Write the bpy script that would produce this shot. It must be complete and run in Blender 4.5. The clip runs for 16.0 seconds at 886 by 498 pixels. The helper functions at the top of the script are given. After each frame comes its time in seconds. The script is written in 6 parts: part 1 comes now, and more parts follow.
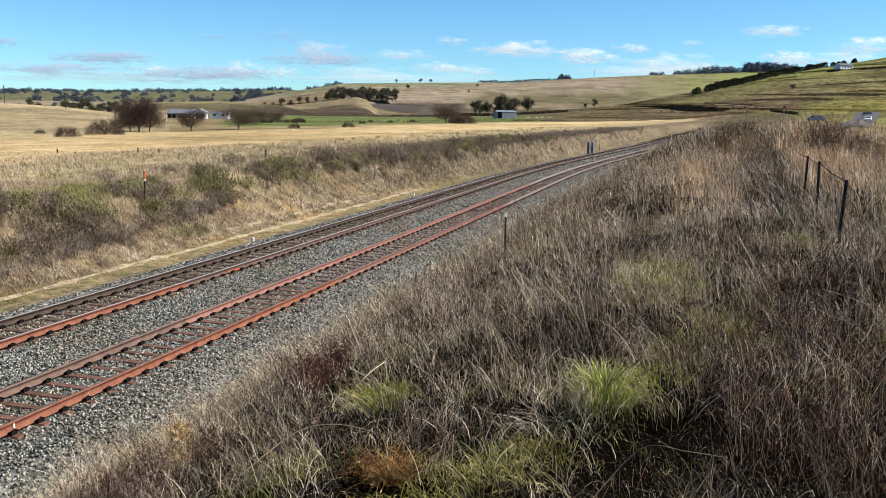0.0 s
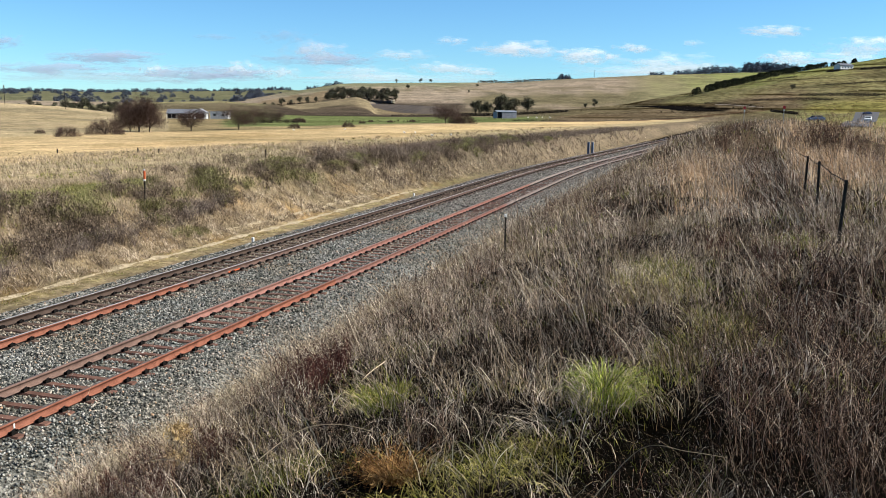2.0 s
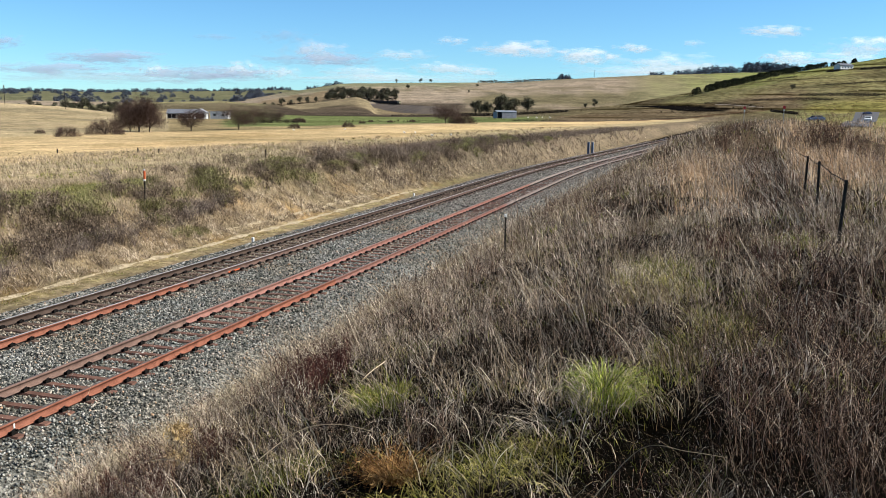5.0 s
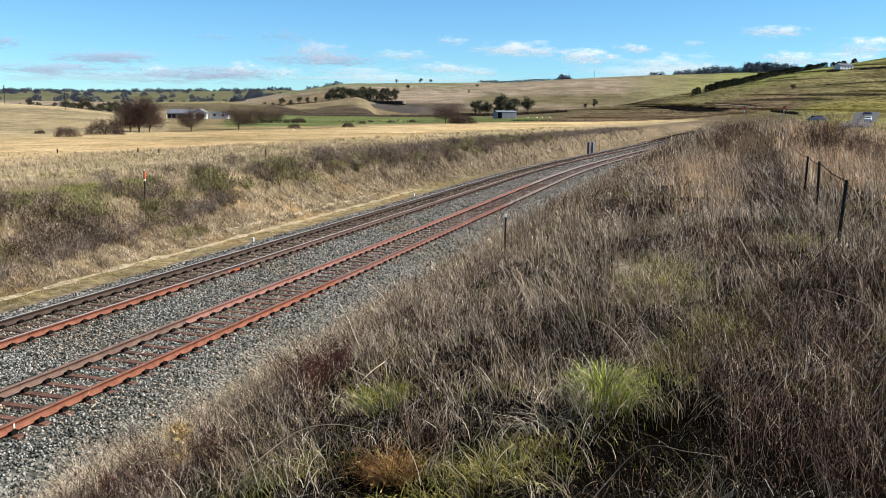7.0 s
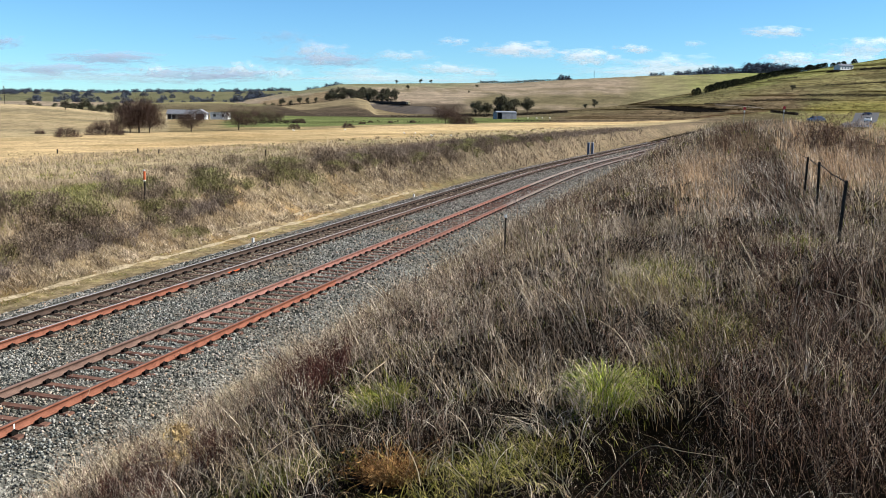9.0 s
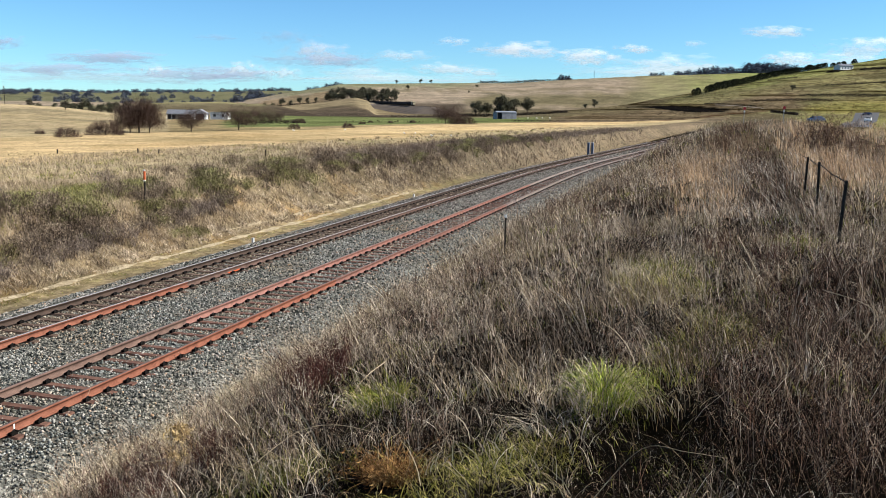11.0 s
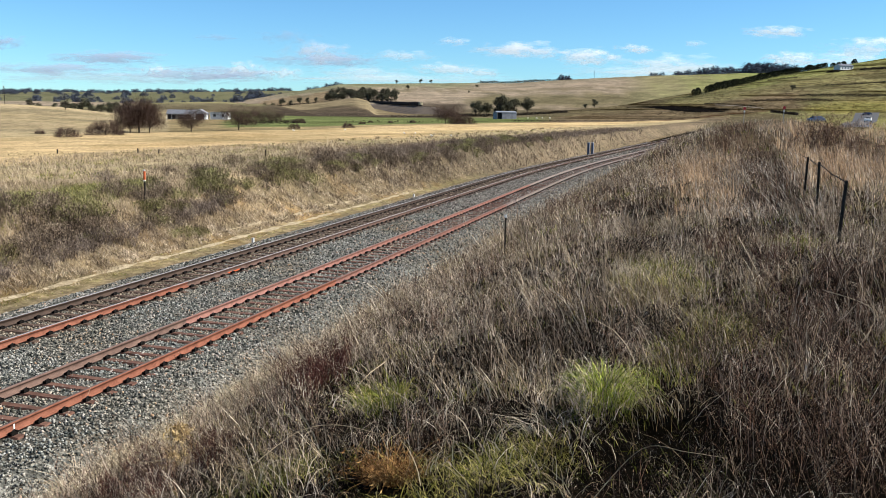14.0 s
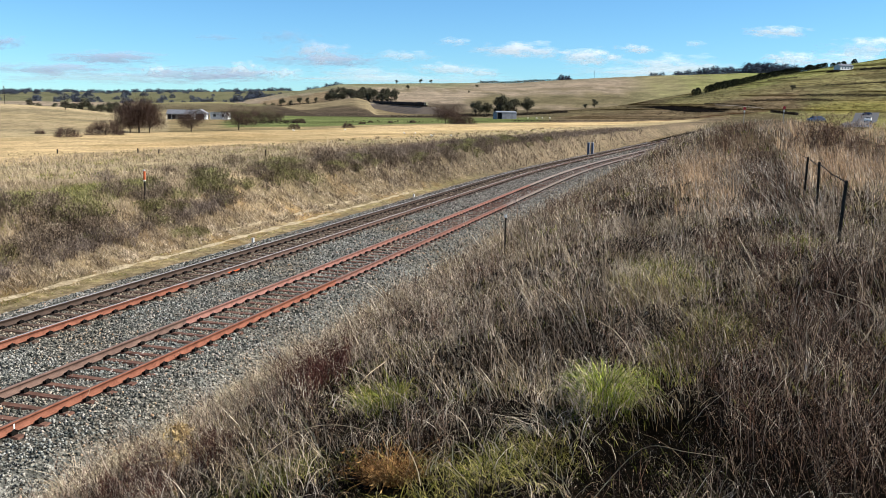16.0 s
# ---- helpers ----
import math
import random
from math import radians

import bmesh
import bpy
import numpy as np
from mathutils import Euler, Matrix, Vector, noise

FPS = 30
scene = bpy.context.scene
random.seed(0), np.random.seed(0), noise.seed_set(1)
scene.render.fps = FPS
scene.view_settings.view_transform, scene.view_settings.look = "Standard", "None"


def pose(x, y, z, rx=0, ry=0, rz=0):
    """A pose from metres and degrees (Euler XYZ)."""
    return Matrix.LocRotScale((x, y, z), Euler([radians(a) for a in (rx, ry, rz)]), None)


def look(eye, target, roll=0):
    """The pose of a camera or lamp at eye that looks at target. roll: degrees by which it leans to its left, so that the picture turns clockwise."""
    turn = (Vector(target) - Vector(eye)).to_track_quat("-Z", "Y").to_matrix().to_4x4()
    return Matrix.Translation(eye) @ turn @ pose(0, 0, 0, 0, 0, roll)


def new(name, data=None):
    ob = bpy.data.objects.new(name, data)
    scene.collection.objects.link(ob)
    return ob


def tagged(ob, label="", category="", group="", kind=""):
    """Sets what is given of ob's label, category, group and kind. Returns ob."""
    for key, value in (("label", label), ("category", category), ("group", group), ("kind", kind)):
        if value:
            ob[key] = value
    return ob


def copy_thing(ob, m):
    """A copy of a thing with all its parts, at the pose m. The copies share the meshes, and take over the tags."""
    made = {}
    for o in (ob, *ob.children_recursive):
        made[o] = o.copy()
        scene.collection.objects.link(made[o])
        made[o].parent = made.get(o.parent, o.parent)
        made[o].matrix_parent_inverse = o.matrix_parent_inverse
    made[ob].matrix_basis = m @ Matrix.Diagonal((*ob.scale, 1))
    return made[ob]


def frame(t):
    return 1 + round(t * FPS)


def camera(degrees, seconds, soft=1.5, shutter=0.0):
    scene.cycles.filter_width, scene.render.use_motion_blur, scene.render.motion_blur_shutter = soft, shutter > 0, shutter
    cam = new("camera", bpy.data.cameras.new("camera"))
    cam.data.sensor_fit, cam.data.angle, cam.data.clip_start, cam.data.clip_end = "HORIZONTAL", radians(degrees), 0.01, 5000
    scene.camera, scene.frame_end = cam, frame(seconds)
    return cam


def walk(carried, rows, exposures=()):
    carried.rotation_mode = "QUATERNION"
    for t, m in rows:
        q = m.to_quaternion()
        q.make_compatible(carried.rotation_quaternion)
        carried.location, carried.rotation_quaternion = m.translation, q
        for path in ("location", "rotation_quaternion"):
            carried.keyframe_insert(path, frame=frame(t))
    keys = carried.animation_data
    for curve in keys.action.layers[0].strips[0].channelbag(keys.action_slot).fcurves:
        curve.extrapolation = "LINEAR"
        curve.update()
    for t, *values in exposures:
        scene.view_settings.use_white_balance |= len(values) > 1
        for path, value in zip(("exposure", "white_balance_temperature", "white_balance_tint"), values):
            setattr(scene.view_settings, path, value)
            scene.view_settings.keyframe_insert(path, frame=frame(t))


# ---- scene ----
# World: x runs along the railway, y across it to the far side, z up from the sleepers.
EYE = Vector((0.0, 0.0, 5.597))
HEAD, TILT, ROLL, LENS = radians(17.59), radians(-9.534), 0.63, 1459.7


def aim(extra):
    tilt = TILT + extra
    return look(EYE, EYE + Vector((math.cos(HEAD) * math.cos(tilt), math.sin(HEAD) * math.cos(tilt), math.sin(tilt))), ROLL)


cam = camera(2 * math.degrees(math.atan(784 / LENS)), 16.0, soft=0.8)
walk(cam, [(0, aim(0)), (6.5, aim(0)), (8.5, aim(0.0007)), (16.0, aim(0.0007))])

# ---- light ----
SUN_HEADING, SUN_HEIGHT = radians(285), radians(40)
sun_way = Vector((math.cos(SUN_HEADING) * math.cos(SUN_HEIGHT), math.sin(SUN_HEADING) * math.cos(SUN_HEIGHT), math.sin(SUN_HEIGHT)))
sun = new("sun", bpy.data.lights.new("sun", "SUN"))
sun.data.energy, sun.data.angle, sun.data.color = 5.0, radians(0.53), (1.0, 0.95, 0.87)
sun.matrix_world = look(sun_way * 100, (0, 0, 0))
world = bpy.data.worlds.new("sky")
scene.world = world
world.use_nodes = True
sky_nodes = world.node_tree.nodes
sky = sky_nodes.new("ShaderNodeTexSky")
sky.sky_type, sky.sun_disc = "NISHITA", False
sky.sun_elevation, sky.sun_rotation = SUN_HEIGHT, math.atan2(sun_way.x, sun_way.y)
sky.altitude, sky.air_density, sky.dust_density, sky.ozone_density = 900, 1.0, 0.0, 2.5
sky_nodes["Background"].inputs["Strength"].default_value = 0.051
tint = sky_nodes.new("ShaderNodeMix")
tint.data_type, tint.blend_type = "RGBA", "MULTIPLY"
tint.inputs[0].default_value, tint.inputs[7].default_value = 1.0, (0.56, 0.92, 1.18, 1)
world.node_tree.links.new(sky.outputs["Color"], tint.inputs[6])
world.node_tree.links.new(tint.outputs[2], sky_nodes["Background"].inputs["Color"])
scene.view_settings.exposure = 1.35

# ---- materials ----


class Shader:
    """A short way to write node materials."""

    def __init__(self, name, rough=0.8, metal=0.0):
        self.mat = bpy.data.materials.new(name)
        self.mat.use_nodes = True
        self.tree = self.mat.node_tree
        self.bsdf = self.tree.nodes["Principled BSDF"]
        self.bsdf.inputs["Roughness"].default_value = rough
        self.bsdf.inputs["Metallic"].default_value = metal
        self.bsdf.inputs["Specular IOR Level"].default_value = 0.5 if rough < 0.5 else 0.08

    def node(self, kind, links=(), **props):
        n = self.tree.nodes.new(kind)
        for key, value in props.items():
            n.inputs[key.replace("_", " ")].default_value = value
        for key, value in links:
            self.tree.links.new(value, n.inputs[key])
        return n

    def place(self):
        return self.node("ShaderNodeNewGeometry").outputs["Position"]

    def noise(self, scale, detail=4.0, where=None, rough=0.55, stretch=None):
        where = where or self.place()
        if stretch:
            m = self.node("ShaderNodeMapping", [("Vector", where)])
            m.inputs["Scale"].default_value = stretch
            where = m.outputs["Vector"]
        return self.node("ShaderNodeTexNoise", [("Vector", where)], Scale=scale, Detail=detail, Roughness=rough).outputs["Fac"]

    def ramp(self, fac, stops):
        n = self.node("ShaderNodeValToRGB", [("Fac", fac)])
        ramp = n.color_ramp
        while len(ramp.elements) < len(stops):
            ramp.elements.new(0.5)
        for e, (at, c) in zip(ramp.elements, stops):
            e.position, e.color = at, (*c, 1) if len(c) == 3 else c
        return n.outputs["Color"]

    def mix(self, fac, a, b, kind="MIX"):
        n = self.tree.nodes.new("ShaderNodeMix")
        n.data_type, n.blend_type = "RGBA", kind
        for socket, value in ((n.inputs[0], fac), (n.inputs[6], a), (n.inputs[7], b)):
            if hasattr(value, "is_linked"):
                self.tree.links.new(value, socket)
            elif socket.type == "RGBA":
                socket.default_value = (*value, 1)
            else:
                socket.default_value = value
        return n.outputs[2]

    def color(self, out):
        if hasattr(out, "is_linked"):
            self.tree.links.new(out, self.bsdf.inputs["Base Color"])
        else:
            self.bsdf.inputs["Base Color"].default_value = (*out, 1)
        return self

    def bump(self, fac, strength=0.5, distance=0.02):
        n = self.node("ShaderNodeBump", [("Height", fac)], Strength=strength, Distance=distance)
        self.tree.links.new(n.outputs["Normal"], self.bsdf.inputs["Normal"])
        return self

    def island(self):
        return self.node("ShaderNodeNewGeometry").outputs["Random Per Island"]

    def chance(self):
        return self.node("ShaderNodeObjectInfo").outputs["Random"]


def worn(name, dark, light, scale=8.0, rough=0.7, metal=0.0, bump=0.2, per="object"):
    """A plain surface with wear at two scales and a small change from piece to piece."""
    s = Shader(name, rough, metal)
    big, fine = s.noise(scale, 3), s.noise(scale * 9, 4)
    both = s.mix(0.4, big, fine)
    c = s.ramp(both, [(0.35, dark), (0.68, light)])
    own = s.ramp(s.chance() if per == "object" else s.island(), [(0, (0.8, 0.8, 0.8)), (1, (1.1, 1.1, 1.1))])
    s.color(s.mix(1.0, c, own, "MULTIPLY")).bump(fine, bump, 0.01)
    return s.mat


def plant(name, stops, light=0.35, patch=None, rough=0.6):
    """Blades and leaves: one colour a blade out of stops, shifted in broad patches, some light shining through."""
    s = Shader(name, rough)
    s.bsdf.inputs["Specular IOR Level"].default_value = 0.03
    c = s.ramp(s.island(), stops)
    broad = s.ramp(s.noise(1.3, 4), [(0.38, (0.5, 0.45, 0.4)), (0.62, (1.3, 1.25, 1.15))])
    c = s.mix(1.0, c, broad, "MULTIPLY")
    if patch:
        c = s.mix(s.ramp(s.noise(patch[0], 3), [(patch[1], (0, 0, 0)), (patch[1] + 0.1, (1, 1, 1))]), c, patch[2])
    s.color(c)
    t = s.node("ShaderNodeBsdfTranslucent", [("Color", c)])
    m = s.node("ShaderNodeMixShader", [(1, s.bsdf.outputs[0]), (2, t.outputs[0])], Fac=light)
    s.tree.links.new(m.outputs[0], s.tree.nodes["Material Output"].inputs["Surface"])
    return s.mat


# ---- mesh helpers ----


def part(name, bm, material, parent=None, label="", smooth=False):
    me = bpy.data.meshes.new(name)
    bm.to_mesh(me)
    bm.free()
    return hang(name, me, material, parent, label, smooth)


def hang(name, me, material=None, parent=None, label="", smooth=False):
    if material and not me.materials:
        me.materials.append(material)
    if smooth:
        me.polygons.foreach_set("use_smooth", [True] * len(me.polygons))
    ob = new(name, me)
    ob.parent = parent
    return tagged(ob, label)


def thing(name, label, category, m=None, group="", kind=""):
    ob = new(name)
    ob.empty_display_size = 0.3
    if m is not None:
        ob.matrix_basis = m
    return tagged(ob, label, category, group, kind)


def box(bm, x0, y0, z0, x1, y1, z1, bevel=0.0):
    made = bmesh.ops.create_cube(bm, size=1, matrix=Matrix.LocRotScale(((x0 + x1) / 2, (y0 + y1) / 2, (z0 + z1) / 2), None, (abs(x1 - x0), abs(y1 - y0), abs(z1 - z0))))
    if bevel:
        edges = list({e for v in made["verts"] for e in v.link_edges})
        bmesh.ops.bevel(bm, geom=edges, offset=bevel, segments=1, affect="EDGES")
    return bm


def rod(bm, a, b, r0, r1=None, sides=6):
    a, b = Vector(a), Vector(b)
    way = b - a
    m = Matrix.Translation((a + b) / 2) @ way.to_track_quat("Z", "Y").to_matrix().to_4x4()
    bmesh.ops.create_cone(bm, cap_ends=True, segments=sides, radius1=r0, radius2=r0 if r1 is None else r1, depth=way.length, matrix=m)
    return bm


def raw(name, verts, faces, smooth=False):
    """A mesh from arrays: verts (n, 3), faces (m, 3 or 4)."""
    me = bpy.data.meshes.new(name)
    n, k = faces.shape
    me.vertices.add(len(verts))
    me.vertices.foreach_set("co", np.ascontiguousarray(verts, dtype=np.float32).ravel())
    me.loops.add(n * k)
    me.loops.foreach_set("vertex_index", np.ascontiguousarray(faces, dtype=np.int32).ravel())
    me.polygons.add(n)
    me.polygons.foreach_set("loop_start", np.arange(0, n * k, k, dtype=np.int32))
    if smooth:
        me.polygons.foreach_set("use_smooth", np.ones(n, dtype=bool))
    me.update(calc_edges=True)
    return me


rng = np.random.default_rng(7)

# ---- the lie of the land ----


def bend(x):
    """How far the railway has swung towards -y at x."""
    x = np.asarray(x, dtype=float)
    e = np.clip(x - 66, 0, 30)
    return -e * e / 750 - 0.08 * np.clip(x - 96, 0, None)


def ease(a, b, x):
    t = np.clip((x - a) / (b - a), 0, 1)
    return t * t * (3 - 2 * t)


def ripple(x, y, size, seed):
    """Smooth uneven ground: crossed waves of several lengths, about -1 to 1."""
    r = np.random.default_rng(seed)
    z = 0
    for k in range(6):
        a, p = r.uniform(0, 2 * np.pi), r.uniform(0, 2 * np.pi)
        w = 2 * np.pi / (size * (1.0, 0.8, 0.61, 0.47, 0.36, 0.27)[k])
        z = z + np.sin((x * np.cos(a) + y * np.sin(a)) * w + p) * (0.42, 0.3, 0.25, 0.2, 0.15, 0.1)[k]
    return z


# Ridges: distance of foot and crest; bearings; height of the crest (degrees * 1460 above eye level) at those bearings.
RIDGES = (
    (110, 250, (-900, 0, 110, 215, 280), (12, 5, 0, -11, -30)),
    (430, 720, (60, 200, 300, 400, 490, 570), (-8, 4, 10, 13, 8, -8)),
    (560, 860, (380, 460, 560, 630, 650, 668), (-8, 2, 12, 21, 15, -10)),
    (760, 1500, (400, 520, 600, 700, 800, 900, 1000, 1100, 1200, 1300, 1568, 2400), (8, 28, 43, 46, 48, 48, 55, 60, 65, 69, 73, 80)),
    (350, 800, (880, 1000, 1100, 1230, 1330, 1450, 1568, 2400), (-6, 4, 14, 38, 58, 82, 100, 120)),
    (1100, 2700, (-900, 0, 200, 400, 500, 600, 800), (26, 24, 25, 28, 31, 30, 20)),
)


def bearing(x, y):
    """Distance ahead and bearing (as 784 + 1460 * tangent) as seen from the bank."""
    f, r = x * math.cos(HEAD) + y * math.sin(HEAD), x * math.sin(HEAD) - y * math.cos(HEAD)
    f = np.maximum(f, 0.35 * np.hypot(x, y) + 0.5)
    return f, 784 + LENS * np.clip(r / f, -1.3, 1.3)


def ground(x, y):
    x, y = np.asarray(x, dtype=float), np.asarray(y, dtype=float)
    f, b = bearing(x, y)
    v = y - bend(x)
    near = 1 - ease(60, 260, np.hypot(x, y))
    # right bank, railway bed, left bank
    right = np.interp(v, (-60, -12, -4, 0, 2, 4, 6, 8, 9.4), (3.5, 3.5, 3.45, 3.25, 2.95, 2.35, 1.4, 0.3, -0.38)) + 0.75 * ease(18, 60, x) * ease(6, 0, v) * (0.35 + 0.65 * ease(-13, -5, v))
    right = right + near * ripple(x, y, 5, 3) * 0.13 * ease(9.6, 7.5, v)
    top = 26.5 - 3 * ease(40, 90, x)
    left = -0.38 + (2.35 + 0.15 * ripple(x, y, 17, 5) * ease(40, 30, v)) * ease(20.3, top - 0.6, v) - 0.25 * ease(34, 60, v)
    left = left + near * ripple(x, y, 4, 4) * 0.1 * ease(20.5, 23, v) * ease(34, 28, v)
    z = np.where(v < 9.4, right, np.where(v > 19.2, left, -0.38))
    over = ease(230, 330, x)
    z = z * (1 - over) + (1.7 + 1.3 * ease(60, -20, v)) * over
    base = z
    for foot, crest, at, high in RIDGES:
        top_z = EYE.z + np.interp(b, at, high) / LENS * crest
        up = ease(foot, crest, f)
        back = ease(crest, crest * 1.5, f) * (0.5 if crest > 1200 else 0.8)
        hill = base + (top_z - base) * up * (1 - back) + near * 0
        z = np.where(top_z > base, np.maximum(z, hill), z)
    far = ease(300, 900, f)
    return z + far * (ripple(x, y, 420, 9) * 1.3 + ripple(x, y, 130, 10) * 0.5)


# Colours of soil and pasture, and where each lies.
STRAW, GOLD, OLIVE, GREEN = (0.2643, 0.2193, 0.1458), (0.3374, 0.2615, 0.1609), (0.1575, 0.1462, 0.0880), (0.0900, 0.1097, 0.0486)
# the last is bank earth, blackened for the shade under its weeds
TAN, PLOUGH, SCRUB, SHADED_EARTH = (0.1631, 0.1406, 0.1063), (0.0420, 0.0340, 0.0290), (0.0844, 0.0731, 0.0516), (0.0042, 0.0035, 0.0028)


def soil(x, y):
    f, b = bearing(x, y)
    v = y - bend(x)
    jit = ripple(x, y, 60, 21)
    fj, bj = f * (1 + 0.03 * jit), b + 14 * jit
    c = np.empty(x.shape + (3,))
    c[:] = SHADED_EARTH

    def lay(where, colour, amount=1.0):
        k = np.clip(np.asarray(where, dtype=float), 0, 1)[..., None] * amount
        c[:] = c * (1 - k) + np.array(colour) * k

    def band(a, lo, hi, soft):
        return ease(lo - soft, lo + soft, a) * (1 - ease(hi - soft, hi + soft, a))

    left = v > 19
    lay(ease(16, 40, x) * (v < 9), (0.045, 0.035, 0.026))
    lay(ease(230, 300, x), SCRUB)
    lay((v > 9) & left, (0.155, 0.125, 0.087))
    lay(band(v, 19.9, 20.5, 0.2), (0.1856, 0.1687, 0.0789), 0.5)
    lay((v > 20) * (v < 24) * ease(0.2, 0.6, ripple(x, y, 6, 32)), (0.1687, 0.1125, 0.0546), 0.6)
    lay((v > 21.2) * ease(48, 62, x) * (v < 31), (0.1, 0.08, 0.058), 0.85)
    lay((v > 19.8) * ease(66, 80, x) * (v < 30), (0.115, 0.094, 0.073), 0.9)
    lay(ease(29, 36, v), STRAW)
    lay(ease(30, 44, v + 5 * jit) * (ripple(x, y, 23, 31) > 0.2), OLIVE, 0.45)
    edge = np.interp(b, (0, 300, 560, 800, 1000, 1250, 1350), (104, 138, 168, 245, 330, 430, 450)) * (1 + 0.02 * jit)
    lay(ease(40, 47, v + 2 * jit) * (f < 480), GOLD)
    lay((v > 44) * (ripple(x, y * 3, 60, 35) > 0.3) * (f < 480), (0.2812, 0.2081, 0.1155), 0.5)
    lay((v > 40) * ease(-2, 2, f - edge), (0.1800, 0.1462, 0.0912))
    lay((b < 300) * ease(-4, 4, f - edge), (0.2250, 0.1884, 0.1306))
    lay((b < 300) * ease(-4, 4, f - edge) * ease(-0.2, 0.4, ripple(x, y, 35, 33)), (0.2587, 0.2137, 0.1398), 0.7)
    lay(ease(20, 30, fj - edge) * (f < 560) * band(bj, 400, 1010, 14), GREEN)
    lay(ease(480, 540, fj) * (b < 2000), SCRUB)
    lay(band(fj, 480, 640, 20) * band(bj, 480, 800, 20), PLOUGH)
    lay(ease(600, 660, fj) * band(bj, -900, 540, 20), OLIVE)
    lay(ease(640, 700, fj) * band(bj, 470, 720, 15), (0.1406, 0.1125, 0.0759))
    # far hills: tan with some blue distance haze mixed into the colour
    lay(ease(880, 960, fj) * (b < 1320), (0.1850, 0.1550, 0.1300))
    lay(band(fj, 960, 1120, 30) * band(bj, 830, 1200, 25), (0.1032, 0.0914, 0.0610))
    lay(ease(1250, 1420, fj) * (b > 520) * (b < 1500), (0.1500, 0.1330, 0.1050))
    lay(ease(1180, 1300, fj) * band(bj, 500, 830, 30), (0.1250, 0.1320, 0.0880), 0.8)
    lay(ease(880, 940, fj) * ease(1080, 1150, b) * ease(1400, 1330, b), (0.1450, 0.1350, 0.0850))
    lay(band(fj, 1180, 1210, 6) * band(b, 560, 1100, 20), (0.0803, 0.0709, 0.0408), 0.5)
    lay(ease(900, 1000, fj) * band(bj, 460, 600, 12) * (fj < 1200), (0.1559, 0.1228, 0.0867))
    lay(ease(1300, 1800, fj) * (b < 540), (0.0945, 0.0969, 0.0638))
    lay(band(bj, 690, 830, 10) * band(f, 840, 1000, 20), (0.06, 0.05, 0.042), 0.9)
    lay(band(bj, 470, 690, 15) * band(fj, 600, 710, 20), (0.05, 0.041, 0.034), 0.9)
    lay(band(bj, 480, 690, 20) * band(fj, 710, 900, 15), (0.15, 0.128, 0.09), 0.7)
    # the green hill with its terraces
    hill = ease(1140, 1330, b + 40 * jit) * ease(400, 520, f - 60 * jit)
    lay(hill, (0.1380, 0.1560, 0.0660))
    lay(hill * ease(700, 590, f + 30 * jit), (0.1250, 0.1130, 0.0730), 0.85)
    lay(hill * ease(0.0, 0.6, np.sin(f / 6.5 + 1.6 * ripple(x, y, 150, 41)) + 0.5 * np.sin(f / 15.0 + ripple(x, y, 90, 44))) * (0.4 + 0.6 * ease(0.2, -0.4, ripple(x, y, 90, 42))) * (1 - ease(600, 760, f)), (0.0850, 0.0720, 0.0440), 0.7)
    lay(hill * ease(0.2, 0.7, ripple(x, y, 70, 43)), (0.1600, 0.1500, 0.0800), 0.5)
    lay(hill * ease(0.15, 0.6, ripple(x, y, 38, 45)) * ease(760, 600, f), (0.0800, 0.0700, 0.0430), 0.5)
    lay(ease(920, 990, b) * ease(2, 10, f - edge) * ease(560, 500, f - 0.12 * (b - 1100) + 12 * jit) * ease(1440, 1380, b), (0.1050, 0.0850, 0.0620))
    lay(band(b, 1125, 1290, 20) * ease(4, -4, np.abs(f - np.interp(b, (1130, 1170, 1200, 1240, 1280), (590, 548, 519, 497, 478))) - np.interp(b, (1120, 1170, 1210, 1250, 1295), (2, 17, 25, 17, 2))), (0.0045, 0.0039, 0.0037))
    # yellow-green pasture at the foot of the hill
    lay(ease(1395, 1430, b) * band(f + 10 * jit, 425, 475, 12), (0.1350, 0.1265, 0.0516))
    lay(band(b, 900, 1345, 14) * band(f - edge, 0, 10, 3), (0.0562, 0.0309, 0.0213))
    # grass by the road
    lay(ease(-10, -16, v) * ease(60, 90, x) * ease(430, 380, f), (0.1406, 0.1350, 0.0607))
    return c


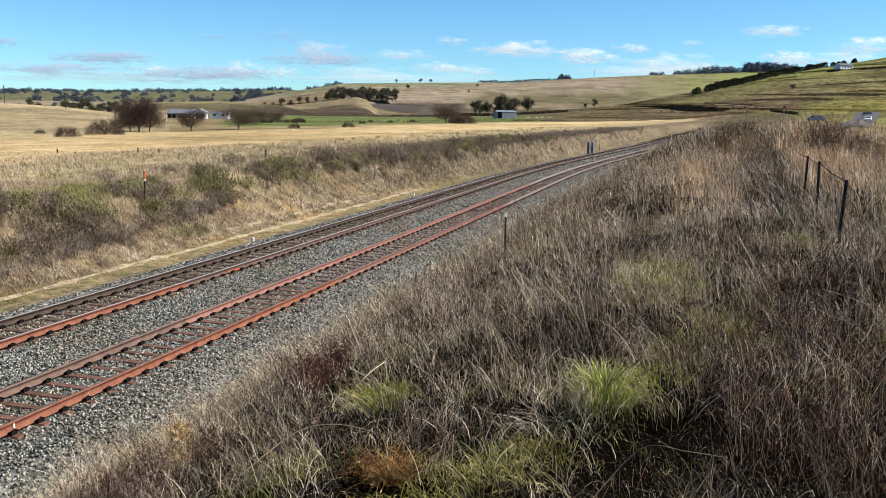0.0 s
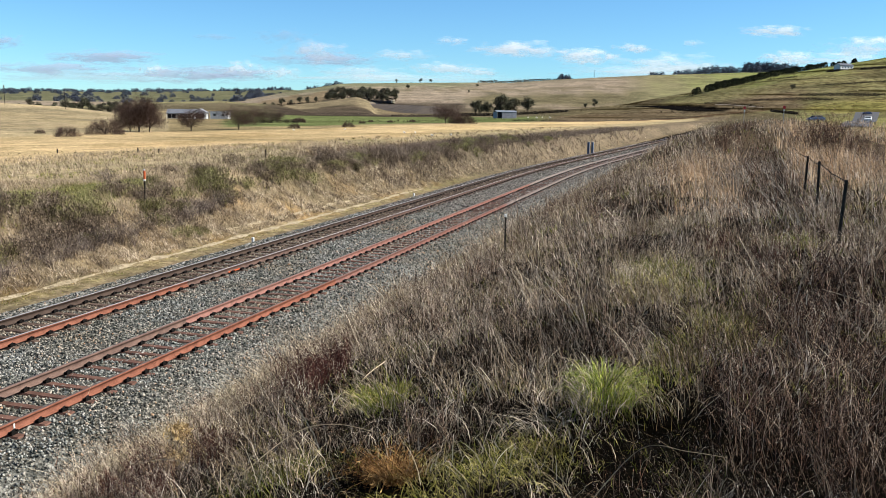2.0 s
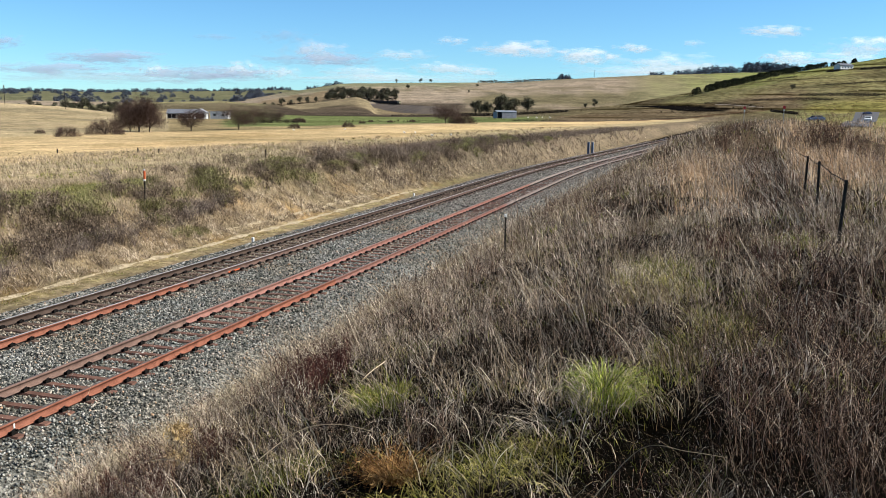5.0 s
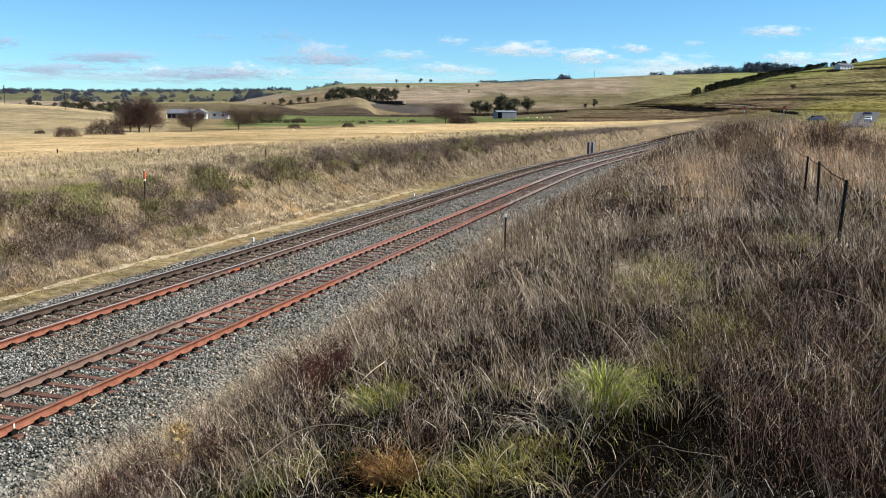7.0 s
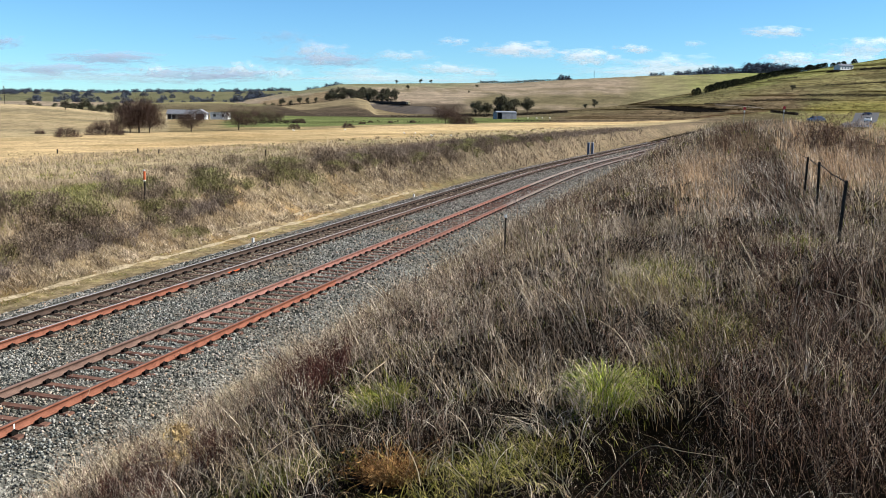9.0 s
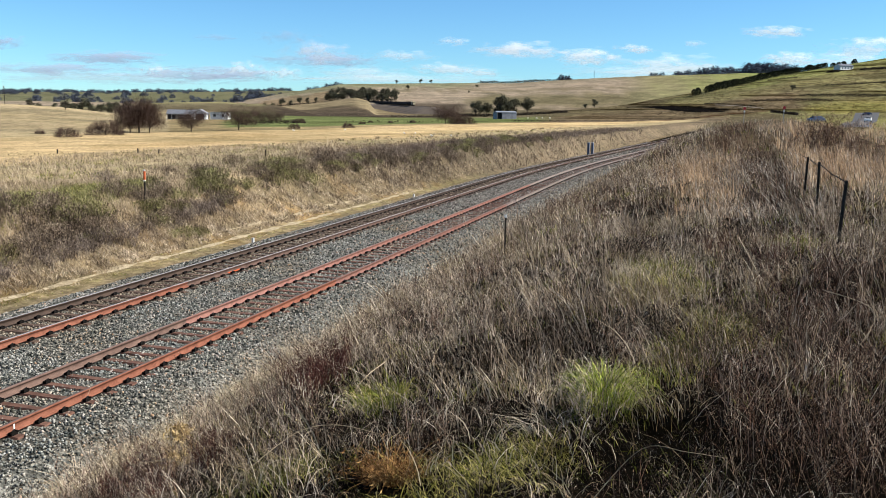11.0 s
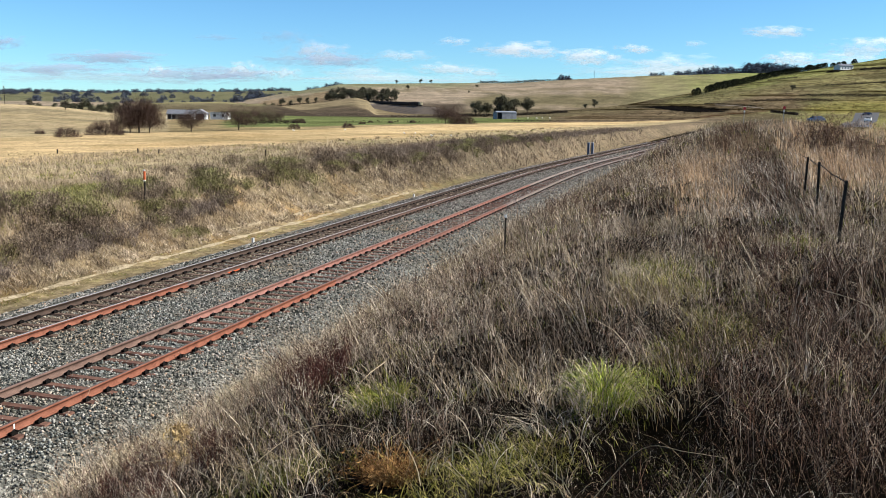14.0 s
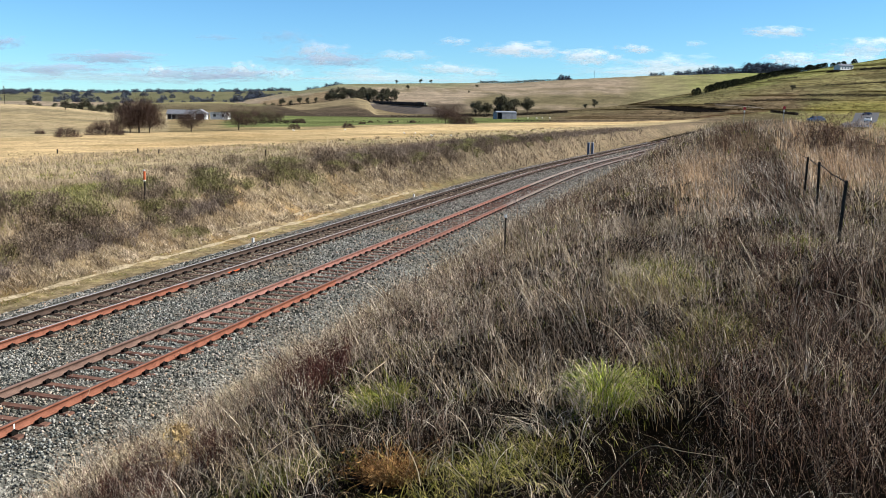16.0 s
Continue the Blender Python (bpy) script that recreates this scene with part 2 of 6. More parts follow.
def make_land():
    inside = np.arange(-31, 31.01, 0.2)
    turn = np.radians(np.concatenate([inside, np.arange(35, 326, 4.0)])) + HEAD
    dist = [0.0] + [1.0 * 1.028 ** k for k in range(308)]
    dist = np.array(dist)
    n, m = len(turn), len(dist)
    x, y = dist[:, None] * np.cos(turn)[None], dist[:, None] * np.sin(turn)[None]
    z = ground(x, y)
    verts = np.stack([x, y, z], -1).reshape(-1, 3)
    i, j = np.meshgrid(np.arange(m - 1), np.arange(n), indexing="ij")
    k = (j + 1) % n
    faces = np.stack([i * n + j, (i + 1) * n + j, (i + 1) * n + k, i * n + k], -1).reshape(-1, 4)
    me = raw("ground", verts, faces, smooth=True)
    col = me.color_attributes.new("soil", "FLOAT_COLOR", "POINT")
    f, b = bearing(x, y)
    slope = ease(900, 1040, b) * ease(380, 460, f) * ease(1000, 860, f)
    c = np.concatenate([soil(x, y).reshape(-1, 3), slope.reshape(-1, 1)], 1)
    col.data.foreach_set("color", c.astype(np.float32).ravel())
    s = Shader("pasture", 0.95)
    s.bsdf.inputs["Specular IOR Level"].default_value = 0.0
    attr = s.node("ShaderNodeAttribute")
    attr.attribute_name = "soil"
    fine, mid, far = s.noise(7, 5), s.noise(0.35, 6, rough=0.7), s.noise(0.03, 9, rough=0.72)
    g = s.ramp(fine, [(0.3, (0.6, 0.58, 0.55)), (0.7, (1.3, 1.3, 1.28))])
    h = s.ramp(mid, [(0.32, (0.66, 0.68, 0.66)), (0.68, (1.28, 1.25, 1.2))])
    w = s.ramp(far, [(0.34, (0.6, 0.63, 0.6)), (0.66, (1.3, 1.27, 1.22))])
    c = s.mix(1.0, s.mix(1.0, s.mix(1.0, attr.outputs["Color"], g, "MULTIPLY"), h, "MULTIPLY"), w, "MULTIPLY")
    clumps = s.ramp(s.noise(2.3, 4, rough=0.6), [(0.36, (0.68, 0.66, 0.63)), (0.62, (1.3, 1.28, 1.25))])
    c = s.mix(1.0, c, clumps, "MULTIPLY")
    steps = s.ramp(s.noise(1.0, 5, rough=0.65, stretch=(0.012, 0.012, 0.45)), [(0.36, (0.62, 0.6, 0.56)), (0.5, (1, 1, 1)), (0.66, (1.22, 1.22, 1.15))])
    c = s.mix(0.45, c, s.mix(1.0, c, steps, "MULTIPLY"))
    # terraces and sheep tracks that follow the contours of the hill
    lines = s.ramp(s.noise(1.0, 3, rough=0.5, stretch=(0.006, 0.006, 0.55)), [(0.4, (0.3, 0.27, 0.22)), (0.43, (0.9, 0.88, 0.84)), (0.5, (1, 1, 1)), (0.6, (1.15, 1.15, 1.05))])
    tufty = s.ramp(s.noise(0.22, 6, rough=0.8), [(0.4, (0.42, 0.38, 0.34)), (0.55, (1.15, 1.15, 1.12))])
    c = s.mix(attr.outputs["Alpha"], c, s.mix(1.0, s.mix(1.0, c, lines, "MULTIPLY"), tufty, "MULTIPLY"))
    s.color(c).bump(fine, 0.7, 0.08)
    ob = hang("ground", me, s.mat)
    tagged(ob, "dry winter pasture and soil over rolling hills", "ground", kind="structure")


make_land()

# ---- railway ----
RAIL_Y = (11.27, 12.77, 15.49, 16.99)
m_rust = worn("rust", (0.1012, 0.0394, 0.0247), (0.2025, 0.0833, 0.054), 5, 0.85, 0.0, 0.3)
m_rust_mid = worn("rust_mid", (0.1050, 0.0520, 0.0420), (0.1900, 0.1000, 0.0800), 5, 0.85, 0.0, 0.3)
m_rust_dull = worn("rust_brown", (0.0580, 0.0370, 0.0300), (0.1200, 0.0780, 0.0620), 5, 0.8, 0.0, 0.3)
m_rust_dark = worn("rust_dark", (0.0309, 0.0225, 0.0186), (0.0731, 0.0495, 0.0371), 5, 0.75, 0.0, 0.3)
m_steel = worn("worn_rail_top", (0.37, 0.37, 0.37), (0.5328, 0.5254, 0.518), 3, 0.35, 0.45, 0.05)
m_rust_pale = worn("rust_pale", (0.1150, 0.0930, 0.0860), (0.2000, 0.1650, 0.1530), 5, 0.8, 0.0, 0.3)
m_head_dull = worn("rail_top_dull", (0.0844, 0.0562, 0.0478), (0.1575, 0.1069, 0.0872), 4, 0.6, 0.2, 0.1)
m_sleeper = worn("sleeper_rust", (0.0620, 0.0330, 0.0240), (0.1300, 0.0700, 0.0520), 4, 0.9, 0.0, 0.3)
m_sleeper_dark = worn("sleeper_brown", (0.0422, 0.0281, 0.0214), (0.0956, 0.0647, 0.0478), 4, 0.9, 0.0, 0.3)
# clips are near-black: shadow at the rail's foot is put into their colour
m_clip = worn("clip_shade_black", (0.0023, 0.0019, 0.0015), (0.0076, 0.0061, 0.0053), 20, 0.8, 0.0, 0.1)


def sweep(name, profile, xs, y, mats, pick):
    """A profile of (across, up) drawn along the railway, one material a strip."""
    xs = np.asarray(xs)
    p = np.array(profile)
    k = len(p)
    cy = y + bend(xs)
    verts = np.stack([np.repeat(xs[:, None], k, 1), cy[:, None] + p[None, :, 0], np.repeat(p[None, :, 1], len(xs), 0)], -1).reshape(-1, 3)
    i, j = np.meshgrid(np.arange(len(xs) - 1), np.arange(k), indexing="ij")
    jn = (j + 1) % k
    faces = np.stack([i * k + j, (i + 1) * k + j, (i + 1) * k + jn, i * k + jn], -1).reshape(-1, 4)[:, ::-1]
    me = raw(name, verts, faces)
    for m in mats:
        me.materials.append(m)
    me.polygons.foreach_set("material_index", np.array([pick(s) for s in range(k)], dtype=np.int32)[j.ravel()])
    return me


HEAD_W, FOOT_W, RAIL_H = 0.036, 0.073, 0.17
PROFILE = [(-FOOT_W, 0.0), (-FOOT_W, 0.012), (-0.012, 0.03), (-0.009, 0.125), (-HEAD_W, 0.135), (-HEAD_W, 0.160), (-0.028, RAIL_H), (0.028, RAIL_H), (HEAD_W, 0.160),
           (HEAD_W, 0.135), (0.009, 0.125), (0.012, 0.03), (FOOT_W, 0.012), (FOOT_W, 0.0)]


def sleeper_mesh(mat, clips):
    """A pressed steel sleeper: a shallow trough with sloping flanks and turned-down ends."""
    bm = bmesh.new()
    prof = ((-0.13, -0.09), (-0.075, 0.0), (0.075, 0.0), (0.13, -0.09))
    rows = []
    for yy, drop, wide in ((-1.11, -0.1, 0.7), (-1.05, -0.004, 1.0), (1.05, -0.004, 1.0), (1.11, -0.1, 0.7)):
        rows.append([bm.verts.new((a * wide, yy, min(b, drop) if drop < -0.05 else b + drop)) for a, b in prof])
    for a, b in zip(rows, rows[1:]):
        for q in range(3):
            bm.faces.new((a[q], b[q], b[q + 1], a[q + 1]))
    bm.faces.new(rows[0])
    bm.faces.new(rows[-1][::-1])
    bmesh.ops.recalc_face_normals(bm, faces=bm.faces)
    if clips:
        for r in (-0.75, 0.75):
            for side in (-1, 1):
                box(bm, -0.07, r + side * 0.125 - 0.045, -0.004, 0.07, r + side * 0.125 + 0.045, 0.07)
    me = bpy.data.meshes.new("sleeper")
    bm.to_mesh(me)
    bm.free()
    me.materials.append(mat)
    if clips:
        me.materials.append(m_clip)
        for p in me.polygons:
            if p.index >= 11:
                p.material_index = 1
    return me


def clip_shape(bm, y):
    """A sprung clip with its shoulder, against the rail's foot."""
    box(bm, -0.07, y - 0.04, -0.004, 0.07, y + 0.04, 0.05)
    rod(bm, (-0.06, y - 0.02, 0.06), (0.06, y + 0.02, 0.065), 0.02, sides=5)
    rod(bm, (0.06, y + 0.04, 0.04), (0.06, y - 0.05, 0.06), 0.017, sides=5)


def make_track(name, ya, yb, label, tops, sides, sleeper_mat):
    track = tagged(thing(name, label, "railway track", kind="structure"))
    xs = np.concatenate([np.arange(-40, 66, 2.0), np.arange(66, 100, 1.0), np.arange(100, 330, 4.0)])
    for y, top, side in zip((ya, yb), tops, sides):
        me = sweep("rail", PROFILE, xs, y, side + [top], lambda s, n=len(side): n if s == 6 else 0)
        if len(side) > 1:
            ends = (22.0,) if ya > 13 else (24.0, 48.0) if y < 12 else (18.0, 62.0)
            for p in me.polygons:
                if p.material_index == 0:
                    p.material_index = sum(p.center.x > e for e in ends)
        hang("rail", me, None, track)
    mid = (ya + yb) / 2
    with_clips, plain = sleeper_mesh(sleeper_mat, True), sleeper_mesh(sleeper_mat, False)
    bm = bmesh.new()
    clip_shape(bm, 0.0)
    clip = bpy.data.meshes.new("clip")
    bm.to_mesh(clip)
    bm.free()
    clip.materials.append(m_clip)
    r = random.Random(5 if ya < 13 else 6)
    for k in range(-10, 290):
        x = 10.65 + 0.6 * k
        close = 0 <= k < 66
        s = hang("sleeper", plain if close else with_clips, None, track)
        turn = math.degrees(math.atan(float(bend(x + 0.5) - bend(x - 0.5))))
        s.matrix_basis = pose(x + r.uniform(-0.015, 0.015), mid + float(bend(x)), -0.003 - r.uniform(0, 0.004), 0, 0, turn + r.uniform(-0.5, 0.5))
        if close:
            for at in (-0.75, 0.75):
                for side in (-1, 1):
                    c = hang("clip", clip, None, s)
                    c.matrix_basis = pose(0, at + side * 0.125, 0)
    return track


make_track("track_near", RAIL_Y[0], RAIL_Y[1], "rusty disused railway track on steel sleepers in ballast", (m_head_dull, m_head_dull), ([m_rust, m_rust_mid, m_rust_pale], [m_rust_dull, m_rust_mid, m_rust_pale]), m_sleeper)
make_track("track_far", RAIL_Y[2], RAIL_Y[3], "railway track with polished rail tops on brown sleepers", (m_steel, m_steel), ([m_rust, m_rust_dull], [m_rust_dark]), m_sleeper_dark)


def make_ballast():
    prof = [(9.0, -0.42), (9.6, -0.3), (10.1, -0.07), (10.6, -0.03), (14.0, -0.05), (17.7, -0.04), (18.4, -0.12), (19.3, -0.4)]
    xs = np.concatenate([np.arange(-40, 8, 2.0), np.arange(8, 60, 0.25), np.arange(60, 330, 2.0)])
    ys = np.concatenate([np.interp(np.linspace(0, 7, 70), range(8), [p[0] for p in prof])])
    zs = np.interp(ys, [p[0] for p in prof], [p[1] for p in prof])
    gx, gy = np.meshgrid(xs, ys, indexing="ij")
    gz = np.broadcast_to(zs, gx.shape) + ripple(gx, gy, 1.3, 51) * 0.012 - 0.01
    verts = np.stack([gx, gy + bend(gx), gz], -1).reshape(-1, 3)
    n, m = gx.shape
    i, j = np.meshgrid(np.arange(n - 1), np.arange(m - 1), indexing="ij")
    faces = np.stack([i * m + j, (i + 1) * m + j, (i + 1) * m + j + 1, i * m + j + 1], -1).reshape(-1, 4)
    s = Shader("ballast_bed", 0.95)
    vor = s.node("ShaderNodeTexVoronoi", [("Vector", s.place())], Scale=17.0)
    c = s.ramp(vor.outputs["Color"], [(0.1, (0.0259, 0.0274, 0.0244)), (0.5, (0.0814, 0.0829, 0.074)), (0.9, (0.2072, 0.2035, 0.1776))])
    dirt = s.ramp(s.noise(0.5, 4), [(0.4, (1, 1, 1)), (0.7, (0.85, 0.75, 0.66))])
    s.color(s.mix(1.0, c, dirt, "MULTIPLY")).bump(vor.outputs["Distance"], 1.0, 0.05)
    bed = hang("ballast_bed", raw("ballast_bed", verts, faces, True), s.mat)
    tagged(bed, "bed of grey crushed-rock ballast under two tracks", "ballast", kind="structure")

    # loose stones
    def stones(x0, x1, per, size, seed):
        r = np.random.default_rng(seed)
        n = int((x1 - x0) * 10.0 * per)
        x = r.uniform(x0, x1, n)
        y = r.uniform(9.25, 19.2, n)
        keep = np.ones(n, bool)
        for ry in RAIL_Y:
            keep &= np.abs(y - ry) > 0.085
        # few stones on the sleepers themselves
        k = np.abs(((x - 10.65 + 0.3) % 0.6) - 0.3) < 0.1
        for mid in ((RAIL_Y[0] + RAIL_Y[1]) / 2, (RAIL_Y[2] + RAIL_Y[3]) / 2):
            keep &= ~(k & (np.abs(y - mid) < 1.08) & (r.random(n) < (0.6 - 0.4 * ease(11, 17, x) if mid < 14 else 0.3)))
        x, y = x[keep], y[keep]
        n = len(x)
        z = np.interp(y, [p[0] for p in prof], [p[1] for p in prof]) + r.uniform(-0.012, 0.02, n)
        base = np.array([(1, 0, 0), (-1, 0, 0), (0, 1, 0), (0, -1, 0), (0, 0, 1), (0, 0, -1)], float)
        tri = np.array([(0, 2, 4), (2, 1, 4), (1, 3, 4), (3, 0, 4), (2, 0, 5), (1, 2, 5), (3, 1, 5), (0, 3, 5)])
        shape = base[None] * r.uniform(0.55, 1.25, (n, 6, 1)) + r.uniform(-0.3, 0.3, (n, 6, 3))
        q = r.normal(size=(n, 4))
        q /= np.linalg.norm(q, axis=1)[:, None]
        w, a, b, c = q.T
        rot = np.stack([1 - 2 * (b * b + c * c), 2 * (a * b - w * c), 2 * (a * c + w * b), 2 * (a * b + w * c), 1 - 2 * (a * a + c * c), 2 * (b * c - w * a), 2 * (a * c - w * b), 2 * (b * c + w * a), 1 - 2 * (a * a + b * b)], -1).reshape(n, 3, 3)
        pts = np.einsum("nij,nkj->nki", rot, shape) * (size * r.uniform(0.6, 1.25, n))[:, None, None]
        pts += np.stack([x, y + bend(x), z], -1)[:, None]
        made = []
        oiled = np.abs(y - (RAIL_Y[2] + RAIL_Y[3]) / 2) < 0.95
        for pick in (~oiled, oiled):
            k = int(pick.sum())
            made.append(raw("ballast_stones", pts[pick].reshape(-1, 3), (np.arange(k)[:, None, None] * 6 + tri[None]).reshape(-1, 3)))
        return made

    brown = Shader("ballast_brown", 0.9)
    brown.color(brown.ramp(brown.island(), [(0.0, (0.0222, 0.0178, 0.0133)), (0.4, (0.0814, 0.0629, 0.0459)), (0.75, (0.1628, 0.1295, 0.0962)), (1.0, (0.3108, 0.2664, 0.2072))]))
    dull = Shader("ballast_mauve", 0.9)
    dull.color(dull.ramp(dull.island(), [(0.0, (0.0250, 0.0230, 0.0210)), (0.45, (0.0850, 0.0790, 0.0710)), (0.8, (0.1650, 0.1520, 0.1370)), (1.0, (0.2700, 0.2500, 0.2250))]))
    s = Shader("ballast_stone", 0.9)
    c = s.ramp(s.island(), [(0.0, (0.0120, 0.0140, 0.0130)), (0.3, (0.0520, 0.0590, 0.0540)), (0.62, (0.1480, 0.1520, 0.1390)), (0.94, (0.3100, 0.3060, 0.2800)), (1.0, (0.2812, 0.185, 0.1184))])
    stain = s.ramp(s.noise(0.45, 4), [(0.42, (1, 1, 1)), (0.7, (0.86, 0.74, 0.62))])
    s.color(s.mix(1.0, c, stain, "MULTIPLY"))
    for a, b, per, size, seed in ((7.5, 24, 260, 0.031, 1), (24, 45, 95, 0.043, 2), (45, 95, 26, 0.068, 3), (95, 170, 8, 0.1, 4)):
        grey_me, brown_me = stones(a, b, per, size, seed)
        tagged(hang("ballast_stones", grey_me, s.mat if a < 40 else dull.mat), "loose grey crushed rock between and beside the tracks", "ballast", kind="stuff")
        tagged(hang("ballast_stones", brown_me, brown.mat), "brown oil-stained crushed rock between the used rails", "ballast", kind="stuff")


make_ballast()

# ---- grass and weeds ----


def at(b, f, up=0.0):
    """The place on the land at a bearing and a distance ahead of the bank."""
    r = (b - 784) / LENS * f
    x, y = f * math.cos(HEAD) + r * math.sin(HEAD), f * math.sin(HEAD) - r * math.cos(HEAD)
    return x, y, float(ground(x, y)) + up


class Blades:
    """Gathers thin curved blades, stems and leaves, then makes one mesh of them."""

    def __init__(self):
        self.v, self.f, self.n = [], [], 0

    def add(self, base, way, height, lean, droop, width, levels, r, blunt=0.0, kink=0.0):
        n = len(base)
        t = np.linspace(0, 1, levels + 1)[None, :, None]
        flat = np.stack([np.cos(way), np.sin(way), np.zeros(n)], -1)[:, None]
        up = np.array([0, 0, 1.0])
        h = height[:, None, None]
        path = base[:, None] + flat * (lean[:, None, None] * h * t ** 1.6) + up * h * (t - droop[:, None, None] * t ** 3)
        if kink:
            path = path + np.cumsum(r.normal(0, kink, (n, levels + 1, 3)) * h * np.where(t > 0, 1.0, 0.0), 1)
        turn = r.uniform(0, np.pi, n)
        side = np.stack([np.cos(turn), np.sin(turn), np.zeros(n)], -1)[:, None]
        w = width[:, None, None] * (1 - (1 - blunt) * t ** 1.5) * 0.5
        a, b = path - side * w, path + side * w
        k = levels + 1
        pts = np.stack([a, b], 2).reshape(n, 2 * k, 3)
        tri = []
        for s in range(levels):
            p = 2 * s
            tri += [(p, p + 1, p + 3), (p, p + 3, p + 2)] if s < levels - 1 or blunt else [(p, p + 1, p + 2)]
        tri = np.array(tri)
        self.v.append(pts.reshape(-1, 3))
        self.f.append((self.n + np.arange(n)[:, None, None] * 2 * k + tri[None]).reshape(-1, 3))
        self.n += n * 2 * k
        return path

    def leaves(self, at_, size, r, flatness=1.0):
        n = len(at_)
        d1, d2 = r.normal(size=(n, 3)), r.normal(size=(n, 3))
        d1[:, 2] *= flatness
        d1 /= np.linalg.norm(d1, axis=1)[:, None]
        d2 /= np.linalg.norm(d2, axis=1)[:, None]
        s = (size * r.uniform(0.6, 1.3, n))[:, None]
        pts = np.stack([at_ - d1 * s, at_ + d2 * s * 0.5, at_ + d1 * s], 1)
        self.v.append(pts.reshape(-1, 3))
        self.f.append(self.n + np.arange(3 * n).reshape(-1, 3))
        self.n += 3 * n

    def mesh(self, name):
        return raw(name, np.concatenate(self.v), np.concatenate(self.f))


def tuft(bl, r, x, y, count, spread, height, width, lean=0.5, droop=0.3, levels=3, z=None):
    """Blades out of each of the places (x, y): count, spread, height and width may differ from place to place."""
    n = len(x)
    count = np.broadcast_to(count, n).astype(int)
    i = np.repeat(np.arange(n), count)
    m = len(i)
    spread, height, width = (np.broadcast_to(a, n)[i] for a in (spread, height, width))
    a, d = r.uniform(0, 2 * np.pi, m), np.sqrt(r.random(m)) * spread
    bx, by = x[i] + d * np.cos(a), y[i] + d * np.sin(a)
    bz = ground(bx, by) - 0.03
    h = height * r.uniform(0.45, 1.15, m)
    way = np.where(r.random(m) < 0.35, HEAD + 1.8 + r.normal(0, 0.5, m), a + r.normal(0, 0.9, m))
    return bl.add(np.stack([bx, by, bz], -1), way, h, np.abs(r.normal(lean, 0.35, m)), np.clip(r.normal(droop, 0.25, m), 0, 0.9), width * r.uniform(0.7, 1.3, m), levels, r, 0.0, 0.03)


def weeds(bl, r, x, y, stems, height, width, twigs, seeds, seed_size, spread=0.12):
    """Dead weeds: upright stems with side twigs and a head of small seeds."""
    n = len(x)
    i = np.repeat(np.arange(n), stems)
    m = len(i)
    height, width = np.broadcast_to(height, n)[i], np.broadcast_to(width, n)[i]
    bx, by = x[i] + r.normal(0, spread, m), y[i] + r.normal(0, spread, m)
    base = np.stack([bx, by, ground(bx, by) - 0.03], -1)
    h = height * r.uniform(0.5, 1.15, m)
    path = bl.add(base, np.where(r.random(m) < 0.5, HEAD + 1.8 + r.normal(0, 0.6, m), r.uniform(0, 2 * np.pi, m)), h, np.abs(r.normal(0.35, 0.3, m)), np.clip(r.normal(0.15, 0.15, m), 0, 0.6), width, 3, r, 0.0, 0.05)
    if twigs:
        j = np.repeat(np.arange(m), twigs)
        lvl = r.integers(0, 3, len(j))
        mixk = r.random(len(j))[:, None]
        start = path[j, lvl] * (1 - mixk) + path[j, lvl + 1] * mixk
        th = h[j] * r.uniform(0.1, 0.34, len(j))
        tp = bl.add(start, r.uniform(0, 2 * np.pi, len(j)), th, r.uniform(0.3, 1.5, len(j)), r.uniform(0, 0.6, len(j)), width[j] * 0.75, 2, r, 0.0, 0.1)
        ends = tp[:, -1]
    else:
        ends = path[:, -1]
    if seeds:
        k = np.repeat(np.arange(len(ends)), seeds)
        spot = ends[k] + r.normal(0, 1, (len(k), 3)) * seed_size * 2.2
        bl.leaves(spot, np.full(len(k), seed_size), r)


def sown(r, n, d0, d1, v0, v1, half=33):
    """Places on the bank, thinning out with distance as 1 / distance."""
    d = d0 * (d1 / d0) ** r.random(n) if d1 / d0 > 3 else np.sqrt(r.uniform(d0 * d0, d1 * d1, n))
    a = np.radians(r.uniform(-half, half, n)) + HEAD
    x, y = d * np.cos(a), d * np.sin(a)
    v = y - bend(x)
    k = (v > v0) & (v < v1)
    return x[k], y[k], v[k]


m_straw = plant("straw_blades", [(0.0, (0.0240, 0.0170, 0.0100)), (0.35, (0.1750, 0.1350, 0.0850)), (0.72, (0.4130, 0.3378, 0.2279)), (1.0, (0.6265, 0.5811, 0.4882))], 0.2)
m_weed = plant("dead_weeds", [(0.0, (0.0035, 0.0024, 0.0021)), (0.45, (0.0280, 0.0190, 0.0145)), (0.68, (0.1300, 0.0970, 0.0750)), (0.86, (0.3300, 0.2800, 0.2350)), (1.0, (0.6200, 0.5800, 0.5300))], 0.12)
m_dark_weed = plant("dark_weeds", [(0.0, (0.0040, 0.0024, 0.0022)), (0.48, (0.0280, 0.0140, 0.0102)), (0.73, (0.1750, 0.1050, 0.0750)), (0.9, (0.4000, 0.3050, 0.2350)), (1.0, (0.5600, 0.5000, 0.4400))], 0.1)
m_swept = plant("swept_stems", [(0.0, (0.0220, 0.0170, 0.0140)), (0.4, (0.1300, 0.1080, 0.0900)), (0.75, (0.3600, 0.3250, 0.2850)), (1.0, (0.6200, 0.5900, 0.5500))], 0.12)
m_green = plant("green_blades", [(0.0, (0.0223, 0.0356, 0.0056)), (0.5, (0.1117, 0.1375, 0.0197)), (0.85, (0.2454, 0.2529, 0.0532)), (1.0, (0.4612, 0.3942, 0.1800))], 0.3)
